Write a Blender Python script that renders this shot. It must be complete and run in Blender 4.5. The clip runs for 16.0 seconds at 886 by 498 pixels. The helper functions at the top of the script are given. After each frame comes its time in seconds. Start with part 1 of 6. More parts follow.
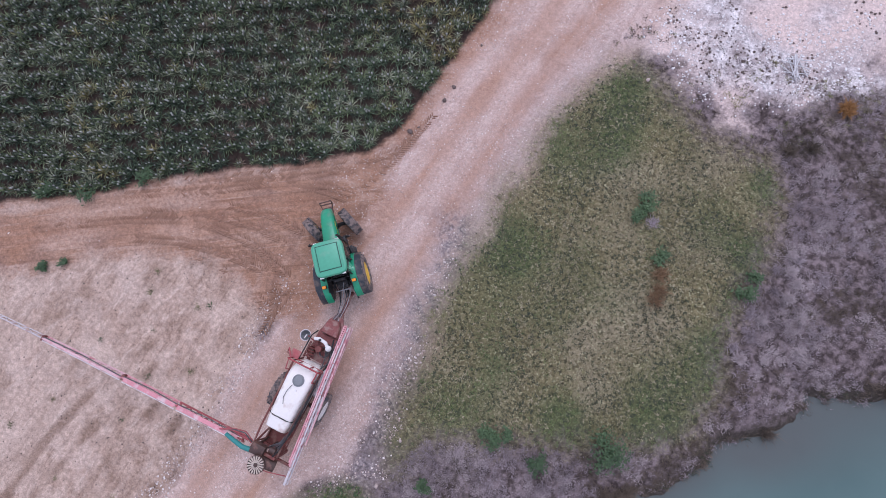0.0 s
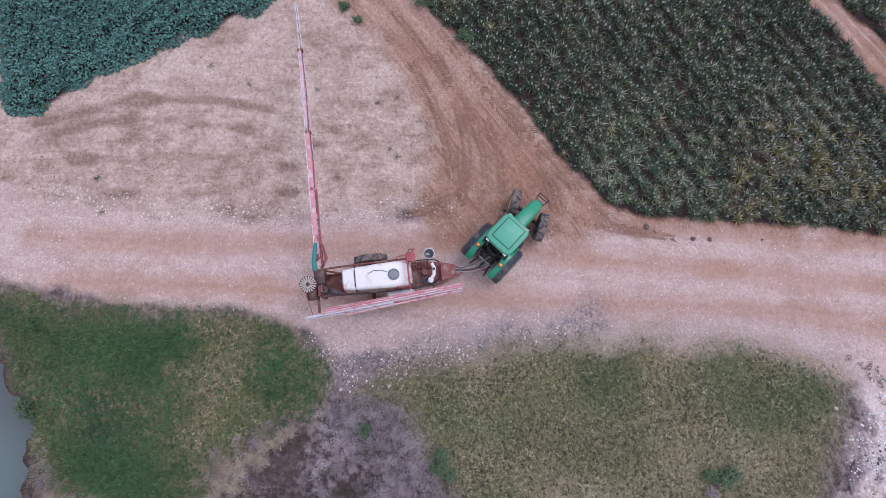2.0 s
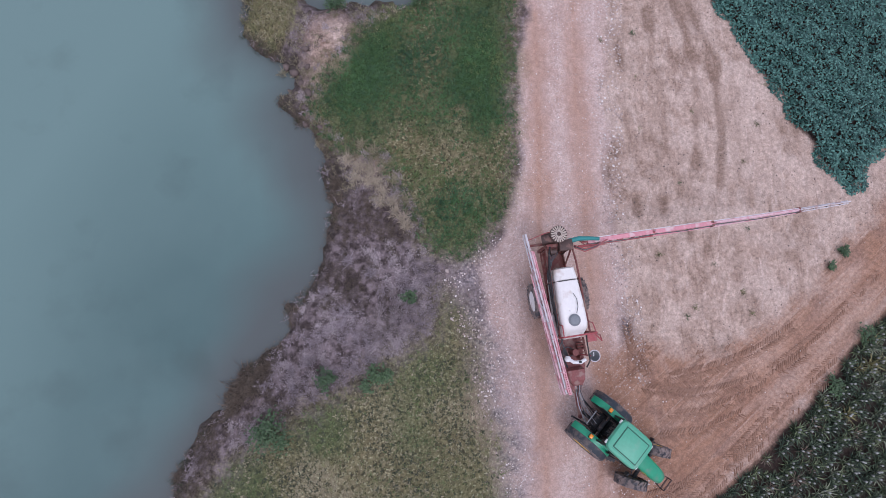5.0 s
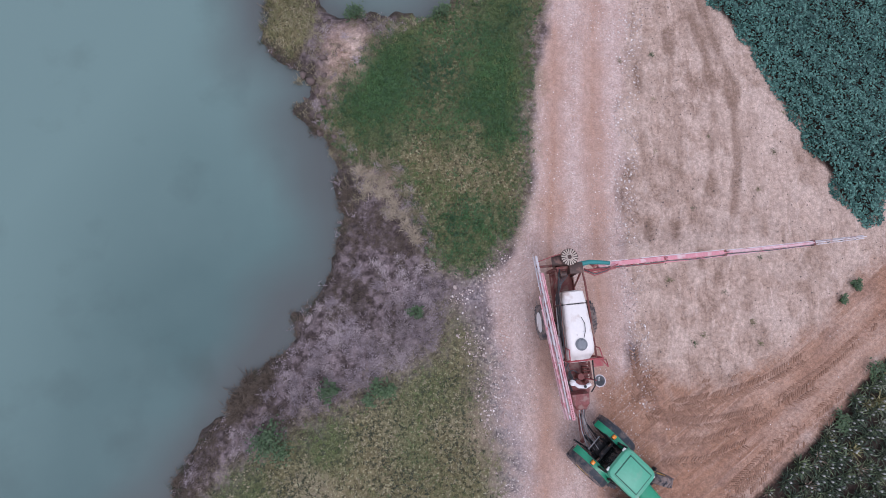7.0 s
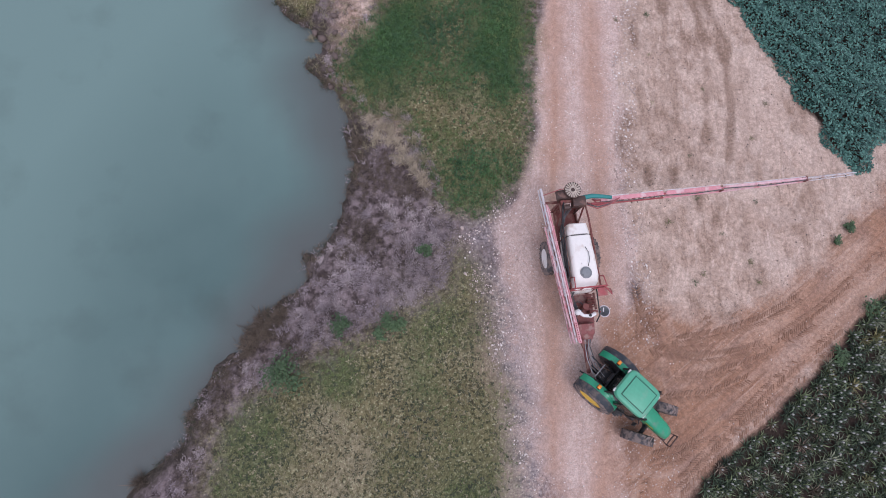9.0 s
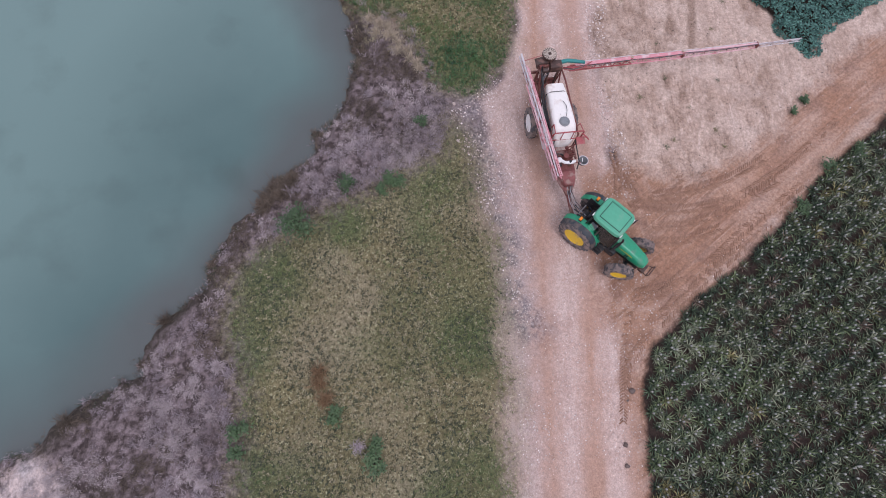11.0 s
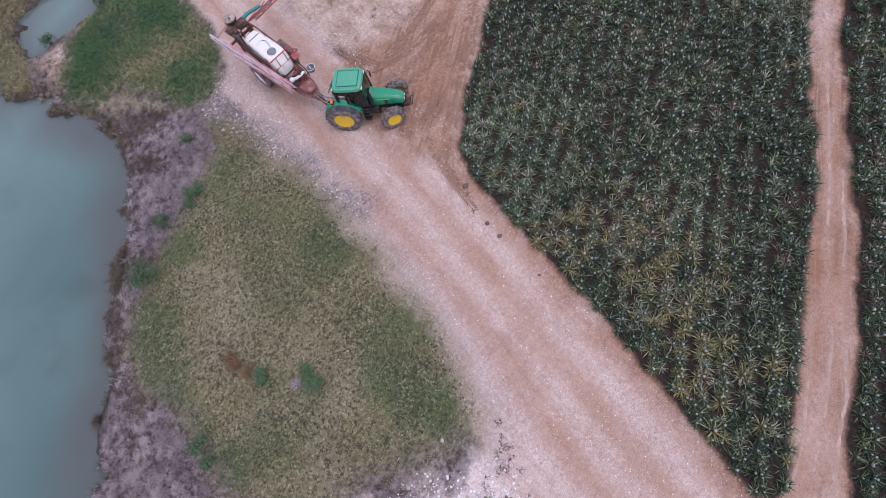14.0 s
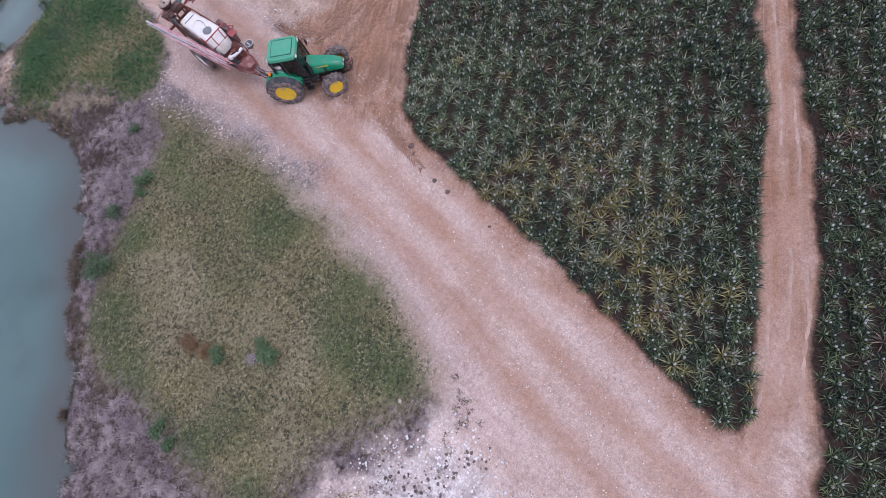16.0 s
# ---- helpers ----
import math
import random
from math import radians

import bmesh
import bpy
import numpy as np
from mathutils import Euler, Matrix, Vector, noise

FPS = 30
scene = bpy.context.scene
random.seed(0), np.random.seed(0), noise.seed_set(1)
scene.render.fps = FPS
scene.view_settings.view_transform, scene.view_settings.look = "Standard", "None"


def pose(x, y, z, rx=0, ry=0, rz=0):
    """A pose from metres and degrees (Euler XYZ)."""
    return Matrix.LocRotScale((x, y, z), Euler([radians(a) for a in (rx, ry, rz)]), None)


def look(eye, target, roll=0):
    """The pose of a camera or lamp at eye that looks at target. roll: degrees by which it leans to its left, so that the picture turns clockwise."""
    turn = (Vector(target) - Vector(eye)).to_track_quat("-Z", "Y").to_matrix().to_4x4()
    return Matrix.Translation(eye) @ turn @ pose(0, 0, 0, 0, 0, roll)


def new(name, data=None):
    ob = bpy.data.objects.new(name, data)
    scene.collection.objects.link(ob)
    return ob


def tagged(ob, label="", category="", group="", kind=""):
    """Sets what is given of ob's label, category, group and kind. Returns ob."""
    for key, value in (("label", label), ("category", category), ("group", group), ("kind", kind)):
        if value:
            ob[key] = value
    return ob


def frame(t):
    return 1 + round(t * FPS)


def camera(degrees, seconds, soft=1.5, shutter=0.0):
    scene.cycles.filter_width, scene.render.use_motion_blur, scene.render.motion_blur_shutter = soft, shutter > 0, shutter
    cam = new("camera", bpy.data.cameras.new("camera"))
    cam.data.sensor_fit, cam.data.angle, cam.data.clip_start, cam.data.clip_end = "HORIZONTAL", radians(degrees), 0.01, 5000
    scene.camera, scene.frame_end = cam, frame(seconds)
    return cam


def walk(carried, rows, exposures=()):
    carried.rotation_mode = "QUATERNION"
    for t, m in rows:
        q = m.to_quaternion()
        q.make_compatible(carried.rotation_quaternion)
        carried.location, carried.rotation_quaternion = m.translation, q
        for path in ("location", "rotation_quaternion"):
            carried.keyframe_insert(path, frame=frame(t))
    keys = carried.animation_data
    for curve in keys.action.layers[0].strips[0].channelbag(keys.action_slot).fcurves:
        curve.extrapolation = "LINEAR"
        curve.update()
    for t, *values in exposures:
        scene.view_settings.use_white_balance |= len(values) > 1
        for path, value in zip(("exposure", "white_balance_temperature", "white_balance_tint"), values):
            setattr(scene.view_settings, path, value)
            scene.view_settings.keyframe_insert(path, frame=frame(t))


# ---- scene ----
cam = camera(82.0, 16.0, soft=0.42, shutter=0.2)

PATH = [
    (0, (-2.175, -1.085, 22.786, 10.15, 2.97, -156.55)),
    (0.5, (-1.725, -0.697, 22.871, 10.41, 2.66, -155.70)),
    (0.8, (-1.227, -0.400, 23.021, 10.59, 1.91, -149.37)),
    (1, (-0.668, 0.196, 23.119, 11.04, 0.68, -138.07)),
    (1.2, (-0.249, 1.043, 23.200, 11.44, -0.80, -124.46)),
    (1.5, (0.099, 1.867, 23.145, 11.14, -1.94, -106.80)),
    (2, (0.389, 2.304, 23.074, 10.77, -2.28, -98.83)),
    (2.5, (0.441, 2.484, 23.075, 11.01, -2.24, -98.22)),
    (3, (0.056, 2.726, 23.057, 11.27, -2.40, -98.09)),
    (3.5, (-0.349, 3.441, 22.928, 10.92, -3.36, -88.66)),
    (3.7, (-0.720, 4.036, 22.681, 10.25, -4.15, -73.75)),
    (4, (-1.903, 4.460, 22.269, 9.65, -4.89, -46.45)),
    (4.2, (-2.631, 4.197, 22.106, 9.53, -4.79, -28.76)),
    (4.5, (-3.144, 3.618, 22.082, 9.70, -4.36, -13.14)),
    (7, (-3.289, 4.407, 22.094, 9.41, -4.16, -8.01)),
    (7.5, (-3.324, 4.193, 22.092, 9.93, -4.04, -7.91)),
    (8, (-3.442, 3.460, 22.143, 10.50, -3.90, -7.87)),
    (8.5, (-3.751, 2.275, 22.130, 11.28, -4.11, -8.08)),
    (8.7, (-3.975, 1.722, 22.110, 11.58, -4.42, -8.22)),
    (11, (-5.363, -7.603, 22.411, 16.42, -3.74, -9.99)),
    (11.5, (-5.653, -9.874, 22.323, 17.53, -3.57, -10.28)),
    (12, (-5.624, -11.798, 22.259, 18.33, -2.77, -11.40)),
    (12.5, (-4.904, -13.442, 22.473, 19.56, 0.11, -20.51)),
    (12.7, (-4.102, -14.047, 22.686, 21.26, 2.31, -28.15)),
    (13, (-3.141, -15.252, 22.699, 21.13, 5.78, -41.16)),
    (13.5, (-2.718, -16.802, 22.312, 20.58, 7.90, -47.97)),
    (14, (-2.783, -17.956, 21.882, 19.99, 8.71, -49.21)),
    (14.5, (-2.610, -19.161, 21.309, 18.84, 10.35, -54.05)),
    (15, (-2.554, -19.885, 20.939, 19.10, 10.87, -54.02)),
    (15.5, (-2.541, -20.427, 20.589, 19.08, 11.19, -53.83)),
    (16, (-2.362, -20.817, 20.343, 18.94, 11.58, -53.72)),
]
walk(cam, [(t, pose(*p)) for t, p in PATH], exposures=[(0, 0.0, 5560, 22), (3.7, 0.0, 5560, 22), (4.5, -0.05, 5580, 21), (7, -0.01, 5680, 20), (8.5, -0.02, 5760, 19.5), (11.5, 0.02, 5900, 21.5), (13, 0.06, 5800, 23), (14, 0.07, 5660, 23), (15, 0.07, 5640, 23), (16, 0.04, 5620, 22.5)])

# ---- world ----
world = bpy.data.worlds.new("overcast_sky")
world.use_nodes = True
scene.world = world
wn = world.node_tree.nodes
sky = wn.new("ShaderNodeTexSky")
sky.sky_type = "NISHITA"
sky.sun_disc = False
sky.sun_elevation = radians(58)
sky.sun_rotation = radians(200)
sky.air_density, sky.dust_density, sky.ozone_density = 1.6, 6.0, 1.0
cloud = wn.new("ShaderNodeMixRGB")
cloud.inputs[0].default_value = 0.75
cloud.inputs[2].default_value = (10.5, 10.7, 11.2, 1)
world.node_tree.links.new(sky.outputs[0], cloud.inputs[1])
world.node_tree.links.new(cloud.outputs[0], wn["Background"].inputs[0])
wn["Background"].inputs[1].default_value = 0.09

sun = new("sun", bpy.data.lights.new("sun", "SUN"))
sun.data.energy = 1.0
sun.data.angle = radians(25)
sun.data.color = (1.0, 0.95, 0.9)
sun.matrix_world = look((10, -22, 46), (0, 0, 0))

# ---- materials ----
def material(name, colour, rough=0.7, metal=0.0, scale=8.0, vary=0.25, bump=0.15, dirt=None, dirt_amount=0.0, dist=0.01):
    """A surface with grain at two scales, and patches of dirt with a shape of their own."""
    m = bpy.data.materials.new(name)
    m.use_nodes = True
    n, l = m.node_tree.nodes, m.node_tree.links
    b = n["Principled BSDF"]
    b.inputs["Roughness"].default_value = rough
    b.inputs["Metallic"].default_value = metal
    co = n.new("ShaderNodeTexCoord")
    big, fine = n.new("ShaderNodeTexNoise"), n.new("ShaderNodeTexNoise")
    big.inputs["Scale"].default_value, big.inputs["Detail"].default_value = scale * 0.2, 5
    fine.inputs["Scale"].default_value, fine.inputs["Detail"].default_value = scale * 3, 4
    l.new(co.outputs["Object"], big.inputs["Vector"])
    l.new(co.outputs["Object"], fine.inputs["Vector"])
    add = n.new("ShaderNodeMath")
    add.operation = "ADD"
    l.new(big.outputs["Fac"], add.inputs[0])
    l.new(fine.outputs["Fac"], add.inputs[1])
    ramp = n.new("ShaderNodeMapRange")
    ramp.inputs[1].default_value, ramp.inputs[2].default_value = 0.6, 1.4
    ramp.inputs[3].default_value, ramp.inputs[4].default_value = 1 - vary, 1 + vary
    l.new(add.outputs[0], ramp.inputs[0])
    mul = n.new("ShaderNodeMixRGB")
    mul.blend_type = "MULTIPLY"
    mul.inputs[0].default_value = 1
    mul.inputs[1].default_value = (*colour, 1)
    l.new(ramp.outputs[0], mul.inputs[2])
    out = mul.outputs[0]
    if dirt:
        patch = n.new("ShaderNodeTexNoise")
        patch.inputs["Scale"].default_value, patch.inputs["Detail"].default_value = scale * 0.5, 8
        l.new(co.outputs["Object"], patch.inputs["Vector"])
        step = n.new("ShaderNodeMapRange")
        step.inputs[1].default_value, step.inputs[2].default_value = 0.62 - dirt_amount * 0.4, 0.72 - dirt_amount * 0.3
        l.new(patch.outputs["Fac"], step.inputs[0])
        over = n.new("ShaderNodeMixRGB")
        over.inputs[2].default_value = (*dirt, 1)
        l.new(step.outputs[0], over.inputs[0])
        l.new(out, over.inputs[1])
        out = over.outputs[0]
    l.new(out, b.inputs["Base Color"])
    if bump:
        bp = n.new("ShaderNodeBump")
        bp.inputs["Strength"].default_value, bp.inputs["Distance"].default_value = bump, dist
        l.new(add.outputs[0], bp.inputs["Height"])
        l.new(bp.outputs[0], b.inputs["Normal"])
    return m


def leaf_material(name, low, high, rough=0.55, power=1.0, gloss=0.5):
    """Foliage: the colour runs between two greens, leaf by leaf, with a drift over some metres."""
    m = bpy.data.materials.new(name)
    m.use_nodes = True
    n, l = m.node_tree.nodes, m.node_tree.links
    b = n["Principled BSDF"]
    b.inputs["Roughness"].default_value = rough
    b.inputs["Specular IOR Level"].default_value = gloss
    geo, curve = n.new("ShaderNodeNewGeometry"), n.new("ShaderNodeMath")
    curve.operation = "POWER"
    curve.inputs[1].default_value = power
    l.new(geo.outputs["Random Per Island"], curve.inputs[0])
    noise_ = n.new("ShaderNodeTexNoise")
    noise_.inputs["Scale"].default_value, noise_.inputs["Detail"].default_value = 0.35, 3
    l.new(geo.outputs["Position"], noise_.inputs["Vector"])
    s = n.new("ShaderNodeMath")
    s.operation = "MULTIPLY_ADD"
    s.inputs[1].default_value = 0.55 if power == 1 else 1.0
    l.new(curve.outputs[0], s.inputs[0])
    drift = n.new("ShaderNodeMapRange")
    drift.inputs[1].default_value, drift.inputs[2].default_value = 0.3, 0.7
    drift.inputs[3].default_value, drift.inputs[4].default_value = (-0.12, 0.42) if power == 1 else (-0.06, 0.12)
    l.new(noise_.outputs["Fac"], drift.inputs[0])
    l.new(drift.outputs[0], s.inputs[2])
    mix = n.new("ShaderNodeMixRGB")
    mix.inputs[1].default_value, mix.inputs[2].default_value = (*low, 1), (*high, 1)
    l.new(s.outputs[0], mix.inputs[0])
    l.new(mix.outputs[0], b.inputs["Base Color"])
    return m


DUST = (0.36, 0.26, 0.20)
mat_green = material("tractor_green_paint", (0.022, 0.28, 0.145), 0.28, scale=3, vary=0.12, bump=0.02, dirt=(0.10, 0.23, 0.15), dirt_amount=0.14)
mat_seam = material("dark_green_seam", (0.02, 0.09, 0.06), 0.6, scale=6, vary=0.3, bump=0.03)
mat_lip = material("weathered_fender_rubber", (0.026, 0.033, 0.042), 0.55, scale=7, vary=0.3, bump=0.05, dirt=(0.11, 0.085, 0.075), dirt_amount=0.3)
# Paler copy of the tractor green: sky reflection on the roof, put into colour.
mat_roof = material("sky_paled_green_roof", (0.085, 0.36, 0.225), 0.4, scale=3, vary=0.1, bump=0.02, dirt=(0.17, 0.34, 0.24), dirt_amount=0.25)
mat_yellow = material("wheel_yellow_paint", (0.78, 0.50, 0.02), 0.4, scale=6, vary=0.12, bump=0.03, dirt=DUST, dirt_amount=0.08)
mat_rubber = material("dusty_tyre_rubber", (0.075, 0.07, 0.075), 0.85, scale=10, vary=0.35, bump=0.2, dirt=(0.23, 0.175, 0.155), dirt_amount=0.5)
mat_black = material("black_cast_metal", (0.022, 0.022, 0.024), 0.55, 0.2, scale=10, vary=0.3, bump=0.15, dirt=(0.12, 0.09, 0.08), dirt_amount=0.15)
mat_steel = material("bare_worn_steel", (0.42, 0.42, 0.43), 0.4, 0.8, scale=12, vary=0.2, bump=0.08, dirt=(0.16, 0.10, 0.08), dirt_amount=0.2)
mat_red = material("faded_red_paint", (0.33, 0.065, 0.07), 0.55, scale=5, vary=0.25, bump=0.06, dirt=(0.33, 0.15, 0.13), dirt_amount=0.22)
mat_maroon = material("rusty_maroon_paint", (0.17, 0.050, 0.042), 0.65, scale=6, vary=0.3, bump=0.12, dirt=(0.24, 0.14, 0.11), dirt_amount=0.25)
mat_oxide = material("worn_oxide_red_plate", (0.22, 0.072, 0.066), 0.65, scale=7, vary=0.35, bump=0.08, dirt=(0.30, 0.185, 0.16), dirt_amount=0.35)
mat_pink = material("sun_bleached_pink_paint", (0.62, 0.26, 0.29), 0.55, scale=5, vary=0.18, bump=0.05, dirt=(0.66, 0.48, 0.48), dirt_amount=0.25)
mat_blush = material("bleached_boom_paint", (0.68, 0.44, 0.46), 0.55, scale=6, vary=0.22, bump=0.05, dirt=(0.55, 0.22, 0.24), dirt_amount=0.3)
mat_pale = material("pale_galvanised_tube", (0.62, 0.57, 0.58), 0.45, 0.2, scale=8, vary=0.15, bump=0.05, dirt=(0.45, 0.30, 0.28), dirt_amount=0.18)
mat_tank = material("cream_polyethylene", (0.80, 0.755, 0.715), 0.42, scale=3, vary=0.06, bump=0.03, dirt=(0.60, 0.50, 0.44), dirt_amount=0.12)
mat_white = material("white_plastic", (0.80, 0.78, 0.77), 0.45, scale=5, vary=0.08, bump=0.02, dirt=(0.5, 0.42, 0.38), dirt_amount=0.15)
mat_teal = material("teal_hose_sleeve", (0.03, 0.20, 0.19), 0.6, scale=7, vary=0.25, bump=0.15, dirt=(0.12, 0.2, 0.18), dirt_amount=0.15)
mat_hose = material("grey_black_hose", (0.07, 0.07, 0.075), 0.5, scale=10, vary=0.3, bump=0.05, dirt=(0.2, 0.16, 0.15), dirt_amount=0.2)
mat_orange = material("orange_lamp_lens", (0.85, 0.27, 0.02), 0.25, scale=12, vary=0.1, bump=0.02)
mat_lamp = material("clear_lamp_lens", (0.75, 0.75, 0.72), 0.15, scale=12, vary=0.1, bump=0.02)
mat_seat = material("dark_seat_cloth", (0.03, 0.03, 0.03), 0.9, scale=20, vary=0.3, bump=0.2)
mat_grey = material("grey_plastic", (0.22, 0.23, 0.24), 0.5, scale=6, vary=0.15, bump=0.03)
mat_straw = material("dirty_beige_plastic", (0.52, 0.43, 0.36), 0.6, scale=8, vary=0.2, bump=0.05, dirt=(0.25, 0.17, 0.13), dirt_amount=0.25)
mat_brown = material("dark_oily_brown_metal", (0.07, 0.04, 0.033), 0.5, 0.2, scale=8, vary=0.35, bump=0.15, dirt=(0.17, 0.09, 0.07), dirt_amount=0.25)


def glass_material():
    m = bpy.data.materials.new("tinted_cab_glass")
    m.use_nodes = True
    b = m.node_tree.nodes["Principled BSDF"]
    b.inputs["Base Color"].default_value = (0.35, 0.42, 0.40, 1)
    b.inputs["Roughness"].default_value = 0.03
    b.inputs["Transmission Weight"].default_value = 1.0
    b.inputs["IOR"].default_value = 1.3
    return m


mat_glass = glass_material()


# ---- shapes ----
def part(name, bm, mat, parent, label="", smooth=True):
    me = bpy.data.meshes.new(name)
    bmesh.ops.recalc_face_normals(bm, faces=bm.faces)
    bm.to_mesh(me)
    bm.free()
    if smooth:
        me.polygons.foreach_set("use_smooth", [True] * len(me.polygons))
        me.set_sharp_from_angle(angle=radians(38))
    me.materials.append(mat)
    ob = new(name, me)
    ob.parent = parent
    return tagged(ob, label)


def box(bm, size, at, bevel=0.0, turn=(0, 0, 0), taper=None):
    """A box with rounded edges; taper: scale in y and z of its +x end."""
    made = bmesh.ops.create_cube(bm, size=1, matrix=Matrix.Diagonal((*size, 1)))["verts"]
    if taper:
        for v in made:
            if v.co.x > 0:
                v.co.y *= taper[0]
                v.co.z = -size[2] / 2 + (v.co.z + size[2] / 2) * taper[1]
    faces = {f for v in made for f in v.link_faces}
    if bevel:
        edges = list({e for f in faces for e in f.edges})
        got = bmesh.ops.bevel(bm, geom=edges, offset=bevel, segments=2, profile=0.6, affect="EDGES")
        made = list({v for f in got["faces"] for v in f.verts} | {v for v in made if v.is_valid})
    bmesh.ops.transform(bm, matrix=pose(*at, *turn), verts=[v for v in made if v.is_valid])
    return bm


def tube(bm, points, r, seg=8, r_end=None, closed=False):
    """A round bar along a line of points."""
    pts = [Vector(p) for p in points]
    n, rings = len(pts), []
    for i, p in enumerate(pts):
        a, b = pts[(i - 1) % n if closed else max(i - 1, 0)], pts[(i + 1) % n if closed else min(i + 1, n - 1)]
        d = (b - a).normalized()
        u = d.orthogonal().normalized() if not rings else (u - d * u.dot(d)).normalized()
        w, rad = d.cross(u), r if r_end is None else r + (r_end - r) * i / (n - 1)
        rings.append([bm.verts.new(p + rad * (math.cos(6.28319 * k / seg) * u + math.sin(6.28319 * k / seg) * w)) for k in range(seg)])
    for i in range(n if closed else n - 1):
        for k in range(seg):
            bm.faces.new((rings[i][k], rings[i][(k + 1) % seg], rings[(i + 1) % n][(k + 1) % seg], rings[(i + 1) % n][k]))
    if not closed:
        bm.faces.new(rings[0][::-1])
        bm.faces.new(rings[-1])
    return bm


def lathe(bm, profile, m=Matrix(), seg=28):
    """A turned body: (radius, height) pairs about the z axis of m."""
    rings = [[bm.verts.new(m @ Vector((r * math.cos(6.28319 * k / seg), r * math.sin(6.28319 * k / seg), z))) for k in range(seg)] for r, z in profile]
    for a, b in zip(rings, rings[1:]):
        for k in range(seg):
            bm.faces.new((a[k], a[(k + 1) % seg], b[(k + 1) % seg], b[k]))
    for ring in (rings[0], rings[-1]):
        bm.faces.new(ring)
    return bm


def loft(bm, sections):
    """A skin over closed sections with the same number of points, capped at both ends."""
    rings = [[bm.verts.new(p) for p in s] for s in sections]
    n = len(rings[0])
    for a, b in zip(rings, rings[1:]):
        for k in range(n):
            bm.faces.new((a[k], a[(k + 1) % n], b[(k + 1) % n], b[k]))
    bm.faces.new(rings[0][::-1])
    bm.faces.new(rings[-1])
    return bm


def rounded(x, w, z0, z1, r, n=4):
    """A rounded rectangle across x: width w, from z0 to z1."""
    out = []
    for cy, cz, a0 in ((w / 2 - r, z1 - r, 0), (-w / 2 + r, z1 - r, 90), (-w / 2 + r, z0 + r, 180), (w / 2 - r, z0 + r, 270)):
        out += [(x, cy + r * math.cos(radians(a0 + 90 * k / n)), cz + r * math.sin(radians(a0 + 90 * k / n))) for k in range(n + 1)]
    return out


def sheet_box(bm, corners, thick):
    """A flat pane with thickness from four corners."""
    a, b, c, d = (Vector(q) for q in corners)
    nrm = (b - a).cross(d - a).normalized() * thick
    lo = [bm.verts.new(q) for q in (a, b, c, d)]
    hi = [bm.verts.new(q + nrm) for q in (a, b, c, d)]
    bm.faces.new(lo[::-1])
    bm.faces.new(hi)
    for k in range(4):
        bm.faces.new((lo[k], lo[(k + 1) % 4], hi[(k + 1) % 4], hi[k]))
    return bm


def wheel(parent, at, radius, width, rim_r, rim_mat, turn, side, lugs, rim_label):
    """A lugged farm tyre on a dished rim; side: +1 where its outer face looks to the left."""
    hub = new("wheel")
    hub.parent = parent
    hub.matrix_basis = pose(*at, 0, 0, turn) @ pose(0, 0, 0, -90 * side, 0, 0)
    w, R, r = width / 2, radius, rim_r
    bm = lathe(bmesh.new(), [(r, -w * 0.8), (r + 0.05, -w), (R - 0.11, -w), (R - 0.045, -w * 0.82), (R - 0.03, 0), (R - 0.045, w * 0.82), (R - 0.11, w), (r + 0.05, w), (r, w * 0.8)], seg=36)
    for k in range(lugs):
        for s in (-1, 1):
            a = 360 * (k + (0.5 if s > 0 else 0)) / lugs
            m = pose(0, 0, 0, 0, 0, a) @ pose(R - 0.03, 0, s * w * 0.46, s * 40, 0, 0)
            c = bmesh.ops.create_cube(bm, size=1, matrix=m @ Matrix.Diagonal((0.055, 0.055, w * 1.05, 1)))
    part("tyre", bm, mat_rubber, hub, "dusty black lugged tyre")
    bm = lathe(bmesh.new(), [(r + 0.012, w * 0.82), (r - 0.02, w * 0.86), (r - 0.05, w * 0.55), (r * 0.62, w * 0.30), (r * 0.40, w * 0.34), (r * 0.36, w * 0.56), (r * 0.14, w * 0.60), (0.02, w * 0.62)], seg=32)
    lathe(bm, [(r + 0.005, -w * 0.8), (r - 0.03, -w * 0.7), (r - 0.06, w * 0.1), (0.03, w * 0.12)], seg=32)
    part("rim", bm, rim_mat, hub, rim_label)
    for k in range(8):
        a = 6.28319 * k / 8
        part("wheel_nut", lathe(bmesh.new(), [(0.018, 0), (0.018, 0.03), (0.006, 0.032)], pose(r * 0.27 * math.cos(a), r * 0.27 * math.sin(a), w * 0.58), 6), mat_steel, hub)
    return hub

# ---- plan of the ground ----
LAKE = [(-59.03, -22.41), (-21.84, -7.52), (-19.63, -5.98), (-16.88, -4.54), (-15.54, -2.29), (-13.49, -1.16), (-13.01, 0.53), (-11.63, 1.83), (-9.80, 3.57), (-8.33, 5.02),
        (-6.77, 7.07), (-5.32, 10.03), (-5.44, 11.52), (-5.92, 13.78), (-7.08, 15.32), (-6.40, 16.71), (-7.17, 17.77), (-8.49, 18.94), (-8.15, 20.55), (-7.33, 22.31),
        (-6.40, 27.61), (-8.08, 40.14), (-26.70, 72.85), (-58.55, 62.30)]
POND = [(-0.67, 24.52), (-3.99, 24.29), (-4.93, 22.82), (-5.46, 20.96), (-4.20, 19.96), (-0.48, 19.65), (1.32, 20.29), (2.53, 20.87), (3.38, 23.31), (1.11, 25.89)]
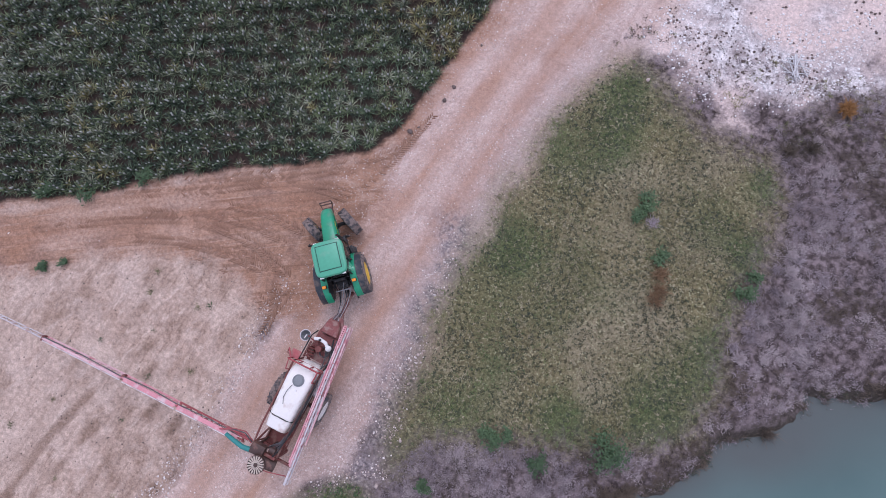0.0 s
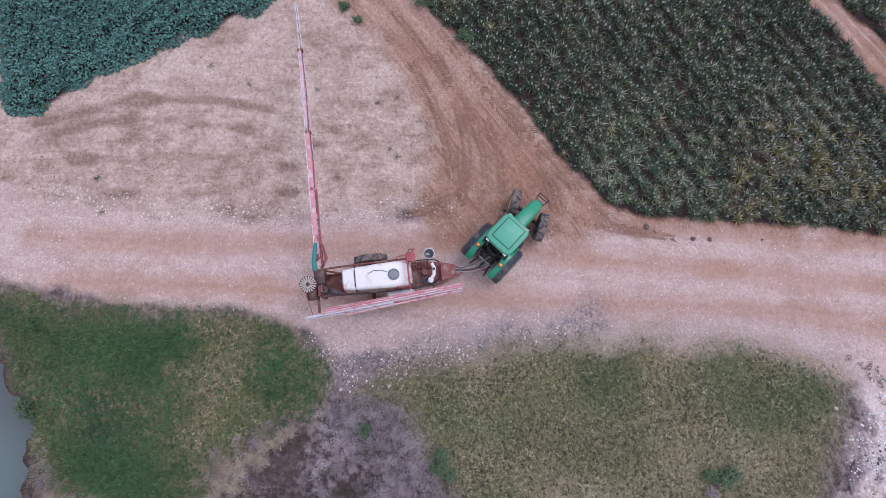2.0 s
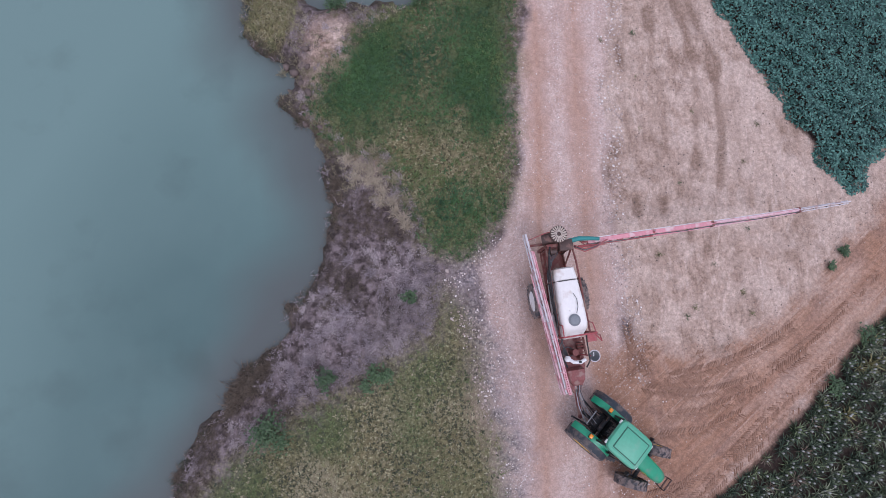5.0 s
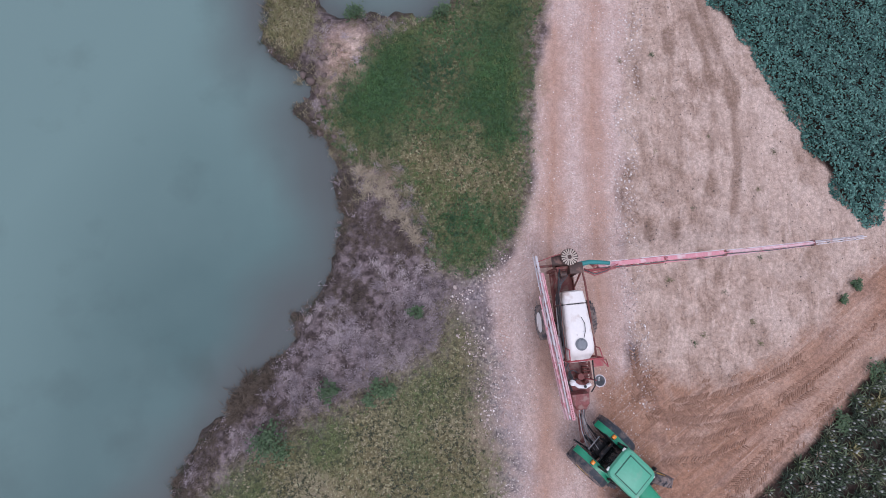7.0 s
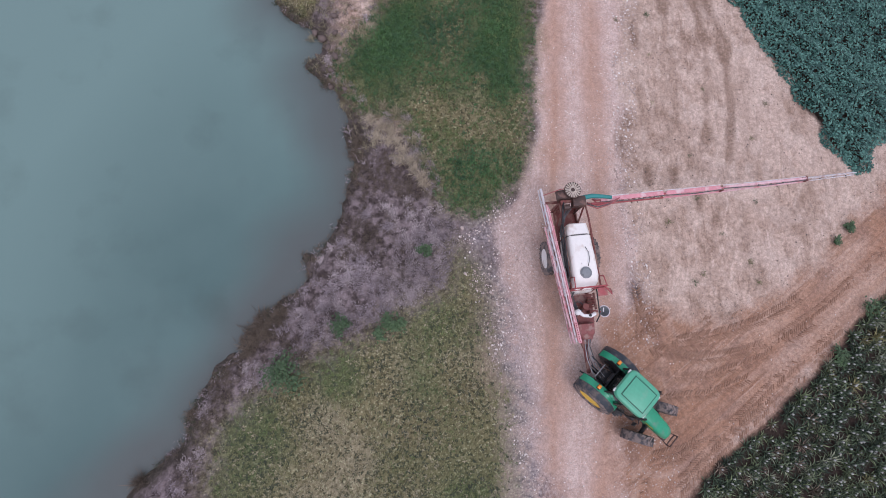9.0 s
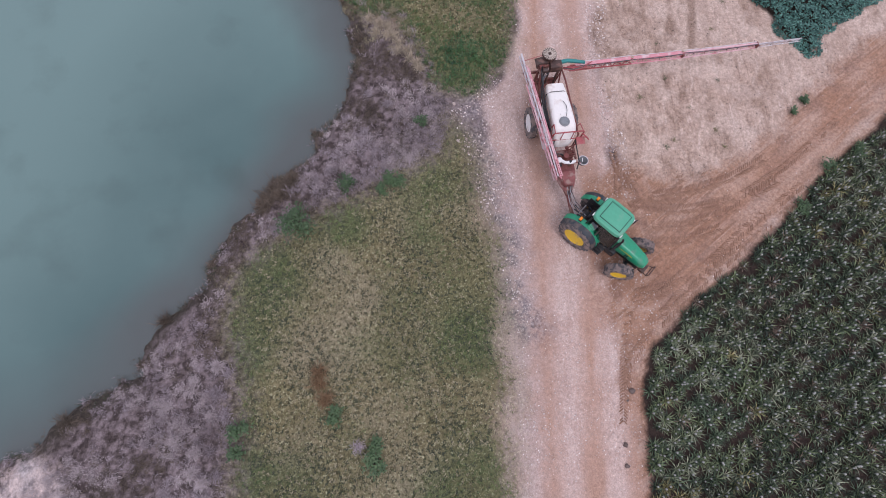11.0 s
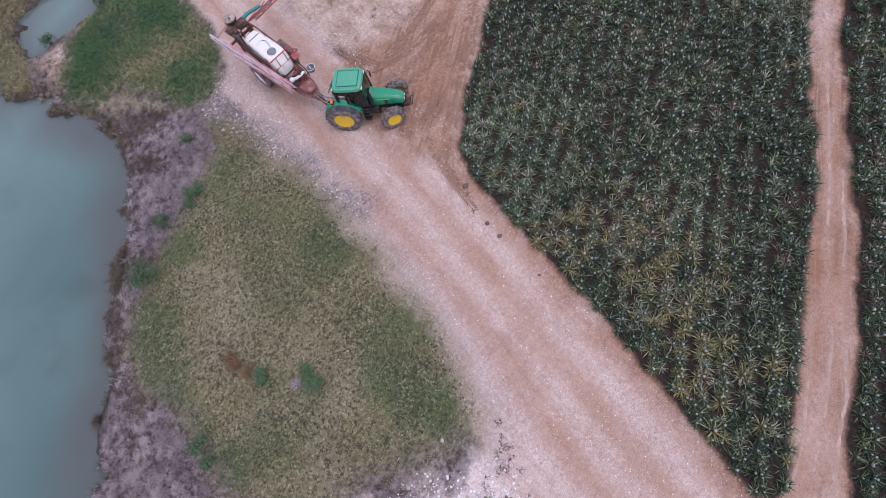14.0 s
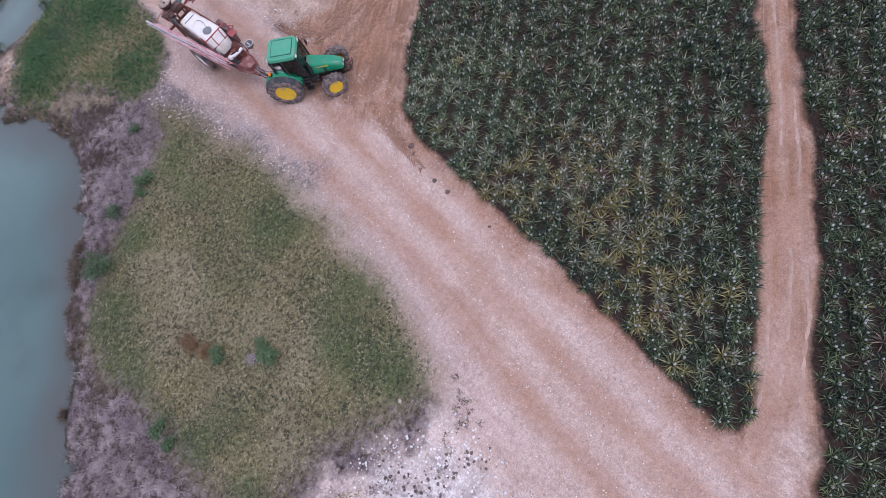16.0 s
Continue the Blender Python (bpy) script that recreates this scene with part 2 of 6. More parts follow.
ROAD = [(8.57, 25.52), (6.88, 22.01), (5.45, 18.54), (3.90, 13.62), (2.80, 8.62), (1.72, 7.26), (0.44, 6.12), (0.01, 2.25), (-0.15, -0.16), (0.17, -2.51), (-0.31, -6.41), (-0.87, -9.23),
        (-1.33, -12.11), (-1.99, -14.10), (-2.56, -15.81), (-3.13, -18.15), (-4.71, -21.11), (-6.81, -26.25), (-11.70, -48.02), (-0.37, -48.30), (0.37, -27.41), (0.91, -25.43), (2.28, -19.39),
        (3.38, -14.17), (4.22, -10.43), (4.71, -8.20), (6.61, -5.75), (6.11, -0.55), (6.64, 3.94), (7.07, 8.09), (8.05, 13.12), (9.50, 18.50), (11.25, 21.05), (11.39, 25.36)]
PATH_DIRT = [(42.80, 17.83), (20.21, 5.48), (15.96, 2.71), (13.37, 1.21), (10.61, 0.17), (7.94, 0.83), (6.33, 1.87), (5.07, 1.07), (4.27, -3.32), (3.86, -8.48), (4.61, -8.29),
             (5.56, -7.17), (7.27, -5.94), (11.05, -4.01), (14.89, -1.77), (17.89, 0.30), (21.32, 2.35), (42.32, 12.76)]
TRACK = [(0.9, -26.3), (3.7, -25.4), (6.6, -23.79), (10.32, -22.21), (13.56, -20.94), (15.45, -19.85), (18.64, -17.76), (40.47, -7.04), (41.18, -8.73), (19.7, -18.8), (16.2, -21.0), (12.6, -23.0), (9.6, -24.65), (7.9, -25.5), (4.3, -26.9), (1.0, -28.4), (-3.0, -27.28), (-2.27, -25.56)]
SAND = [(6.33, 1.87), (7.94, 0.83), (10.61, 0.17), (13.37, 1.21), (15.96, 2.71), (20.21, 5.48), (21.76, 7.77), (20.28, 7.54), (18.88, 6.14), (16.93, 8.39), (16.77, 11.15), (15.62, 14.00),
        (14.22, 17.39), (13.60, 20.31), (9.57, 20.60), (8.05, 13.12), (7.07, 8.09)]
SIDE_ROAD = [(8.45, 19.68), (11.80, 20.95), (15.97, 20.75), (38.90, 22.22), (39.04, 24.80), (15.35, 22.89), (12.04, 23.41), (8.57, 25.52)]
VERGE = [(-0.22, 4.31), (-0.24, -0.17), (0.07, -2.51), (-0.50, -6.41), (-1.06, -9.23), (-1.52, -12.10), (-2.18, -14.11), (-3.23, -15.99), (-4.29, -16.46), (-6.42, -15.55),
         (-8.54, -13.92), (-11.54, -13.94), (-12.58, -12.36), (-12.70, -9.58), (-12.16, -6.31), (-12.67, -3.70), (-12.43, -1.04), (-10.93, 0.20), (-8.36, 1.24),
         (-6.46, 1.92), (-4.63, 2.73), (-2.09, 3.58), (-1.24, 5.58)]
MOUND = [(6.76, 22.47), (4.72, 17.71), (3.89, 13.71), (3.29, 10.18), (1.79, 7.46), (0.62, 6.54), (-0.55, 6.36), (-1.48, 6.86), (-2.17, 8.22), (-2.66, 10.35), (-3.14, 11.59), (-5.19, 12.55), (-6.09, 14.35), (-5.46, 16.09), (-4.3, 16.76), (-3.57, 17.9), (-2.22, 19.24), (3.58, 20.72), (4.51, 23.76)]
ISLE = [(-7.05, 17.89), (-6.09, 18.73), (-5.31, 19.95), (-5.79, 21.06), (-5.25, 22.88), (-4.18, 24.60), (-0.77, 24.93), (1.02, 26.49), (-0.56, 38.13), (-7.57, 38.43), (-6.49, 27.63), (-7.43, 22.31), (-8.39, 19.87)]
CHALK = [(-3.90, -17.52), (-5.84, -16.65), (-6.90, -15.45), (-8.81, -15.11), (-10.79, -15.74), (-13.03, -17.78), (-14.97, -19.28), (-28.02, -23.04), (-27.98, -48.02), (-7.65, -48.14), (-5.97, -26.22), (-4.71, -21.11)]
BRUSH = [(-12.34, -0.70), (-13.05, -4.56), (-12.55, -6.60), (-13.07, -9.77), (-12.92, -12.55), (-11.80, -14.36), (-10.99, -15.45), (-13.04, -17.43), (-14.99, -18.93), (-33.24, -24.71), (-50.39, -25.91), (-22.24, -7.98), (-16.87, -4.73)]
PINE = [(4.89, -8.29), (5.75, -7.26), (7.36, -6.12), (11.05, -4.21), (14.88, -1.86), (17.88, 0.1), (21.32, 2.04), (42.28, 11.86), (40.69, -7.15), (18.8, -17.8), (15.64, -19.86), (13.74, -20.94), (10.5, -22.24), (6.79, -23.93), (3.8, -25.35), (1.9, -26.15), (1.0, -26.2), (0.95, -25.3), (1.55, -22.4), (2.47, -19.37), (3.1, -16.67), (3.66, -14.16), (4.41, -10.43)]
PINE_FAR = [(0.7, -28.6), (3.0, -27.9), (4.4, -26.95), (7.9, -25.6), (9.6, -24.75), (12.6, -23.1), (16.2, -21.1), (19.6, -18.95), (40.27, -9.19), (41.03, -39.43), (-0.02, -35.53)]
LEAFY = [(13.68, 20.07), (13.64, 18.37), (14.32, 17.28), (15.19, 15.82), (15.81, 13.78), (16.23, 12.13), (16.78, 11.38), (16.73, 10.29), (17.45, 8.93), (17.59, 7.78), (18.31, 7.06),
         (18.71, 6.25), (19.65, 6.36), (20.28, 7.54), (21.23, 7.87), (38.40, 15.45), (38.88, 21.43), (15.91, 20.38)]
RUTS = [[(7.77, 18.62), (6.49, 11.95), (5.79, 7.45), (5.17, 3.42), (4.57, -1.42), (3.31, -5.11), (1.78, -11.84), (0.48, -16.82), (-0.62, -21.16), (-1.39, -24.81), (-2.87, -30.80)],
        [(5.66, 17.79), (4.65, 12.23), (3.61, 7.40), (2.64, 2.40), (1.70, -2.40), (1.03, -5.68), (-0.01, -12.01), (-1.32, -16.43), (-2.34, -20.24), (-3.09, -23.19), (-5.53, -29.21)],
        [(5.14, -0.93), (5.97, -4.25), (9.02, -3.10), (13.96, -0.43), (19.78, 3.24), (33.67, 10.34)],
        [(16.20, -20.44), (11.40, -23.04), (8.15, -24.55), (5.98, -25.61), (3.19, -26.51), (0.73, -26.84)],
        [(13.65, -21.21), (8.16, -23.93), (5.59, -25.07), (2.90, -26.04), (0.54, -26.83)],
        [(4.52, -8.58), (3.94, -10.60), (3.00, -14.26), (1.91, -19.51), (0.43, -25.35), (-0.09, -27.39)]]
RIDGES = [[(26.74, -14.14), (17.99, -19.15), (15.63, -20.48), (11.22, -22.70), (7.71, -24.72), (5.88, -25.51), (2.72, -26.60)], [(8.24, -23.62), (6.69, -24.34), (4.03, -25.61), (1.77, -26.29)],
          [(14.55, -21.62), (10.95, -23.49), (6.07, -26.10), (2.25, -27.42)], [(42.44, 16.05), (20.58, 4.45), (16.09, 1.62), (11.23, -0.77), (8.86, -1.38)], [(41.36, 13.98), (19.02, 1.92), (14.12, -1.00), (10.25, -2.89)]]
PLOT_RUTS = [[(12.35, 18.87), (12.96, 15.72), (12.81, 13.35), (11.97, 10.28), (11.13, 7.89), (10.31, 5.6)], [(13.23, 18.79), (13.85, 14.73), (13.7, 12.67), (13.18, 9.86), (12.25, 7.21), (10.93, 4.73)], [(9.35, 15.47), (9.07, 13.16), (8.51, 9.84), (8.22, 7.18)], [(11.21, 17.11), (11.0, 13.54), (10.39, 10.18), (9.41, 7.03)]]
LUSH_AT = [(-4.58, -14.94, 1.1), (-3.14, -10.7, 1.6), (-10.94, -1.81, 1.6), (-11.59, -12.71, 1.0), (-3.04, 2.38, 1.5), (-5.05, -12.32, 1.5), (-3.25, -0.59, 1.4), (-2.52, -5.2, 1.8), (-12.03, -9.37, 0.9), (-6.78, 0.5, 1.0), (-11.97, -5.04, 0.8), (-11.9, -2.0, 1.2), (-12.3, -4.7, 1.1), (-12.5, -6.9, 1.0), (-10.6, -0.9, 1.2), (-12.8, -9.3, 1.0)]
STRAW_AT = [(-6.79, -11.00, 1.4), (-7.96, -1.39, 1.1), (-10.78, -9.10, 1.0), (-8.49, -4.91, 1.8), (-6.49, -2.85, 0.9), (-5.94, -15.54, 0.9), (-9.32, -12.71, 1.2)]
BARE_AT = [(0.2, 11.5, 1.2), (1.3, 10.9, 1.0), (2.2, 10.1, 0.9), (3.0, 11.6, 0.8), (-1.6, 12.2, 0.8), (0.9, 13.2, 0.6)]
THICK_AT = [(0.1, 8.9, 0.9), (-0.6, 8.1, 0.7), (-0.1, 15.0, 1.6), (-2.5, 15.6, 1.2), (1.2, 17.5, 1.4), (0.3, 13.9, 0.8)]
PALE_AT = [(-21.52, -8.66, 2.0), (-20.79, -10.94, 2.0), (-23.48, -10.25, 2.0)]
TAN_AT = [(-4.48, 15.74, 1.5), (-4.17, 18.07, 1.5), (-3.27, 11.80, 0.9)]
YELLOW_AT = [(6.00, -18.70, 2.8), (7.47, -15.62, 2.2), (3.81, -22.28, 1.8), (4.68, -13.59, 1.4)]
GRIT_LINE = [(0.61, 7.34), (-0.17, 6.31), (-0.21, 3.81), (0.13, 0.42), (0.17, -3.36), (0.26, -5.21)]
WHITE_AT = [(-7.5, -18.9, 1.35), (-10.95, -18.10, 1.6), (-5.9, -18.2, 0.5), (-9.11, -18.37, 1.4), (-13.90, -18.88, 1.6), (-6.68, -21.39, 1.6)]


def signed(poly, x, y):
    """Distance from the outline of a plan figure, negative inside."""
    inside = np.zeros(x.shape, bool)
    best = np.full(x.shape, 1e9)
    for (ax, ay), (bx, by) in zip(poly, poly[1:] + poly[:1]):
        dx, dy = bx - ax, by - ay
        t = np.clip(((x - ax) * dx + (y - ay) * dy) / (dx * dx + dy * dy), 0, 1)
        best = np.minimum(best, (x - ax - t * dx) ** 2 + (y - ay - t * dy) ** 2)
        if ay != by:
            inside ^= ((ay > y) != (by > y)) & (x < dx * (y - ay) / (by - ay) + ax)
    return np.where(inside, -1, 1) * np.sqrt(best)


def line_gap(line, x, y):
    best = np.full(x.shape, 1e9)
    for (ax, ay), (bx, by) in zip(line, line[1:]):
        dx, dy = bx - ax, by - ay
        t = np.clip(((x - ax) * dx + (y - ay) * dy) / (dx * dx + dy * dy), 0, 1)
        best = np.minimum(best, (x - ax - t * dx) ** 2 + (y - ay - t * dy) ** 2)
    return np.sqrt(best)


def waves(x, y, scale, seed):
    """Smooth uneven field between about -1 and 1."""
    x, y = np.asarray(x, float), np.asarray(y, float)
    r = np.random.RandomState(seed)
    out = np.zeros(x.shape)
    for k in range(14):
        a, p, f = r.uniform(0, 6.283), r.uniform(0, 6.283), scale * r.uniform(0.6, 2.2)
        out += np.sin((x * np.cos(a) + y * np.sin(a)) * f + p + 1.3 * np.sin((y * np.cos(a) - x * np.sin(a)) * f * 0.7 + p))
    return out / 4.2


def spots(places, x, y):
    """Soft round patches: centre and radius each."""
    return np.clip(np.sum([np.exp(-((x - a) ** 2 + (y - b) ** 2) / (c * c)) for a, b, c in places], axis=0), 0, 1)


def soft(d, width):
    """1 inside, 0 outside, over a border of that width."""
    return np.clip(0.5 - d / width, 0, 1)


def wash(x, y):
    """Rills washed into the bare plot: narrow lines that wind and fade, 0 to 1."""
    p = 3.6 * (0.97 * x + 0.22 * y) + 2.6 * waves(x, y, 0.3, 8) + 1.3 * waves(x, y, 0.9, 7) + 0.7 * waves(x, y, 2.6, 6)
    return np.clip(np.abs(np.sin(p)) ** 0.5 * 0.6 + 0.22 + 0.35 * waves(x, y, 0.5, 9) + 0.25 * waves(x, y, 2.2, 10), 0, 1)


def streaks(x, y):
    """Bands left by wheels, along the ways."""
    gap = np.min([line_gap(q, x, y) for q in RUTS], axis=0)
    return np.sin(5.2 * gap + 0.8 * waves(x, y, 0.5, 14)) * 0.6 + np.sin(11.0 * gap + 1.0 * waves(x, y, 0.8, 15)) * 0.4


def height(x, y):
    x, y = np.asarray(x, float), np.asarray(y, float)
    shore = np.minimum(signed(LAKE, x, y), signed(POND, x, y)) + 0.25 * waves(x, y, 1.6, 5) + 0.12 * waves(x, y, 4.5, 6)
    z = np.interp(shore, [-6, -1.2, -0.15, 0.1, 0.5, 1.6, 4.5], [-3, -1.5, -1.05, -0.85, -0.55, -0.28, 0])
    road = soft(np.minimum(np.minimum(signed(ROAD, x, y), signed(PATH_DIRT, x, y)), signed(TRACK, x, y)), 0.8)
    z += 0.035 * waves(x, y, 0.5, 1) + 0.012 * waves(x, y, 2.5, 2) + 0.10 * soft(signed(MOUND, x, y) + 1.0, 3.0) + 0.05 * soft(signed(VERGE, x, y) + 0.3, 1.2)
    for rut in RUTS:
        z -= 0.05 * np.exp(-(line_gap(rut, x, y) / 0.45) ** 2) * road
    for ridge in RIDGES:
        z += 0.05 * np.exp(-(line_gap(ridge, x, y) / 0.16) ** 2) * road
    for k, rut in enumerate(PLOT_RUTS):
        gap = line_gap(rut, x, y) + 0.12 * waves(x, y, 1.6, 40 + k)
        z += 0.06 * np.exp(-((np.abs(gap) - 0.22) / 0.12) ** 2) - 0.07 * np.exp(-(gap / 0.14) ** 2)
    z += soft(signed(SAND, x, y), 0.8) * (0.06 * wash(x, y) + 0.03 * waves(x, y, 1.7, 4))
    return z


def axis(lo, hi, step, reach):
    core = list(np.arange(lo, hi + step / 2, step))
    out, d, g = [], step, 0.0
    while g < reach:
        d *= 1.35
        g += d
        out.append(g)
    return np.array([lo - v for v in reversed(out)] + core + [hi + v for v in out])


GX, GY = axis(-30, 34, 0.2, 700), axis(-46, 34, 0.2, 700)
XX, YY = np.meshgrid(GX, GY)
ZZ = height(XX, YY)
wob = 0.35 * waves(XX, YY, 1.3, 11) + 0.18 * waves(XX, YY, 4.0, 12)
d_road, d_dirt, d_sand = signed(ROAD, XX, YY), signed(PATH_DIRT, XX, YY), signed(SAND, XX, YY)
d_track, d_side = signed(TRACK, XX, YY), signed(SIDE_ROAD, XX, YY)
d_verge, d_mound, d_isle = signed(VERGE, XX, YY), signed(MOUND, XX, YY), signed(ISLE, XX, YY)
d_chalk, d_brush = signed(CHALK, XX, YY), signed(BRUSH, XX, YY)
d_crop = np.minimum(np.minimum(signed(PINE, XX, YY), signed(PINE_FAR, XX, YY)), signed(LEAFY, XX, YY))
d_shore = np.minimum(signed(LAKE, XX, YY), signed(POND, XX, YY))
m_road = np.maximum(soft(np.minimum(np.minimum(d_road, d_side), d_track) + 0.5 * wob, 0.9), soft(d_road - 1.1 + 0.8 * wob, 1.6) * soft(XX - 4, 2.0) * soft(YY + 2.5, 4.0))
m_dirt = np.maximum(soft(d_dirt + 0.6 * wob, 1.6), soft(d_track - 0.3 + 0.12 * wob, 0.5) * np.clip((XX - 0.6 + 0.8 * wob) / 3.0, 0, 1) * np.clip(0.62 + 0.4 * waves(XX, YY, 0.9, 26), 0.3, 0.85))
m_sand = soft(d_sand + wob, 1.0)
m_grass = np.maximum(np.maximum(soft(d_verge + 0.1 + 0.5 * wob, 2.2), soft(d_mound + 0.1 + 0.5 * wob, 1.6)), soft(d_isle + wob, 0.8))
m_chalk = np.maximum(soft(d_chalk + 2.0 * wob, 2.6), np.clip(1.3 * spots(PALE_AT, XX, YY) + 0.3 * wob, 0, 1))
m_rut = np.zeros(XX.shape)
for rut in RUTS:
    m_rut = np.maximum(m_rut, np.exp(-((line_gap(rut, XX, YY) + 0.3 * wob) / 0.6) ** 2))
m_lush = soft(d_mound + 0.8 * wob, 0.9) * np.clip(0.75 + 0.5 * waves(XX, YY, 0.45, 21), 0, 1)
m_lush = np.maximum(m_lush - 0.95 * spots(BARE_AT, XX, YY) - 0.5 * np.clip(1 + d_mound / 1.4, 0, 1), 0.55 * soft(d_verge, 1.0) * np.clip(spots(LUSH_AT, XX, YY) + 0.35 * waves(XX, YY, 0.9, 22), 0, 1))
m_lush = np.clip(m_lush, 0, 1)
m_straw = np.clip(spots(STRAW_AT, XX, YY) + 0.3 * waves(XX, YY, 1.1, 23), 0, 1)
m_white = np.clip(spots(WHITE_AT, XX, YY) + 0.35 * waves(XX, YY, 1.2, 24), 0, 1)
m_purple = np.clip(1.3 - np.minimum(d_verge, d_brush) / 2.2 + 0.4 * wob, 0, 1) * np.clip((-5.2 - XX) / 2.5, 0.1, 1)
m_wet = np.clip(1.25 - (d_shore + 0.7 * wob) / 0.8, 0, 1)
m_ridge = np.max([np.exp(-((line_gap(q, XX, YY) + 0.2 * wob) / w) ** 2) for q, w in zip(RIDGES, (0.2, 0.2, 0.2, 0.5, 0.5))], axis=0) * np.clip(0.6 + 0.6 * waves(XX, YY, 0.7, 25), 0, 1)
m_grit = 0.25 * np.exp(-((d_verge - 0.5 + 0.6 * wob) / 1.15) ** 2) * (XX > -5)
m_grit = np.maximum(m_grit, np.exp(-((line_gap(GRIT_LINE, XX, YY) + 0.6 * wob) / 0.95) ** 2))
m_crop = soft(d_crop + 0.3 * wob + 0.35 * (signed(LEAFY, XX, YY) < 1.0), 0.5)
d_pine = np.minimum(signed(PINE, XX, YY), signed(PINE_FAR, XX, YY))
m_bank = soft(XX - 7.0 - 0.5 * wob, 1.5) * np.clip((d_pine - 1.0) / 1.5, 0, 1) * (1 - 0.8 * spots(TAN_AT, XX, YY)) * np.maximum(np.clip((d_road - 0.8) / 1.2, 0, 1), 0.7 * np.clip((YY + 1) / 3, 0, 1))
m_dirt = np.maximum(m_dirt, soft(d_pine - 0.35 + 0.6 * wob, 1.3))

m_plot = np.max([np.exp(-((line_gap(q, XX, YY) + 0.12 * waves(XX, YY, 1.6, 40 + k)) / 0.24) ** 2) for k, q in enumerate(PLOT_RUTS)], axis=0) * np.clip(0.65 + 0.6 * waves(XX, YY, 0.9, 45), 0, 1)
m_wash = wash(XX, YY)
m_streak = 0.5 + 0.5 * streaks(XX, YY)

zone = np.select([d_shore < 0, m_road > 0.5, m_dirt > 0.5, m_sand > 0.5, m_grass > 0.5, m_crop > 0.5, soft(d_chalk + 0.6 * wob, 2.0) > 0.5], [7, 0, 1, 2, 3, 5, 4], 6)


def ground_material():
    m = bpy.data.materials.new("ground_earth_and_gravel")
    m.use_nodes = True
    n, l = m.node_tree.nodes, m.node_tree.links
    b = n["Principled BSDF"]
    b.inputs["Roughness"].default_value = 0.95
    b.inputs["Specular IOR Level"].default_value = 0.15
    geo = n.new("ShaderNodeNewGeometry")

    def tex(scale, detail=6, kind="ShaderNodeTexNoise", rough=0.6):
        t = n.new(kind)
        t.inputs["Scale"].default_value = scale
        if kind == "ShaderNodeTexNoise":
            t.inputs["Detail"].default_value, t.inputs["Roughness"].default_value = detail, rough
        l.new(geo.outputs["Position"], t.inputs["Vector"])
        return t.outputs[0]

    def drawn(angle, long, wide, detail=4, rough=0.6):
        """Noise drawn out along a direction of the plan."""
        mp = n.new("ShaderNodeMapping")
        mp.vector_type = "TEXTURE"
        mp.inputs["Rotation"].default_value = (0, 0, radians(angle))
        mp.inputs["Scale"].default_value = (long, wide, 1.0)
        l.new(geo.outputs["Position"], mp.inputs["Vector"])
        t = n.new("ShaderNodeTexNoise")
        t.inputs["Scale"].default_value, t.inputs["Detail"].default_value, t.inputs["Roughness"].default_value = 1.0, detail, rough
        l.new(mp.outputs[0], t.inputs["Vector"])
        return t.outputs[0]

    def span(v, lo, hi, a=0.0, c=1.0):
        r = n.new("ShaderNodeMapRange")
        for i, q in enumerate((lo, hi, a, c)):
            r.inputs[i + 1].default_value = q
        l.new(v, r.inputs[0])
        return r.outputs[0]

    def mix(f, a, c):
        x = n.new("ShaderNodeMixRGB")
        for i, q in enumerate((f, a, c)):
            if isinstance(q, tuple):
                x.inputs[i].default_value = (*q, 1)
            elif isinstance(q, float):
                x.inputs[i].default_value = q
            else:
                l.new(q, x.inputs[i])
        return x.outputs[0]

    def times(a, c):
        x = n.new("ShaderNodeMath")
        x.operation = "MULTIPLY"
        for i, q in enumerate((a, c)):
            if isinstance(q, float):
                x.inputs[i].default_value = q
            else:
                l.new(q, x.inputs[i])
        return x.outputs[0]

    masks = []
    for name in ("cover_a", "cover_b", "cover_c", "cover_d", "cover_e", "cover_f"):
        at, sep = n.new("ShaderNodeAttribute"), n.new("ShaderNodeSeparateColor")
        at.attribute_name = name
        l.new(at.outputs["Color"], sep.inputs[0])
        masks += list(sep.outputs)
    road, dirt, sand, grass, bank, chalk, rut, lush, grit, crop, rill, streak, straw, white, ridge, purple, wet, plot = masks[:18]
    wide, mid, fine, grain = tex(0.35), tex(1.7), tex(7.0), tex(19.0, 6)
    pebble = tex(11.0, kind="ShaderNodeTexVoronoi")
    speck = span(pebble, 0.05, 0.16, 1.0, 0.0)

    # Field soil with the shade below the crop already in its colour.
    soil = mix(span(fine, 0.35, 0.65), SHADED_SOIL[0], SHADED_SOIL[1])
    bank_c = mix(span(tex(2.6, 6), 0.42, 0.6), mix(span(fine, 0.35, 0.65), BANK_C[0], BANK_C[1]), BANK_C[2])
    bank_c = mix(times(wet, span(fine, 0.3, 0.6, 0.5, 1.0)), bank_c, (0.05, 0.042, 0.032))
    sand_c = mix(span(mid, 0.38, 0.62), SAND_C[0], SAND_C[1])
    blot = tex(3.4, 6)
    sand_c = mix(span(blot, 0.54, 0.68, 0.0, 0.4), sand_c, SAND_C[2])
    sand_c = mix(times(span(tex(5.0, 8, rough=0.72), 0.535, 0.60), 0.5), sand_c, (0.24, 0.16, 0.12))
    sand_c = mix(times(span(drawn(78, 1.3, 0.42, 8, 0.72), 0.52, 0.60), span(wide, 0.35, 0.6, 0.08, 0.34)), sand_c, SAND_C[2])
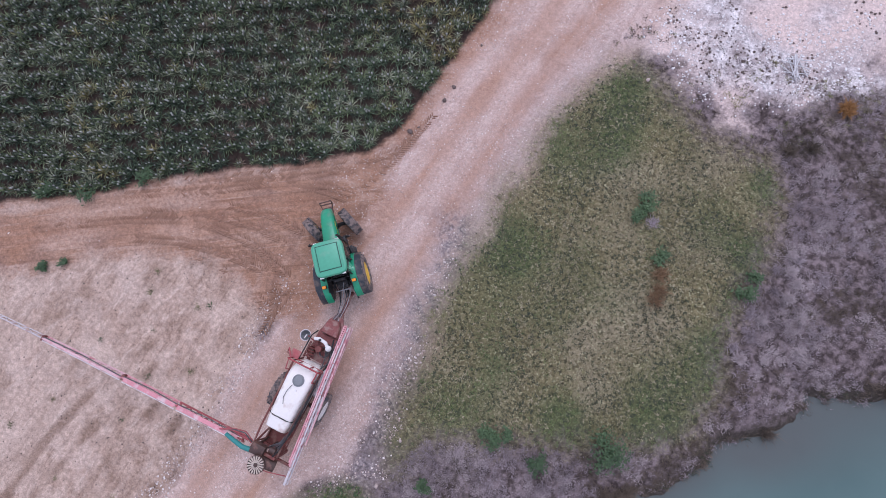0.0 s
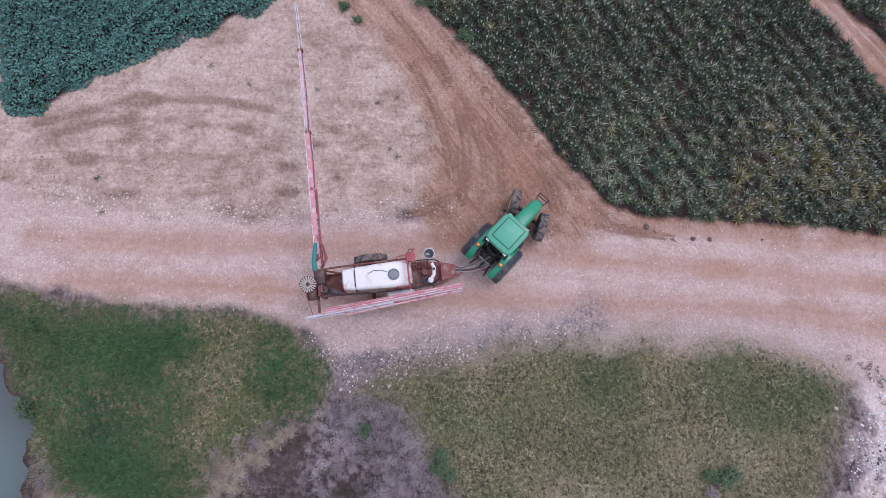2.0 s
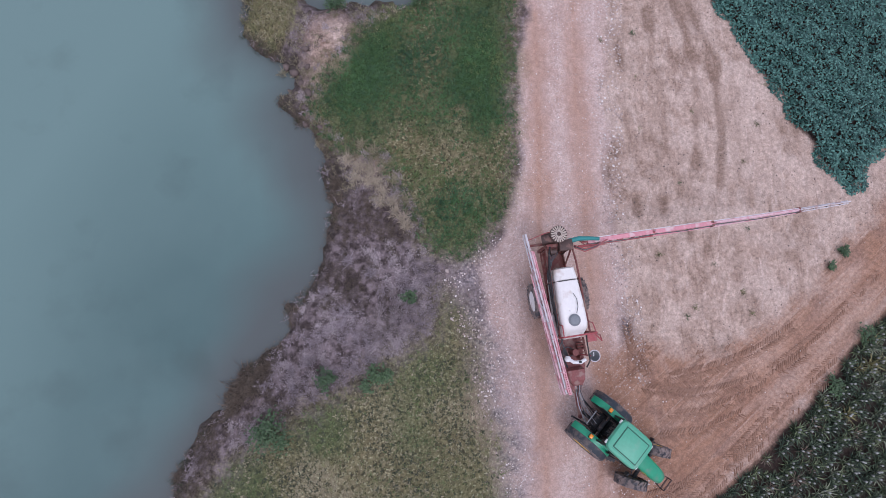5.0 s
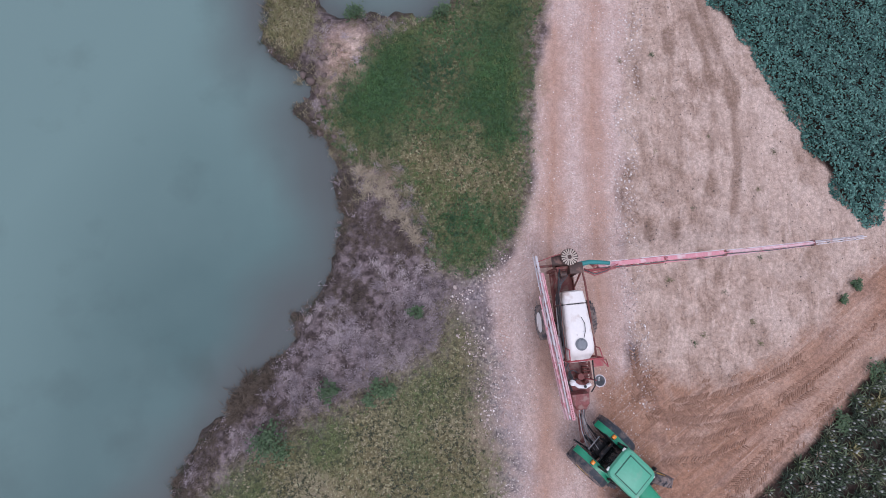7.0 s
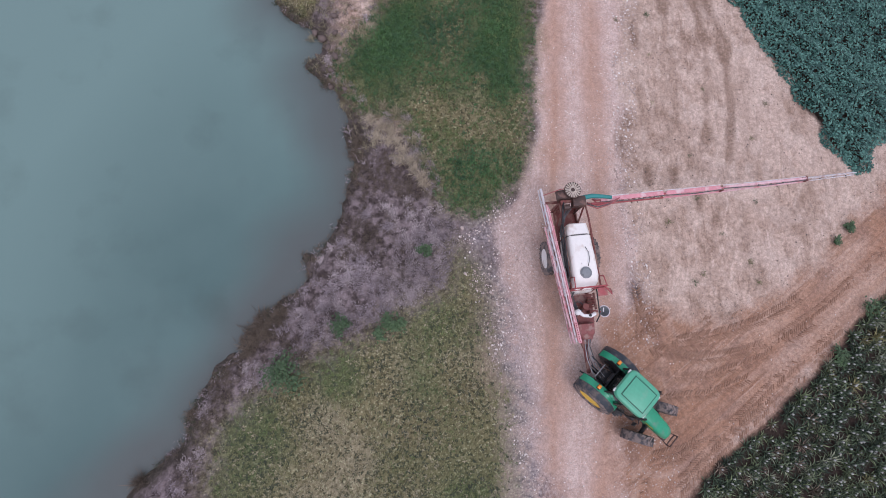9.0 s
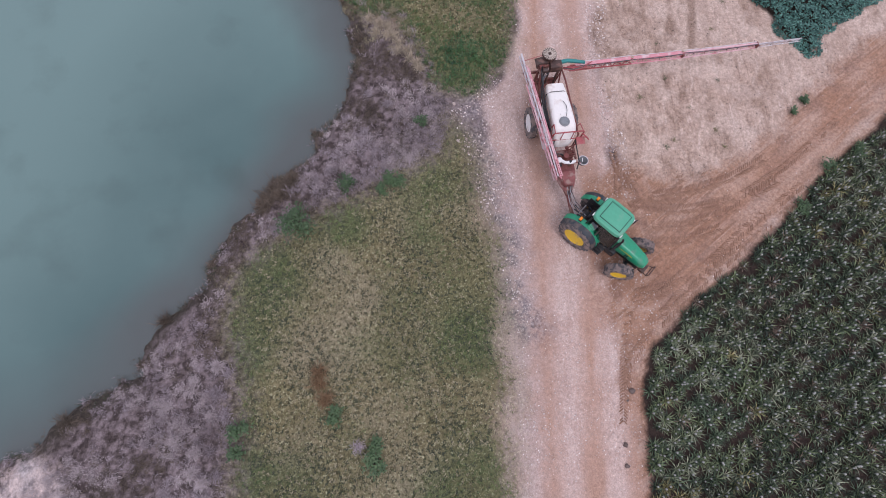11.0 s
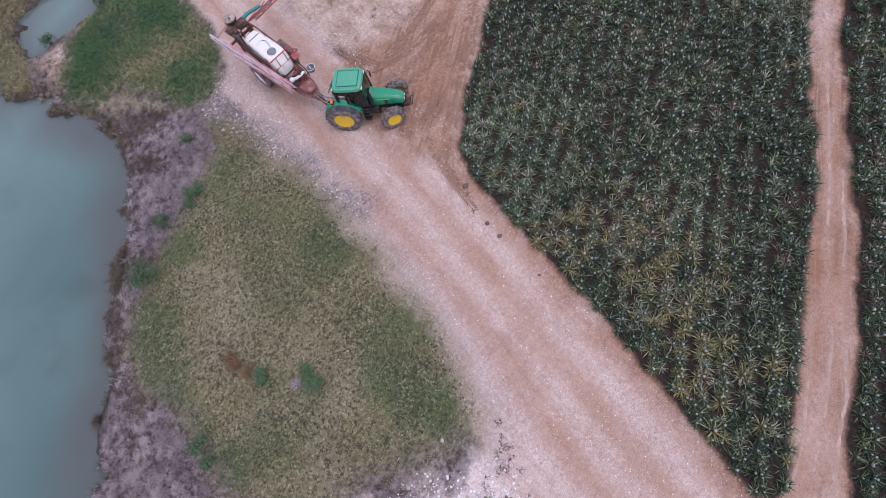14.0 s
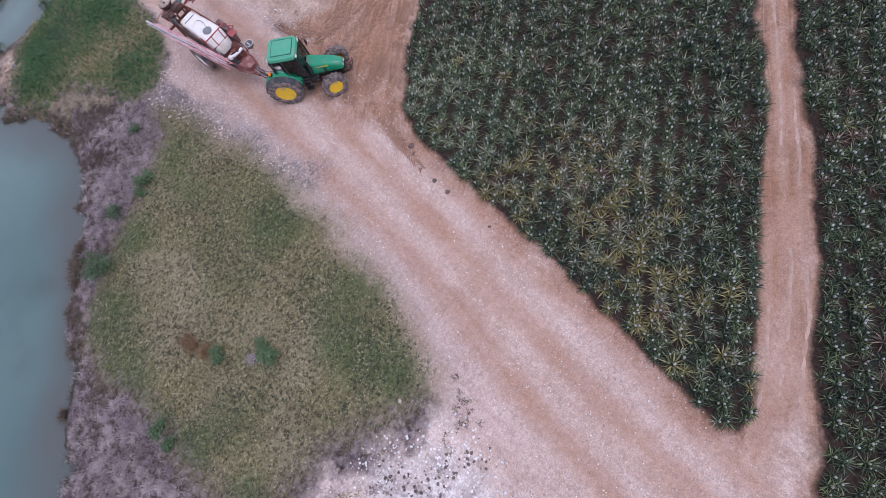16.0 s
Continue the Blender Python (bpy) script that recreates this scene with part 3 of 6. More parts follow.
    sand_c = mix(times(span(drawn(84, 3.4, 0.26, 8, 0.7), 0.55, 0.60), 0.4), sand_c, SAND_C[2])
    sand_c = mix(times(span(drawn(74, 1.4, 0.45, 8, 0.72), 0.54, 0.62), 0.5), sand_c, SAND_C[3])
    sand_c = mix(times(span(rill, 0.45, 0.0), span(fine, 0.35, 0.6, 0.1, 0.8)), sand_c, SAND_C[2])
    sand_c = mix(times(span(drawn(75, 3.2, 1.3, 6, 0.6), 0.5, 0.62), 0.38), sand_c, (0.26, 0.175, 0.13))
    sand_c = mix(times(span(tex(0.55, 7, rough=0.65), 0.5, 0.42), 0.35), sand_c, SAND_C[3])
    sand_c = mix(times(span(rill, 0.5, 1.0), 0.25), sand_c, SAND_C[3])
    sand_c = mix(times(span(plot, 0.15, 0.8), span(fine, 0.3, 0.6, 0.45, 0.9)), sand_c, (0.235, 0.155, 0.115))
    dirt_c = mix(span(mid, 0.35, 0.65), DIRT_C[0], DIRT_C[1])
    dirt_c = mix(times(span(streak, 0.55, 0.95), 0.55), dirt_c, DIRT_C[3])
    dirt_c = mix(times(span(drawn(27, 4.5, 0.22, 3), 0.52, 0.64), 0.65), dirt_c, DIRT_C[4])
    dirt_c = mix(times(span(drawn(29, 6.0, 0.16, 3), 0.57, 0.66), 0.6), dirt_c, DIRT_C[3])
    dirt_c = mix(times(span(blot, 0.5, 0.66), 0.45), dirt_c, DIRT_C[4])
    dirt_c = mix(times(span(tex(0.8, 5), 0.48, 0.64), 0.6), dirt_c, (0.205, 0.12, 0.092))
    road_c = mix(span(mid, 0.35, 0.65), ROAD_C[0], ROAD_C[1])
    road_c = mix(times(span(drawn(80, 6.0, 0.9, 5), 0.5, 0.66), 0.3), road_c, ROAD_C[2])
    road_c = mix(times(span(blot, 0.54, 0.66), 0.35), road_c, ROAD_C[2])
    road_c = mix(times(rut, span(wide, 0.3, 0.6, 0.65, 0.95)), road_c, ROAD_C[2])
    dirt_c = mix(times(rut, span(wide, 0.3, 0.6, 0.2, 0.7)), dirt_c, DIRT_C[2])
    dirt_c = mix(times(ridge, span(fine, 0.35, 0.65, 0.25, 0.75)), dirt_c, DIRT_C[3])
    road_c = mix(times(times(speck, span(mid, 0.4, 0.6)), 0.6), road_c, (0.66, 0.58, 0.55))
    hollow = tex(8.0, 7, rough=0.75)
    road_c = mix(times(span(hollow, 0.55, 0.63), span(rut, 0.75, 0.2, 0.1, 0.55)), road_c, (0.30, 0.20, 0.165))
    road_c = mix(times(span(hollow, 0.44, 0.36), span(rut, 0.75, 0.2, 0.05, 0.55)), road_c, (0.72, 0.60, 0.56))
    road_c = mix(times(span(drawn(80, 2.4, 0.5, 7, 0.68), 0.50, 0.64), 0.4), road_c, (0.385, 0.255, 0.205))
    road_c = mix(times(span(streak, 0.6, 1.0), span(wide, 0.35, 0.6, 0.0, 0.2)), road_c, ROAD_C[3])
    grit_c = mix(span(fine, 0.4, 0.6), GRIT_C[0], GRIT_C[1])
    chalk_c = mix(span(mid, 0.40, 0.62), CHALK_C[0], CHALK_C[1])
    chalk_c = mix(times(span(blot, 0.5, 0.62), 0.8), chalk_c, CHALK_C[2])
    chalk_c = mix(white, mix(times(purple, span(mid, 0.35, 0.60)), mix(span(fine, 0.38, 0.62), ROAD_C[1], ROAD_C[3]), mix(span(fine, 0.38, 0.62), BANK_C[1], BANK_C[2])), chalk_c)
    grass_dry = mix(span(fine, 0.35, 0.65), GRASS_C[0], GRASS_C[1])
    grass_dry = mix(times(straw, span(fine, 0.38, 0.6, 0.1, 0.85)), grass_dry, GRASS_C[2])
    grass_dry = mix(times(span(tex(6.5, 3), 0.55, 0.62), 0.8), grass_dry, GRASS_C[5])
    grass_dry = mix(times(span(tex(9.5, 2), 0.58, 0.66), 0.7), grass_dry, (0.36, 0.34, 0.21))
    grass_c = mix(lush, grass_dry, mix(span(fine, 0.35, 0.65), GRASS_C[3], GRASS_C[4]))

    def edge(f, amount=0.5, lo=0.25, hi=0.75):
        """A border broken up by the grain of the ground."""
        a = n.new("ShaderNodeMath")
        a.operation = "MULTIPLY_ADD"
        a.inputs[1].default_value, a.inputs[2].default_value = amount, -amount / 2
        l.new(fine, a.inputs[0])
        s = n.new("ShaderNodeMath")
        s.operation = "ADD"
        l.new(f, s.inputs[0])
        l.new(a.outputs[0], s.inputs[1])
        return span(s.outputs[0], lo, hi)

    c = mix(edge(bank), sand_c, bank_c)
    c = mix(edge(chalk), c, chalk_c)
    c = mix(edge(sand), c, sand_c)
    c = mix(edge(road), c, road_c)
    c = mix(times(grit, span(mid, 0.36, 0.56, 0.3, 1.0)), c, grit_c)
    c = mix(edge(dirt, 0.7), c, dirt_c)
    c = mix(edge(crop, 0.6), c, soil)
    c = mix(edge(grass, 0.9, 0.1, 0.95), c, grass_c)
    shade = n.new("ShaderNodeMixRGB")
    shade.blend_type = "MULTIPLY"
    shade.inputs[0].default_value = 1.0
    l.new(c, shade.inputs[1])
    l.new(span(grain, 0.32, 0.68, 0.78, 1.22), shade.inputs[2])
    lump = n.new("ShaderNodeMixRGB")
    lump.blend_type = "MULTIPLY"
    l.new(shade.outputs[0], lump.inputs[1])
    l.new(span(tex(6.0, 5, rough=0.7), 0.36, 0.64, 0.80, 1.20), lump.inputs[2])
    l.new(span(road, 0.2, 0.8, 1.0, 0.55), lump.inputs[0])
    l.new(lump.outputs[0], b.inputs["Base Color"])
    h = n.new("ShaderNodeMath")
    h.operation = "ADD"
    l.new(fine, h.inputs[0])
    l.new(times(grain, 0.4), h.inputs[1])
    bp = n.new("ShaderNodeBump")
    bp.inputs["Strength"].default_value, bp.inputs["Distance"].default_value = 0.7, 0.06
    l.new(h.outputs[0], bp.inputs["Height"])
    l.new(bp.outputs[0], b.inputs["Normal"])
    return m


# Near-black: the shade between the plants is put into this soil colour.
SHADED_SOIL = ((0.026, 0.018, 0.015), (0.052, 0.035, 0.028))
# Low tones darkened: shadow between brush clumps is put into the earth colour.
BANK_C = ((0.042, 0.031, 0.028), (0.088, 0.066, 0.064), (0.21, 0.165, 0.168))
SAND_C = ((0.40, 0.285, 0.225), (0.50, 0.37, 0.30), (0.205, 0.13, 0.095), (0.61, 0.48, 0.41))
DIRT_C = ((0.315, 0.176, 0.115), (0.395, 0.24, 0.17), (0.285, 0.145, 0.088), (0.485, 0.342, 0.272), (0.205, 0.108, 0.07))
ROAD_C = ((0.50, 0.368, 0.322), (0.60, 0.468, 0.422), (0.395, 0.235, 0.168), (0.66, 0.53, 0.485))
GRIT_C = ((0.12, 0.10, 0.105), (0.36, 0.305, 0.305))
CHALK_C = ((0.42, 0.355, 0.345), (0.78, 0.72, 0.71), (0.22, 0.18, 0.175))
GRASS_C = ((0.105, 0.090, 0.045), (0.21, 0.178, 0.098), (0.29, 0.245, 0.165), (0.028, 0.058, 0.022), (0.056, 0.096, 0.034), (0.036, 0.036, 0.02))
mat_ground = ground_material()
rows_n, cols_n = XX.shape
verts = np.stack([XX.ravel(), YY.ravel(), ZZ.ravel()], 1)
corner = (np.arange(rows_n - 1)[:, None] * cols_n + np.arange(cols_n - 1)[None, :]).ravel()
quads = np.stack([corner, corner + 1, corner + cols_n + 1, corner + cols_n], 1)
face_zone = zone[:-1, :-1].ravel()
COVER = {"cover_a": (m_road, m_dirt, m_sand), "cover_b": (m_grass, m_bank, m_chalk), "cover_c": (m_rut, m_lush, m_grit), "cover_d": (m_crop, m_wash, m_streak), "cover_e": (m_straw, m_white, m_ridge), "cover_f": (m_purple, m_wet, m_plot)}


def sheet(name, code, label, category):
    """All of the ground of one cover; the sheets share their borders."""
    own = quads[face_zone == code]
    used, back = np.unique(own, return_inverse=True)
    me = bpy.data.meshes.new(name)
    me.from_pydata(verts[used].tolist(), [], back.reshape(-1, 4).tolist())
    for key, three in COVER.items():
        at = me.color_attributes.new(key, "FLOAT_COLOR", "POINT")
        at.data.foreach_set("color", np.stack([*(v.ravel()[used] for v in three), np.ones(len(used))], 1).ravel())
    me.polygons.foreach_set("use_smooth", [True] * len(me.polygons))
    me.materials.append(mat_ground)
    return tagged(new(name, me), label, category, kind="structure")


sheet("road", 0, "pale pinkish gravel farm road with worn wheel ruts", "dirt road")
sheet("track", 1, "reddish brown dirt track with tyre marks", "dirt track")
sheet("bare_plot", 2, "bare sandy plot with shallow wash lines", "sandy ground")
sheet("verge", 3, "rough grass verge, patchy green and straw brown", "grass ground")
sheet("chalk_patch", 4, "white chalky gravel patch beside the road", "gravel ground")
sheet("field_soil", 5, "brown field soil under the crop rows, coloured dark for plant shade", "soil")
sheet("ground", 6, "grey brown earth bank with dry plant litter, brush shade coloured in", "ground")
sheet("lake_bed", 7, "muddy lake bed under shallow murky water", "lake bed")


def water_material():
    m = bpy.data.materials.new("murky_lake_water")
    m.use_nodes = True
    n, l = m.node_tree.nodes, m.node_tree.links
    b = n["Principled BSDF"]
    b.inputs["Roughness"].default_value = 0.09
    b.inputs["IOR"].default_value = 1.5
    geo = n.new("ShaderNodeNewGeometry")
    t, r = n.new("ShaderNodeTexNoise"), n.new("ShaderNodeTexNoise")
    t.inputs["Scale"].default_value, t.inputs["Detail"].default_value = 0.16, 4
    r.inputs["Scale"].default_value, r.inputs["Detail"].default_value = 1.4, 3
    l.new(geo.outputs["Position"], t.inputs["Vector"])
    l.new(geo.outputs["Position"], r.inputs["Vector"])
    at = n.new("ShaderNodeAttribute")
    at.attribute_name = "shallow"
    deep = n.new("ShaderNodeMixRGB")
    deep.inputs[1].default_value, deep.inputs[2].default_value = (*WATER_C[0], 1), (*WATER_C[1], 1)
    s = n.new("ShaderNodeMapRange")
    s.inputs[1].default_value, s.inputs[2].default_value = 0.35, 0.65
    l.new(t.outputs[0], s.inputs[0])
    l.new(s.outputs[0], deep.inputs[0])
    # Sky reflection on the far water, painted as a paler tint of its colour.
    sky_sheen, clear = n.new("ShaderNodeAttribute"), n.new("ShaderNodeMixRGB")
    sky_sheen.attribute_name = "sky_sheen"
    clear.inputs[2].default_value = (*WATER_C[4], 1)
    l.new(sky_sheen.outputs["Fac"], clear.inputs[0])
    l.new(deep.outputs[0], clear.inputs[1])
    deep = clear
    near = n.new("ShaderNodeMixRGB")
    near.inputs[2].default_value = (*WATER_C[2], 1)
    l.new(at.outputs["Fac"], near.inputs[0])
    l.new(deep.outputs[0], near.inputs[1])
    weed = n.new("ShaderNodeTexNoise")
    weed.inputs["Scale"].default_value, weed.inputs["Detail"].default_value = 0.4, 6
    l.new(geo.outputs["Position"], weed.inputs["Vector"])
    cut = n.new("ShaderNodeMapRange")
    cut.inputs[1].default_value, cut.inputs[2].default_value, cut.inputs[4].default_value = 0.56, 0.85, 0.28
    l.new(weed.outputs[0], cut.inputs[0])
    under = n.new("ShaderNodeMixRGB")
    under.inputs[2].default_value = (*WATER_C[3], 1)
    l.new(cut.outputs[0], under.inputs[0])
    l.new(near.outputs[0], under.inputs[1])
    l.new(under.outputs[0], b.inputs["Base Color"])
    bp = n.new("ShaderNodeBump")
    bp.inputs["Strength"].default_value, bp.inputs["Distance"].default_value = 0.08, 0.02
    l.new(r.outputs[0], bp.inputs["Height"])
    l.new(bp.outputs[0], b.inputs["Normal"])
    return m


# The last tone is the painted sky reflection.
WATER_C = ((0.058, 0.106, 0.101), (0.084, 0.139, 0.131), (0.085, 0.095, 0.09), (0.036, 0.046, 0.04), (0.142, 0.220, 0.202))
wx, wy = np.meshgrid(np.arange(-75, 8.1, 0.8), np.arange(-30, 75.1, 0.8))
wd = np.minimum(signed(LAKE, wx, wy), signed(POND, wx, wy)) + 0.9 * waves(wx, wy, 0.7, 31)
me = bpy.data.meshes.new("water")
wc = wx.shape[1]
c0 = (np.arange(wx.shape[0] - 1)[:, None] * wc + np.arange(wc - 1)[None, :]).ravel()
me.from_pydata(np.stack([wx.ravel(), wy.ravel(), np.full(wx.size, -0.9)], 1).tolist(), [], np.stack([c0, c0 + 1, c0 + wc + 1, c0 + wc], 1).tolist())
me.attributes.new("shallow", "FLOAT", "POINT").data.foreach_set("value", np.clip(1 + wd.ravel() / 3.2, 0, 1))
# Painted reflection grows to the north-west and over the pond.
me.attributes.new("sky_sheen", "FLOAT", "POINT").data.foreach_set("value", np.clip((wy.ravel() - 1.0 * wx.ravel() - 9) / 24 + 0.35 * (signed(POND, wx, wy).ravel() < 1.0) + 0.2 * waves(wx, wy, 0.2, 32).ravel(), 0, 1))
me.polygons.foreach_set("use_smooth", [True] * len(me.polygons))
me.materials.append(water_material())
tagged(new("water", me), "murky blue green lake water, still and slightly glossy", "lake", kind="structure")

# ---- tractor ----
def make_tractor(at, heading):
    t = tagged(new("tractor"), "green farm tractor with yellow wheels, dusty, front wheels turned", "tractor")
    t.matrix_basis = pose(*at, 0, 0, heading)
    for s in (1, -1):
        wheel(t, (0, s * 0.85, 0.87), 0.87, 0.50, 0.50, mat_yellow, 0, s, 22, "yellow steel rim")
        wheel(t, (2.5, s * 0.82, 0.65), 0.65, 0.40, 0.35, mat_yellow, 27, s, 18, "yellow steel rim")
    # driveline
    bm = box(bmesh.new(), (1.5, 0.44, 0.52), (0.45, 0, 0.88), 0.05)
    box(bm, (1.5, 0.40, 0.55), (1.95, 0, 0.92), 0.05)
    box(bm, (0.5, 0.36, 0.3), (2.75, 0, 0.72), 0.04)
    tube(bm, [(0, -0.62, 0.87), (0, 0.62, 0.87)], 0.13, 14)
    part("chassis", bm, mat_black, t, "black cast gearbox and engine block")
    bm = tube(bmesh.new(), [(2.5, -0.66, 0.65), (2.5, -0.2, 0.58), (2.5, 0.2, 0.58), (2.5, 0.66, 0.65)], 0.085, 10)
    for s in (1, -1):
        tube(bm, [(2.5, s * 0.5, 0.62), (2.33, s * 0.15, 0.62)], 0.03, 8)
    part("front_axle", bm, mat_black, t)
    # hood
    sec = [rounded(1.45, 0.70, 0.98, 1.76, 0.13), rounded(1.65, 0.68, 0.98, 1.74, 0.14), rounded(2.2, 0.63, 0.98, 1.66, 0.15),
           rounded(2.75, 0.57, 0.95, 1.55, 0.16), rounded(3.0, 0.51, 0.94, 1.46, 0.17), rounded(3.12, 0.42, 0.98, 1.36, 0.16)]
    hood = part("hood", loft(bmesh.new(), sec), mat_green, t, "green sloping hood")
    for s in (1, -1):
        bm = bmesh.new()
        for k in range(6):
            box(bm, (0.055, 0.014, 0.34), (2.18 + 0.085 * k, s * (0.318 - 0.011 * k), 1.24), 0.004)
        part("side_grille", bm, mat_black, hood, "black slatted side grille")
        part("stripe", sheet_box(bmesh.new(), [(1.5, s * 0.345, 1.50), (2.45, s * 0.309, 1.44), (2.45, s * 0.306, 1.49), (1.5, s * 0.343, 1.56)], 0.006 * s), mat_yellow, hood, "yellow side stripe")
        part("headlight", box(bmesh.new(), (0.03, 0.13, 0.11), (3.118, s * 0.12, 1.22), 0.015), mat_lamp, hood)
    bm = box(bmesh.new(), (0.03, 0.36, 0.2), (3.115, 0, 1.06), 0.01)
    part("nose_grille", bm, mat_black, hood)
    bm = tube(bmesh.new(), [(1.6, -0.45, 1.1), (1.6, -0.45, 2.35), (1.55, -0.45, 2.5)], 0.045, 12)
    tube(bm, [(1.6, -0.45, 1.45), (1.6, -0.45, 2.05)], 0.07, 12)
    part("exhaust", bm, mat_black, t, "black upright exhaust stack")
    # front linkage frame
    bm = box(bmesh.new(), (0.3, 0.42, 0.2), (3.18, 0, 0.80), 0.03)
    for s in (1, -1):
        tube(bm, [(3.2, s * 0.2, 0.85), (3.46, s * 0.26, 0.92), (3.52, s * 0.26, 1.14)], 0.024, 8)
    tube(bm, [(3.52, -0.26, 1.14), (3.52, 0.26, 1.14)], 0.028, 8)
    tube(bm, [(3.47, -0.28, 0.92), (3.47, 0.28, 0.92)], 0.03, 8)
    part("front_linkage", bm, mat_brown, t, "dark brown front guard frame")
    # cab
    cab = part("cab_floor", box(bmesh.new(), (1.35, 1.0, 0.12), (0.78, 0, 1.2), 0.03), mat_black, t)
    bm = bmesh.new()
    for s in (1, -1):
        tube(bm, [(1.440, s * 0.56, 1.15), (1.400, s * 0.60, 2.0), (1.360, s * 0.60, 2.56)], 0.036, 8)
        tube(bm, [(0.580, s * 0.70, 1.5), (0.580, s * 0.64, 2.56)], 0.034, 8)
        tube(bm, [(-0.060, s * 0.60, 1.55), (-0.020, s * 0.60, 2.56)], 0.036, 8)
        tube(bm, [(1.440, s * 0.56, 1.15), (0.920, s * 0.70, 1.18), (0.580, s * 0.70, 1.5), (-0.060, s * 0.60, 1.55)], 0.03, 8)
    for x, z in ((1.36, 2.56), (-0.02, 2.56), (-0.06, 1.55), (1.44, 1.2)):
        tube(bm, [(x, -0.6, z), (x, 0.6, z)], 0.032, 8)
    part("cab_frame", bm, mat_black, t, "black cab posts")
    panes = {"windscreen": [(1.425, -0.54, 1.24), (1.425, 0.54, 1.24), (1.375, 0.57, 2.52), (1.375, -0.57, 2.52)],
             "rear_window": [(-0.050, -0.57, 1.6), (-0.050, 0.57, 1.6), (-0.025, 0.57, 2.52), (-0.025, -0.57, 2.52)]}
    for s in (1, -1):
        panes["door_window" + ("" if s > 0 else ".001")] = [(1.390, s * 0.585, 1.3), (0.620, s * 0.685, 1.5), (0.610, s * 0.64, 2.52), (1.360, s * 0.60, 2.52)]
        panes["side_window" + ("" if s > 0 else ".001")] = [(0.550, s * 0.68, 1.56), (-0.030, s * 0.605, 1.6), (0.000, s * 0.60, 2.52), (0.550, s * 0.635, 2.52)]
    for name, c in panes.items():
        pane = part(name.split(".")[0], sheet_box(bmesh.new(), c, 0.008), mat_glass, t, "tinted glass pane", False)
        pane.visible_shadow = False
    bm = loft(bmesh.new(), [[(x, y, z) for x, y, z in s] for s in
              ([(0.65 + dx * k, dy * k, z) for dx, dy in outline] for k, z, outline in
               ((k, z, [(0.735 * math.copysign(abs(math.cos(a)) ** 0.35, math.cos(a)), 0.66 * math.copysign(abs(math.sin(a)) ** 0.35, math.sin(a))) for a in (6.28319 * (i + 0.5) / 32 for i in range(32))])
                for k, z in ((0.93, 2.55), (1.0, 2.60), (1.0, 2.70), (0.96, 2.76), (0.88, 2.785))))])
    roof = part("cab_roof", bm, mat_roof, t, "green moulded cab roof, sky reflection paled into its colour")
    # Flat dark strip that stands in for the groove round the panel.
    part("roof_seam", box(bmesh.new(), (1.07, 0.93, 0.02), (0.68, 0, 2.788), 0.008), mat_seam, roof, "dark seam round the roof panel")
    part("roof_panel", box(bmesh.new(), (1.0, 0.86, 0.035), (0.68, 0, 2.80), 0.016), mat_roof, roof, "raised roof hatch panel")
    for s in (1, -1):
        part("roof_rib", box(bmesh.new(), (1.04, 0.05, 0.03), (0.67, s * 0.52, 2.79), 0.012), mat_roof, roof)
        part("work_lamp", box(bmesh.new(), (0.06, 0.16, 0.1), (1.37, s * 0.46, 2.62), 0.02), mat_lamp, roof)
        part("work_lamp", box(bmesh.new(), (0.06, 0.16, 0.1), (-0.08, s * 0.46, 2.62), 0.02), mat_lamp, roof)
    # inside the cab
    bm = box(bmesh.new(), (0.5, 0.5, 0.14), (0.4, 0, 1.55), 0.05)
    box(bm, (0.14, 0.5, 0.6), (0.14, 0, 1.88), 0.05, (0, -8, 0))
    box(bm, (0.3, 0.3, 0.3), (0.4, 0, 1.36), 0.03)
    part("seat", bm, mat_seat, t)
    bm = box(bmesh.new(), (0.22, 0.55, 0.5), (1.25, 0, 1.5), 0.05)
    tube(bm, [(1.2, 0, 1.7), (0.98, 0, 1.95)], 0.03, 8)
    part("dashboard", bm, mat_black, t)
    ring = pose(0.96, 0, 1.97, 0, -35, 0)
    part("steering_wheel", tube(bmesh.new(), [ring @ Vector((0.2 * math.cos(k * 0.3927), 0.2 * math.sin(k * 0.3927), 0)) for k in range(16)], 0.016, 6, closed=True), mat_black, t)
    # fenders
    for s in (1, -1):
        bm = bmesh.new()
        arcs, lips = [], []
        for k in range(13):
            a = radians(12 + 150 * k / 12)
            r = 0.99
            x, z = r * math.cos(a), 0.87 + r * math.sin(a)
            z = min(z, 1.83)
            ix, iz = (r - 0.035) * math.cos(a), min(0.87 + (r - 0.035) * math.sin(a), 1.795)
            arcs.append([(x, s * 0.50, z), (x, s * 0.76, z - 0.01), (x * 0.99, s * 0.79, z - 0.05), (ix, s * 0.77, iz - 0.04), (ix, s * 0.50, iz)])
            lips.append([(0.985 * x, s * 0.77, z - 0.025), (0.975 * x, s * 0.98, z - 0.06), (0.955 * x, s * 1.05, z - 0.13), (0.965 * ix, s * 1.03, iz - 0.13), (0.975 * ix, s * 0.77, iz - 0.035)])
        fender = part("rear_fender", loft(bm, arcs), mat_green, t, "green rear fender")
        part("fender_lip", loft(bmesh.new(), lips), mat_lip, fender, "dark rubber fender lip")
        part("fender_wall", box(bmesh.new(), (1.3, 0.03, 0.76), (0.05, s * 0.505, 1.42), 0.01), mat_black, fender)
        part("turn_lamp", box(bmesh.new(), (0.12, 0.16, 0.13), (-0.34, s * 0.64, 1.91), 0.025), mat_orange, fender, "orange turn lamp")
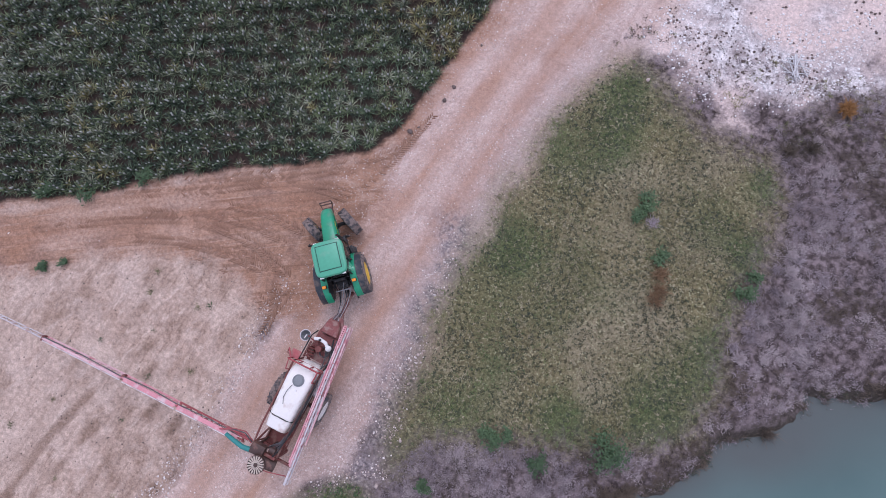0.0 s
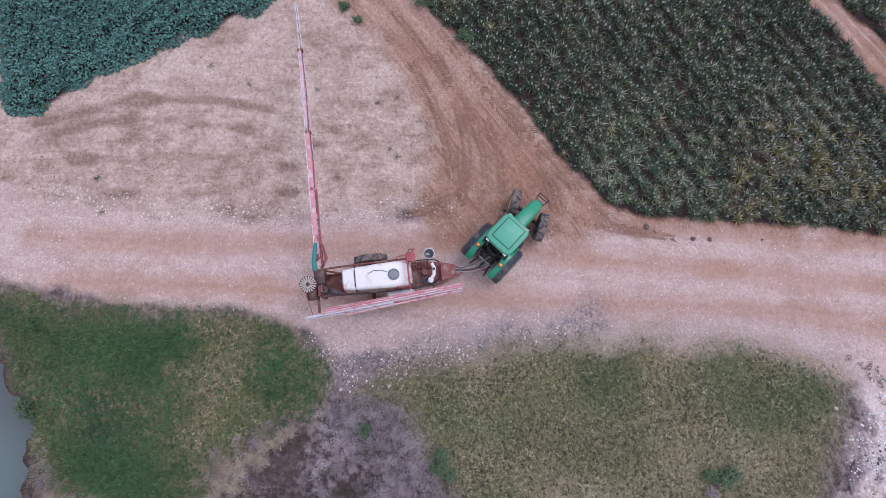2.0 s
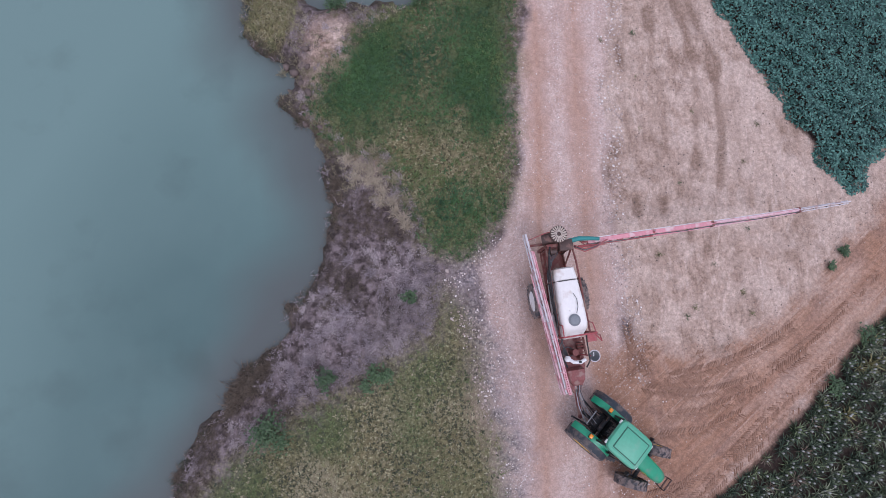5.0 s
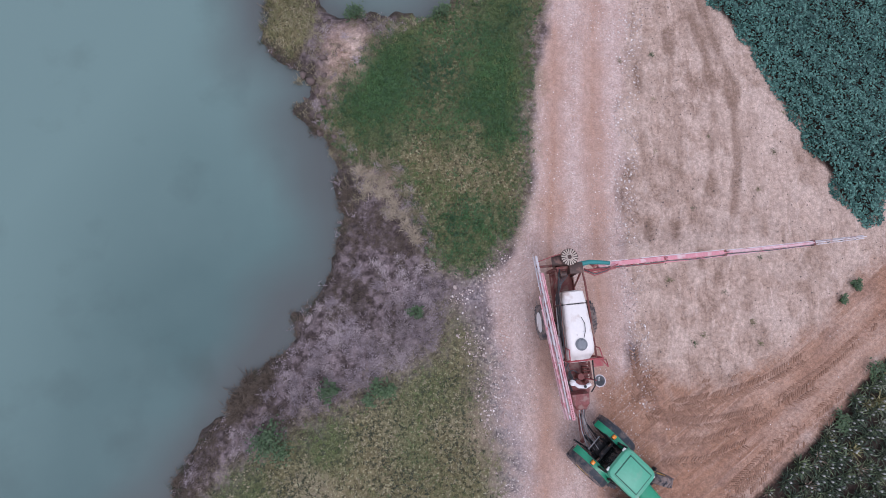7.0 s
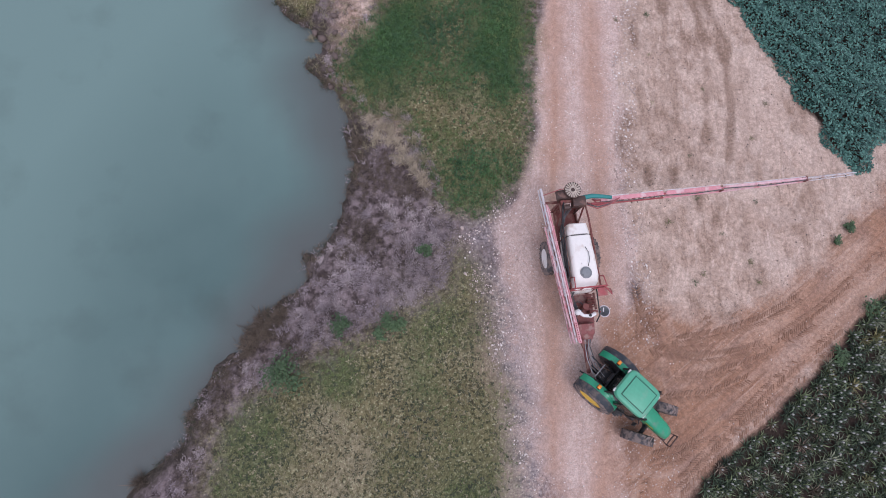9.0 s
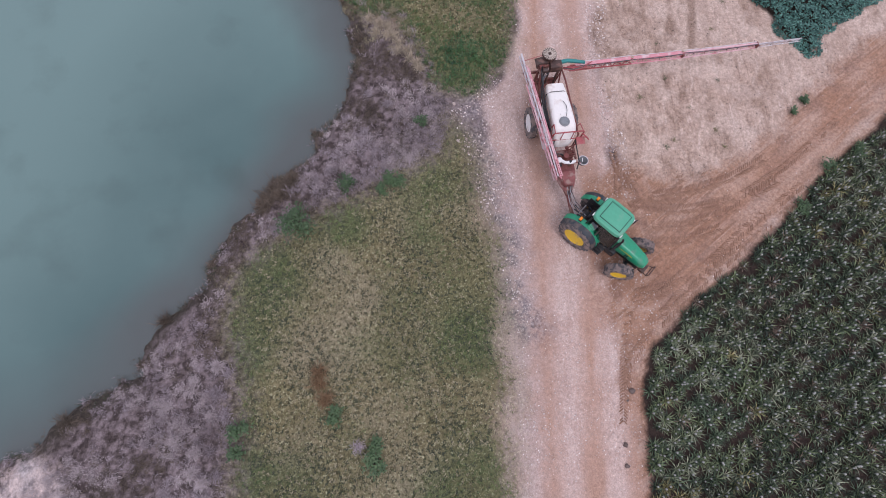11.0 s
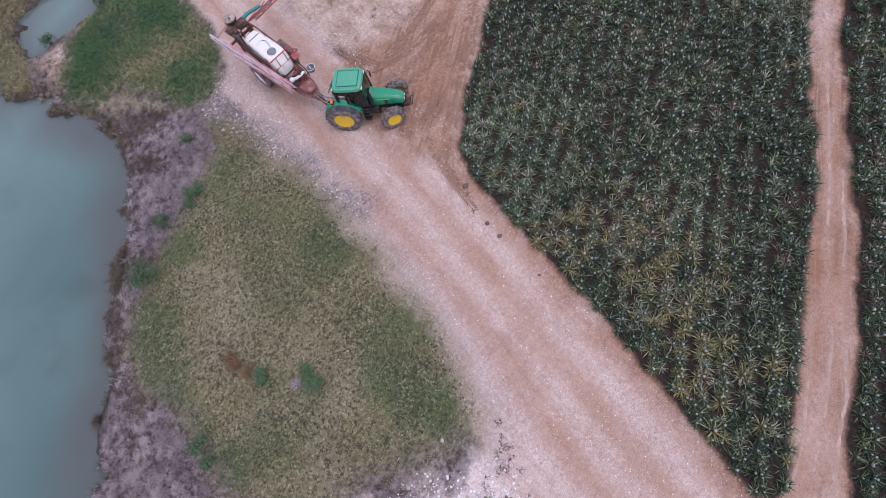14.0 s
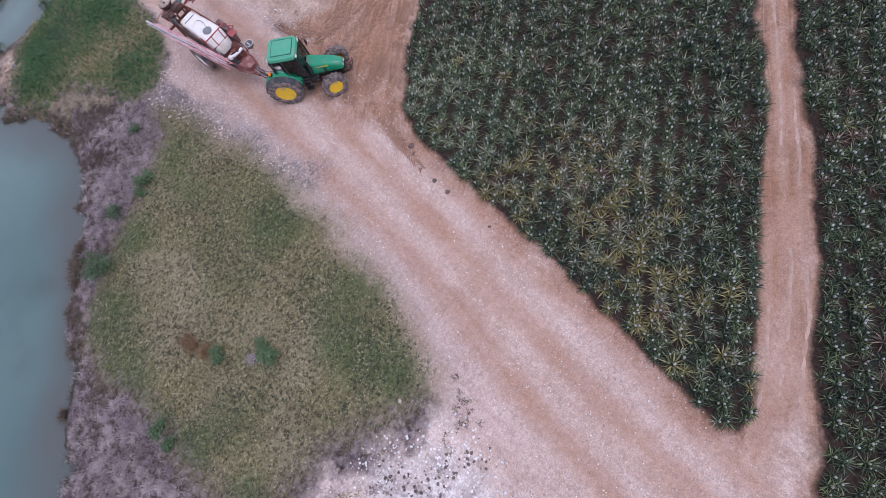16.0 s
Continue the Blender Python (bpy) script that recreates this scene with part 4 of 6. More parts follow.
        part("lamp_bracket", box(bmesh.new(), (0.14, 0.2, 0.05), (-0.33, s * 0.64, 1.835), 0.01), mat_black, fender)
        bm = tube(bmesh.new(), [(1.4, s * 0.6, 2.35), (1.5, s * 0.76, 2.38), (1.5, s * 0.8, 2.1)], 0.016, 6)
        box(bm, (0.04, 0.15, 0.28), (1.5, s * 0.81, 2.05), 0.012)
        part("mirror", bm, mat_black, t, "black wing mirror")
        bm = bmesh.new()
        for k in range(3):
            box(bm, (0.34, 0.26, 0.03), (1.16, s * (0.62 + 0.03 * k), 1.05 - 0.25 * k), 0.008)
        for x in (1.0, 1.32):
            tube(bm, [(x, s * 0.58, 1.1), (x, s * 0.72, 0.5)], 0.018, 6)
        part("steps", bm, mat_black, t)
        bm = box(bmesh.new(), (0.55, 0.3, 0.42), (1.55, s * 0.38, 0.86), 0.07)
        part("fuel_tank" if s > 0 else "battery_box", bm, mat_black, t)
    # rear linkage
    bm = bmesh.new()
    for s in (1, -1):
        tube(bm, [(-0.15, s * 0.25, 0.72), (-0.95, s * 0.42, 0.55)], 0.035, 8)
        tube(bm, [(-0.25, s * 0.33, 1.30), (-0.55, s * 0.35, 0.66)], 0.026, 8)
        tube(bm, [(-0.1, s * 0.3, 1.28), (-0.4, s * 0.36, 1.34)], 0.045, 8)
    tube(bm, [(-0.2, 0, 1.05), (-0.85, 0, 0.95)], 0.03, 8)
    box(bm, (0.35, 0.5, 0.35), (-0.25, 0, 1.1), 0.04)
    box(bm, (0.75, 0.09, 0.05), (-0.5, 0, 0.48), 0.01)
    part("rear_linkage", bm, mat_black, t, "black lift arms and drawbar")
    part("coupling_block", box(bmesh.new(), (0.12, 0.5, 0.22), (-0.12, 0, 1.55), 0.03), mat_black, t, "black hydraulic coupling block")
    part("hitch_bar", tube(bmesh.new(), [(-0.55, -0.34, 1.32), (-0.55, 0.34, 1.32)], 0.024, 8), mat_steel, t, "bare steel cross bar")
    return t


make_tractor((3.92, -1.32, 0.0), -52.0)

# ---- trailed field sprayer ----
def truss(bm, a, b, w0, w1, h0, h1, r, bays):
    """A three-chord lattice bar from a to b; w and h: its width and height at both ends."""
    a, b = Vector(a), Vector(b)
    d = (b - a).normalized()
    side = d.cross(Vector((0, 0, 1))).normalized()
    rows = []
    for k in range(bays + 1):
        f = k / bays
        p, w, h = a.lerp(b, f), w0 + (w1 - w0) * f, h0 + (h1 - h0) * f
        rows.append((p + side * w / 2, p - side * w / 2, p + Vector((0, 0, h))))
    for c in range(3):
        tube(bm, [rows[0][c], rows[-1][c]], r, 6)
    for k in range(bays):
        i, j = rows[k], rows[k + 1]
        tube(bm, [i[0], j[1]] if k % 2 else [i[1], j[0]], r * 0.6, 5)
        tube(bm, [i[0], j[2]] if k % 2 else [i[2], j[0]], r * 0.6, 5)
        tube(bm, [i[2], j[1]] if k % 2 else [i[1], j[2]], r * 0.6, 5)
    return bm


def make_sprayer(at, heading):
    s = tagged(new("field_sprayer"), "old trailed crop sprayer, red frame and cream tank, one boom unfolded", "sprayer")
    s.matrix_basis = pose(*at, 0, 0, heading)
    for q in (1, -1):
        wheel(s, (0, q * 0.99, 0.74), 0.74, 0.30, 0.42, mat_white, 0, q, 20, "off-white steel rim")
    bm = tube(bmesh.new(), [(0, -1.0, 0.74), (0, 1.0, 0.74)], 0.07, 10)
    part("axle", bm, mat_maroon, s)
    bm = bmesh.new()
    for q in (1, -1):
        box(bm, (4.4, 0.1, 0.18), (0.1, q * 0.42, 0.95), 0.015)
        box(bm, (1.75, 0.1, 0.16), (3.1, q * 0.245, 0.90), 0.015, (0, 0, -q * 11.5))
        box(bm, (0.12, 0.1, 0.5), (0, q * 0.5, 0.9), 0.015)
    for x in (-1.9, -1.1, 0.2, 1.3, 2.2):
        box(bm, (0.1, 0.84, 0.12), (x, 0, 0.93), 0.01)
    deck_ = box(bmesh.new(), (0.95, 0.92, 0.04), (-1.58, 0, 1.04), 0.008)
    box(deck_, (0.95, 0.05, 0.16), (-1.58, 0.46, 1.10), 0.01)
    box(deck_, (0.95, 0.05, 0.16), (-1.58, -0.46, 1.10), 0.01)
    part("rear_deck", deck_, mat_maroon, s, "rusty maroon deck plate behind the tank")
    part("chassis", bm, mat_maroon, s, "rusty maroon chassis rails")
    bm = box(bmesh.new(), (1.15, 0.14, 0.14), (4.35, 0.02, 0.78), 0.02)
    lathe(bm, [(0.09, -0.03), (0.09, 0.03), (0.04, 0.035)], pose(4.93, 0.02, 0.74), 14)
    box(bm, (0.08, 0.08, 0.55), (3.75, 0.22, 0.55), 0.01)
    part("drawbar", bm, mat_maroon, s, "maroon drawbar with towing eye")
    # tank
    sec = [rounded(-1.12, 0.616, 1.35, 2.18, 0.14), rounded(-1.06, 0.858, 1.18, 2.30, 0.16), rounded(-0.62, 0.946, 1.08, 2.36, 0.17), rounded(-0.585, 0.902, 1.08, 2.33, 0.17),
           rounded(-0.55, 0.946, 1.06, 2.37, 0.17), rounded(0.35, 1.04, 1.04, 2.42, 0.18), rounded(1.15, 1.08, 1.10, 2.40, 0.18), rounded(1.36, 1.06, 1.35, 2.30, 0.2),
           rounded(1.62, 0.88, 1.30, 1.95, 0.18), rounded(1.72, 0.66, 1.35, 1.75, 0.14)]
    tank = part("tank", loft(bmesh.new(), sec), mat_tank, s, "cream white plastic spray tank")
    bm = lathe(bmesh.new(), [(0.23, 2.36), (0.24, 2.44), (0.20, 2.47), (0.19, 2.45)], pose(1.0, -0.02, 0), 28)
    part("filler_ring", bm, mat_grey, tank, "dark grey filler ring")
    bm = lathe(bmesh.new(), [(0.19, 2.44), (0.185, 2.475), (0.14, 2.49), (0.05, 2.50), (0.01, 2.50)], pose(1.0, -0.02, 0), 28)
    for k in range(6):
        box(bm, (0.15, 0.02, 0.02), (1.0 + 0.09 * math.cos(k * 1.047), -0.02 + 0.09 * math.sin(k * 1.047), 2.495), 0.004, (0, 0, k * 60))
    part("lid", bm, mat_grey, tank, "grey ribbed lid")
    part("strap", tube(bmesh.new(), [(-0.58, -0.49, 1.2), (-0.58, -0.485, 2.2), (-0.58, -0.3, 2.375), (-0.58, 0.3, 2.375), (-0.58, 0.485, 2.2), (-0.58, 0.49, 1.2)], 0.016, 6), mat_black, tank, "dark strap")
    part("breather_hose", tube(bmesh.new(), [(0.75, 0.12, 2.42), (0.5, 0.2, 2.47), (0.2, 0.22, 2.45), (-0.05, 0.12, 2.42)], 0.012, 6), mat_hose, tank)
    for x, y in ((0.62, -0.12), (0.55, 0.14)):
        part("vent_cap", lathe(bmesh.new(), [(0.035, 2.38), (0.035, 2.44), (0.02, 2.45)], pose(x, y, 0), 10), mat_white, tank)
    part("side_tank", loft(bmesh.new(), [rounded(x, w, z0, z1, 0.08) for x, w, z0, z1 in ((-0.2, 0.2, 1.25, 1.75), (-0.1, 0.26, 1.15, 1.9), (0.85, 0.26, 1.15, 1.9), (0.98, 0.2, 1.25, 1.75))]), mat_pale, s, "pale grey side tank").location = (0.78, -0.74, 0)
    # tank cradle, side rails and front guard
    bm = bmesh.new()
    for q in (1, -1):
        tube(bm, [(-2.0, q * 0.54, 2.15), (-1.2, q * 0.57, 2.2), (1.55, q * 0.62, 2.1), (1.62, q * 0.62, 1.0)], 0.042, 8)
        for x in (-1.9, -0.6, 0.7):
            tube(bm, [(x, q * 0.47, 1.0), (x, q * 0.58, 2.16)], 0.03, 8)
    part("side_rail", bm, mat_maroon, s, "dark red tubular side rails")
    bm = tube(bmesh.new(), [(1.55, -0.62, 1.0), (1.60, -0.64, 2.42), (1.60, -0.58, 2.5), (1.60, 0.72, 2.5), (1.60, 0.78, 2.42), (1.55, 0.76, 1.0)], 0.032, 8)
    tube(bm, [(1.62, -0.62, 1.9), (1.62, 0.74, 1.9)], 0.026, 8)
    for y in (-0.2, 0.3):
        tube(bm, [(1.60, y, 2.5), (1.68, y, 1.0)], 0.024, 8)
    tube(bm, [(1.60, -0.58, 2.5), (1.15, -0.56, 2.5), (1.1, -0.56, 2.1)], 0.024, 8)
    tube(bm, [(1.60, 0.72, 2.5), (1.2, 0.66, 2.46), (1.15, 0.62, 2.1)], 0.024, 8)
    part("guard_rail", bm, mat_red, s, "red tubular guard rail")
    bm = box(bmesh.new(), (0.35, 0.4, 0.05), (1.78, 0.72, 1.95), 0.01, (0, 20, 0))
    tube(bm, [(1.62, 0.7, 2.35), (1.95, 0.95, 2.3), (1.72, 1.0, 2.1), (1.62, 0.72, 1.9)], 0.03, 8)
    part("hose_bracket", bm, mat_red, s)
    # front platform
    bm = loft(bmesh.new(), [[(x, y, z) for y, z in ((w, 1.0), (w, 1.06), (-w, 1.06), (-w, 1.0))] for x, w in ((1.75, 0.55), (2.9, 0.52), (3.55, 0.34), (3.8, 0.2))])
    part("platform", bm, mat_oxide, s, "worn red platform plate", False)
    bm = loft(bmesh.new(), [rounded(x, w, 1.06, z1, 0.05) for x, w, z1 in ((2.92, 0.62, 1.22), (3.0, 0.74, 1.42), (3.4, 0.62, 1.45), (3.62, 0.36, 1.3))])
    part("pump_cover", bm, mat_oxide, s, "worn dull red sheet metal pump cover")
    bm = tube(bmesh.new(), [(2.3, 0.05, 1.06), (2.3, 0.05, 1.62)], 0.13, 14)
    tube(bm, [(2.55, 0.3, 1.06), (2.55, 0.3, 1.5)], 0.09, 12)
    box(bm, (0.3, 0.24, 0.3), (2.1, 0.38, 1.25), 0.04)
    part("filter_housing", bm, mat_maroon, s, "maroon filter and pump bodies")
    bm = bmesh.new()
    for k in range(5):
        tube(bm, [(1.85 + 0.12 * k, 0.5, 1.5), (1.85 + 0.12 * k, 0.36, 1.58), (1.85 + 0.12 * k, 0.2, 1.45)], 0.03, 8)
    box(bm, (0.7, 0.08, 0.1), (2.1, 0.5, 1.48), 0.02)
    part("valve_block", bm, mat_maroon, s)
    bm = tube(bmesh.new(), [(2.62, 0.38, 1.62), (2.7, 0.18, 1.66), (2.66, -0.12, 1.66), (2.5, -0.3, 1.62)], 0.075, 10)
    lathe(bm, [(0.12, 1.56), (0.12, 1.68), (0.05, 1.74)], pose(2.5, -0.33, 0), 14)
    part("wash_water_tank", bm, mat_white, s, "white plastic wash water tank")
    part("tank_cap", lathe(bmesh.new(), [(0.055, 1.72), (0.055, 1.78), (0.02, 1.785)], pose(2.68, 0.12, 0), 12), mat_black, s)
    hopper = part("hopper_bowl", lathe(bmesh.new(), [(0.06, 1.12), (0.18, 1.26), (0.225, 1.46), (0.215, 1.46), (0.17, 1.28), (0.05, 1.15)], pose(2.56, 0.84, 0), 24), mat_grey, s, "grey mixing hopper bowl")
    part("hopper_rim", tube(bmesh.new(), [(2.56 + 0.23 * math.cos(k * 0.2618), 0.84 + 0.23 * math.sin(k * 0.2618), 1.47) for k in range(24)], 0.022, 6, closed=True), mat_pale, hopper, "pale hopper rim")
    part("hopper_nozzle", tube(bmesh.new(), [(2.42, 0.84, 1.45), (2.58, 0.84, 1.36)], 0.02, 8), mat_white, hopper)
    part("hopper_arm", tube(bmesh.new(), [(2.45, 0.4, 1.1), (2.5, 0.6, 1.2), (2.56, 0.8, 1.2)], 0.028, 8), mat_red, s)
    # rear mast, fan and drum
    bm = bmesh.new()
    for q in (1, -1):
        box(bm, (0.12, 0.1, 1.5), (-2.05, q * 0.5, 1.55), 0.015)
        tube(bm, [(-1.95, q * 0.5, 2.3), (-1.3, q * 0.47, 1.1)], 0.04, 8)
    box(bm, (0.12, 1.1, 0.12), (-2.05, 0, 2.25), 0.015)
    box(bm, (0.12, 1.1, 0.12), (-2.05, 0, 1.2), 0.015)
    box(bm, (0.1, 1.9, 0.12), (-2.25, -0.2, 1.55), 0.015)
    part("mast", bm, mat_maroon, s, "maroon rear lift mast")
    bm = box(bmesh.new(), (0.42, 0.56, 0.34), (-1.98, 0.2, 2.32), 0.04)
    tube(bm, [(-1.8, -0.2, 2.3), (-1.8, -0.45, 2.3)], 0.12, 12)
    for y in (-0.3, -0.1, 0.32):
        tube(bm, [(-1.75, y, 1.3), (-1.82, y, 2.15)], 0.045, 8)
    part("hydraulic_unit", bm, mat_brown, s, "dark oily hydraulic unit")
    bm = tube(bmesh.new(), [(-2.35, -0.62, 2.05), (-2.35, -0.05, 2.25), (-2.38, 0.1, 2.3)], 0.24, 18)
    part("air_duct", bm, mat_brown, s, "dark brown air duct")
    drum = part("fan_housing", lathe(bmesh.new(), [(0.27, 2.40), (0.345, 2.56), (0.345, 2.645), (0.325, 2.65), (0.31, 2.5), (0.02, 2.48)], pose(-2.42, -0.07, 0), 28), mat_brown, s, "brown fan housing")
    for k in range(18):
        a = 20.0 * k
        part("fan_blade", loft(bmesh.new(), [[(x, w, 0.012), (x, w, -0.004), (x, -w, -0.012), (x, -w, 0.004)] for x, w in ((0.085, 0.012), (0.22, 0.024), (0.33, 0.030))]), mat_straw, drum, "cream fan guard slat" if k == 0 else "").matrix_basis = pose(-2.42, -0.07, 2.66, 0, 0, a)
    part("fan_hub", lathe(bmesh.new(), [(0.075, 2.5), (0.075, 2.67), (0.03, 2.685)], pose(-2.42, -0.07, 0), 18), mat_brown, drum)
    part("guide_rod", tube(bmesh.new(), [(-2.62, 0.25, 2.35), (-2.58, -0.5, 2.3), (-2.35, -1.38, 2.3)], 0.018, 6), mat_red, s, "thin red rod")
    # folded boom along the right side
    boom = part("folded_boom", truss(bmesh.new(), (-1.9, -1.20, 2.2), (3.7, -0.80, 2.3), 0.24, 0.22, 0.30, 0.26, 0.03, 12), mat_pink, s, "sun-bleached pink folded boom")
    part("boom_section", truss(bmesh.new(), (-0.5, -1.26, 2.15), (3.72, -0.95, 2.25), 0.12, 0.12, 0.22, 0.22, 0.026, 10), mat_blush, boom, "bleached pink boom section")
    part("boom_section", truss(bmesh.new(), (-2.6, -1.40, 2.4), (0.9, -1.16, 2.5), 0.10, 0.12, 0.16, 0.18, 0.028, 9), mat_pale, boom, "pale grey boom end section")
    for dy, z, m_, x0 in ((0.08, 2.6, mat_pink, -1.8), (0.0, 2.64, mat_blush, -1.9), (-0.09, 2.58, mat_pale, -2.6), (-0.16, 2.5, mat_blush, -1.0)):
        part("spray_line", tube(bmesh.new(), [(x0, -1.20 + dy - 0.07, z - 0.02), (3.68, -0.82 + dy, z)], 0.032, 6), m_, boom)
    for k in range(9):
        part("plate_hole", lathe(bmesh.new(), [(0.026, 2.672), (0.022, 2.677), (0.004, 2.677)], pose(2.97 + 0.085 * k, -0.855 + 0.0065 * k, 0.002), 8), mat_maroon, boom)
    part("boom_plate", sheet_box(bmesh.new(), [(2.9, -0.92, 2.66), (3.72, -0.86, 2.66), (3.72, -0.74, 2.66), (2.9, -0.80, 2.66)], 0.012), mat_pink, boom)
    for k in range(9):
        f = k / 8
        part("boom_clip", box(bmesh.new(), (0.03, 0.2, 0.03), (-1.6 + 5.1 * f, -1.22 + 0.37 * f, 2.62), 0.008), mat_pink, boom)
    for x in (0.1, 1.45, 2.6):
        y = -1.08 + 0.07 * x
        part("boom_rest", tube(bmesh.new(), [(x, -0.46, 1.05), (x, 0.7 * y, 1.6), (x, y, 2.25)], 0.03, 8), mat_black, s)
    # unfolded boom, far out on the left
    root, mid, j1, j2, tip = (-2.02, 0.95, 1.95), (-2.0, 4.0, 2.12), (-2.0, 6.5, 2.25), (-2.04, 10.2, 2.5), (-2.08, 12.45, 2.65)
    wing = part("boom_wing", truss(bmesh.new(), root, mid, 0.24, 0.22, 0.24, 0.24, 0.034, 13), mat_red, s, "red unfolded boom arm")
    part("boom_section", truss(bmesh.new(), mid, j1, 0.22, 0.2, 0.24, 0.22, 0.032, 14), mat_pink, wing, "faded pink boom section")
    part("boom_section", truss(bmesh.new(), j1, j2, 0.2, 0.17, 0.24, 0.2, 0.032, 15), mat_blush, wing)
    part("boom_section", truss(bmesh.new(), j2, tip, 0.15, 0.12, 0.18, 0.14, 0.02, 8), mat_pale, wing, "pale boom end section")
    for m_, y0, y1, z0, z1, w in ((mat_pink, 1.2, 3.9, 2.24, 2.39, 0.17), (mat_pink, 4.05, 6.4, 2.39, 2.5, 0.16), (mat_blush, 6.6, 10.1, 2.52, 2.74, 0.09)):
        part("boom_plate", sheet_box(bmesh.new(), [(-2.02 - w / 2, y0, z0), (-2.02 + w / 2, y0, z0), (-2.02 + w / 2, y1, z1), (-2.02 - w / 2, y1, z1)], 0.012), m_, wing)
        for q in (-1, 1):
            part("boom_hose", tube(bmesh.new(), [(-2.02 + q * (w / 2 + 0.03), y0 - 0.1, z0 + 0.03), (-2.0 + q * (w / 2 + 0.05), (y0 + y1) / 2, (z0 + z1) / 2), (-2.02 + q * (w / 2 + 0.03), y1, z1 + 0.03)], 0.018, 6), mat_hose if q > 0 else mat_pale, wing)
    for p in (j1, j2):
        part("boom_hinge", box(bmesh.new(), (0.24, 0.12, 0.22), (p[0], p[1], p[2] + 0.1), 0.03), mat_maroon, wing, "dark folding hinge")
    for k in range(20):
        y = 1.6 + 0.55 * k
        part("nozzle", lathe(bmesh.new(), [(0.008, 1.45), (0.018, 1.48), (0.018, 1.54), (0.01, 1.6)], pose(-2.02, y, 0.42 + 0.061 * (y - 0.95)), 8), mat_black, wing)
    part("spray_line", tube(bmesh.new(), [(-2.12, 1.0, 2.0), (-2.08, 6.5, 2.24), (-2.12, 12.4, 2.62)], 0.02, 6), mat_pale, wing)
    part("hose_sleeve", tube(bmesh.new(), [(-2.12, 0.35, 2.34), (-2.17, 0.8, 2.38), (-2.12, 1.25, 2.34), (-2.06, 1.65, 2.3)], 0.105, 12, 0.075), mat_teal, s, "teal hose sleeve")
    for k in range(3):
        part("boom_hose", tube(bmesh.new(), [(-1.95 + 0.05 * k, 0.6, 2.2), (-1.72 + 0.05 * k, 0.95, 2.42 - 0.04 * k), (-1.80 + 0.04 * k, 1.45, 2.36), (-1.98, 1.95, 2.42)], 0.022, 6), mat_hose if k == 1 else mat_red, wing)
    part("hose_reel", tube(bmesh.new(), [(2.25 + 0.2 * math.cos(0.349 * k), -0.18 + 0.2 * math.sin(0.349 * k), 1.3 + 0.03 * (k // 18)) for k in range(54)], 0.022, 6), mat_hose, s, "coiled dark hose on the platform")
    part("top_frame", tube(bmesh.new(), [(1.64, 0.56, 1.75), (2.7, 0.54, 1.7), (2.95, 0.46, 1.42)], 0.028, 8), mat_black, s, "black tube frame beside the platform")
    part("suction_hose", tube(bmesh.new(), [(1.5, -0.58, 1.8), (1.78, -0.62, 1.75), (2.1, -0.55, 1.5), (2.55, -0.45, 1.55), (2.85, -0.3, 1.3)], 0.036, 8), mat_black, s, "thick black suction hose")
    part("rear_hose", tube(bmesh.new(), [(-2.0, -0.42, 2.3), (-1.75, -0.52, 2.36), (-1.2, -0.6, 2.3), (0.3, -0.66, 2.28), (1.3, -0.66, 2.2)], 0.034, 8), mat_black, s, "thick black hose along the tank")
    part("boom_cylinder", tube(bmesh.new(), [(-1.86, 0.75, 2.3), (-1.84, 1.9, 2.2)], 0.05, 8), mat_red, s)
    # hoses to the tractor
    for k, (y, z) in enumerate(((-0.12, 1.25), (-0.02, 1.35), (0.08, 1.3), (0.16, 1.22))):
        part("hose", tube(bmesh.new(), [(3.4, 0.1 + y, 1.12), (3.9, 0.02 + 0.5 * y, 1.0 + 0.05 * k), (4.4, 0.05 + y, 1.08), (4.85, 0.16 + 1.5 * y, 1.2), (5.2, 0.30 + 1.8 * y, z)], 0.019, 6), mat_hose if k % 2 else mat_steel, s)
    for k in range(4):
        part("hose", tube(bmesh.new(), [(-1.75, -0.1 - 0.1 * k, 2.2), (-1.4, -0.45 - 0.04 * k, 2.3), (-0.9, -0.56, 2.0 - 0.1 * k), (0.9, -0.56, 1.9 - 0.1 * k), (1.9, -0.35, 1.4), (2.6, -0.25 + 0.06 * k, 1.1)], 0.02, 6), mat_hose, s)
    part("hose", tube(bmesh.new(), [(1.7, -0.5, 2.0), (2.0, -0.62, 1.7), (2.4, -0.5, 1.4), (2.9, -0.45, 1.3)], 0.03, 8), mat_hose, s)
    return s


make_sprayer((3.461, 4.040, 0.0), -92.0)

# ---- crops ----
mat_pine = leaf_material("pineapple_leaf", (0.017, 0.032, 0.018), (0.25, 0.30, 0.15), 0.45, 2.6, 0.25)
mat_pine_old = leaf_material("yellowed_pineapple_leaf", (0.09, 0.082, 0.032), (0.40, 0.355, 0.165), 0.5, 1.8, 0.25)
mat_pine_red = leaf_material("reddish_withered_leaf", (0.06, 0.04, 0.03), (0.32, 0.24, 0.18), 0.6, 1.8, 0.25)
mat_pine_light = leaf_material("light_pineapple_leaf", (0.035, 0.05, 0.028), (0.42, 0.44, 0.30), 0.45, 2.0, 0.25)
mat_pine_dark = leaf_material("dark_pineapple_leaf", (0.012, 0.023, 0.015), (0.155, 0.21, 0.125), 0.45, 2.8, 0.25)
mat_fruit = leaf_material("pineapple_fruit_bloom", (0.18, 0.185, 0.168), (0.54, 0.53, 0.49), 0.75)
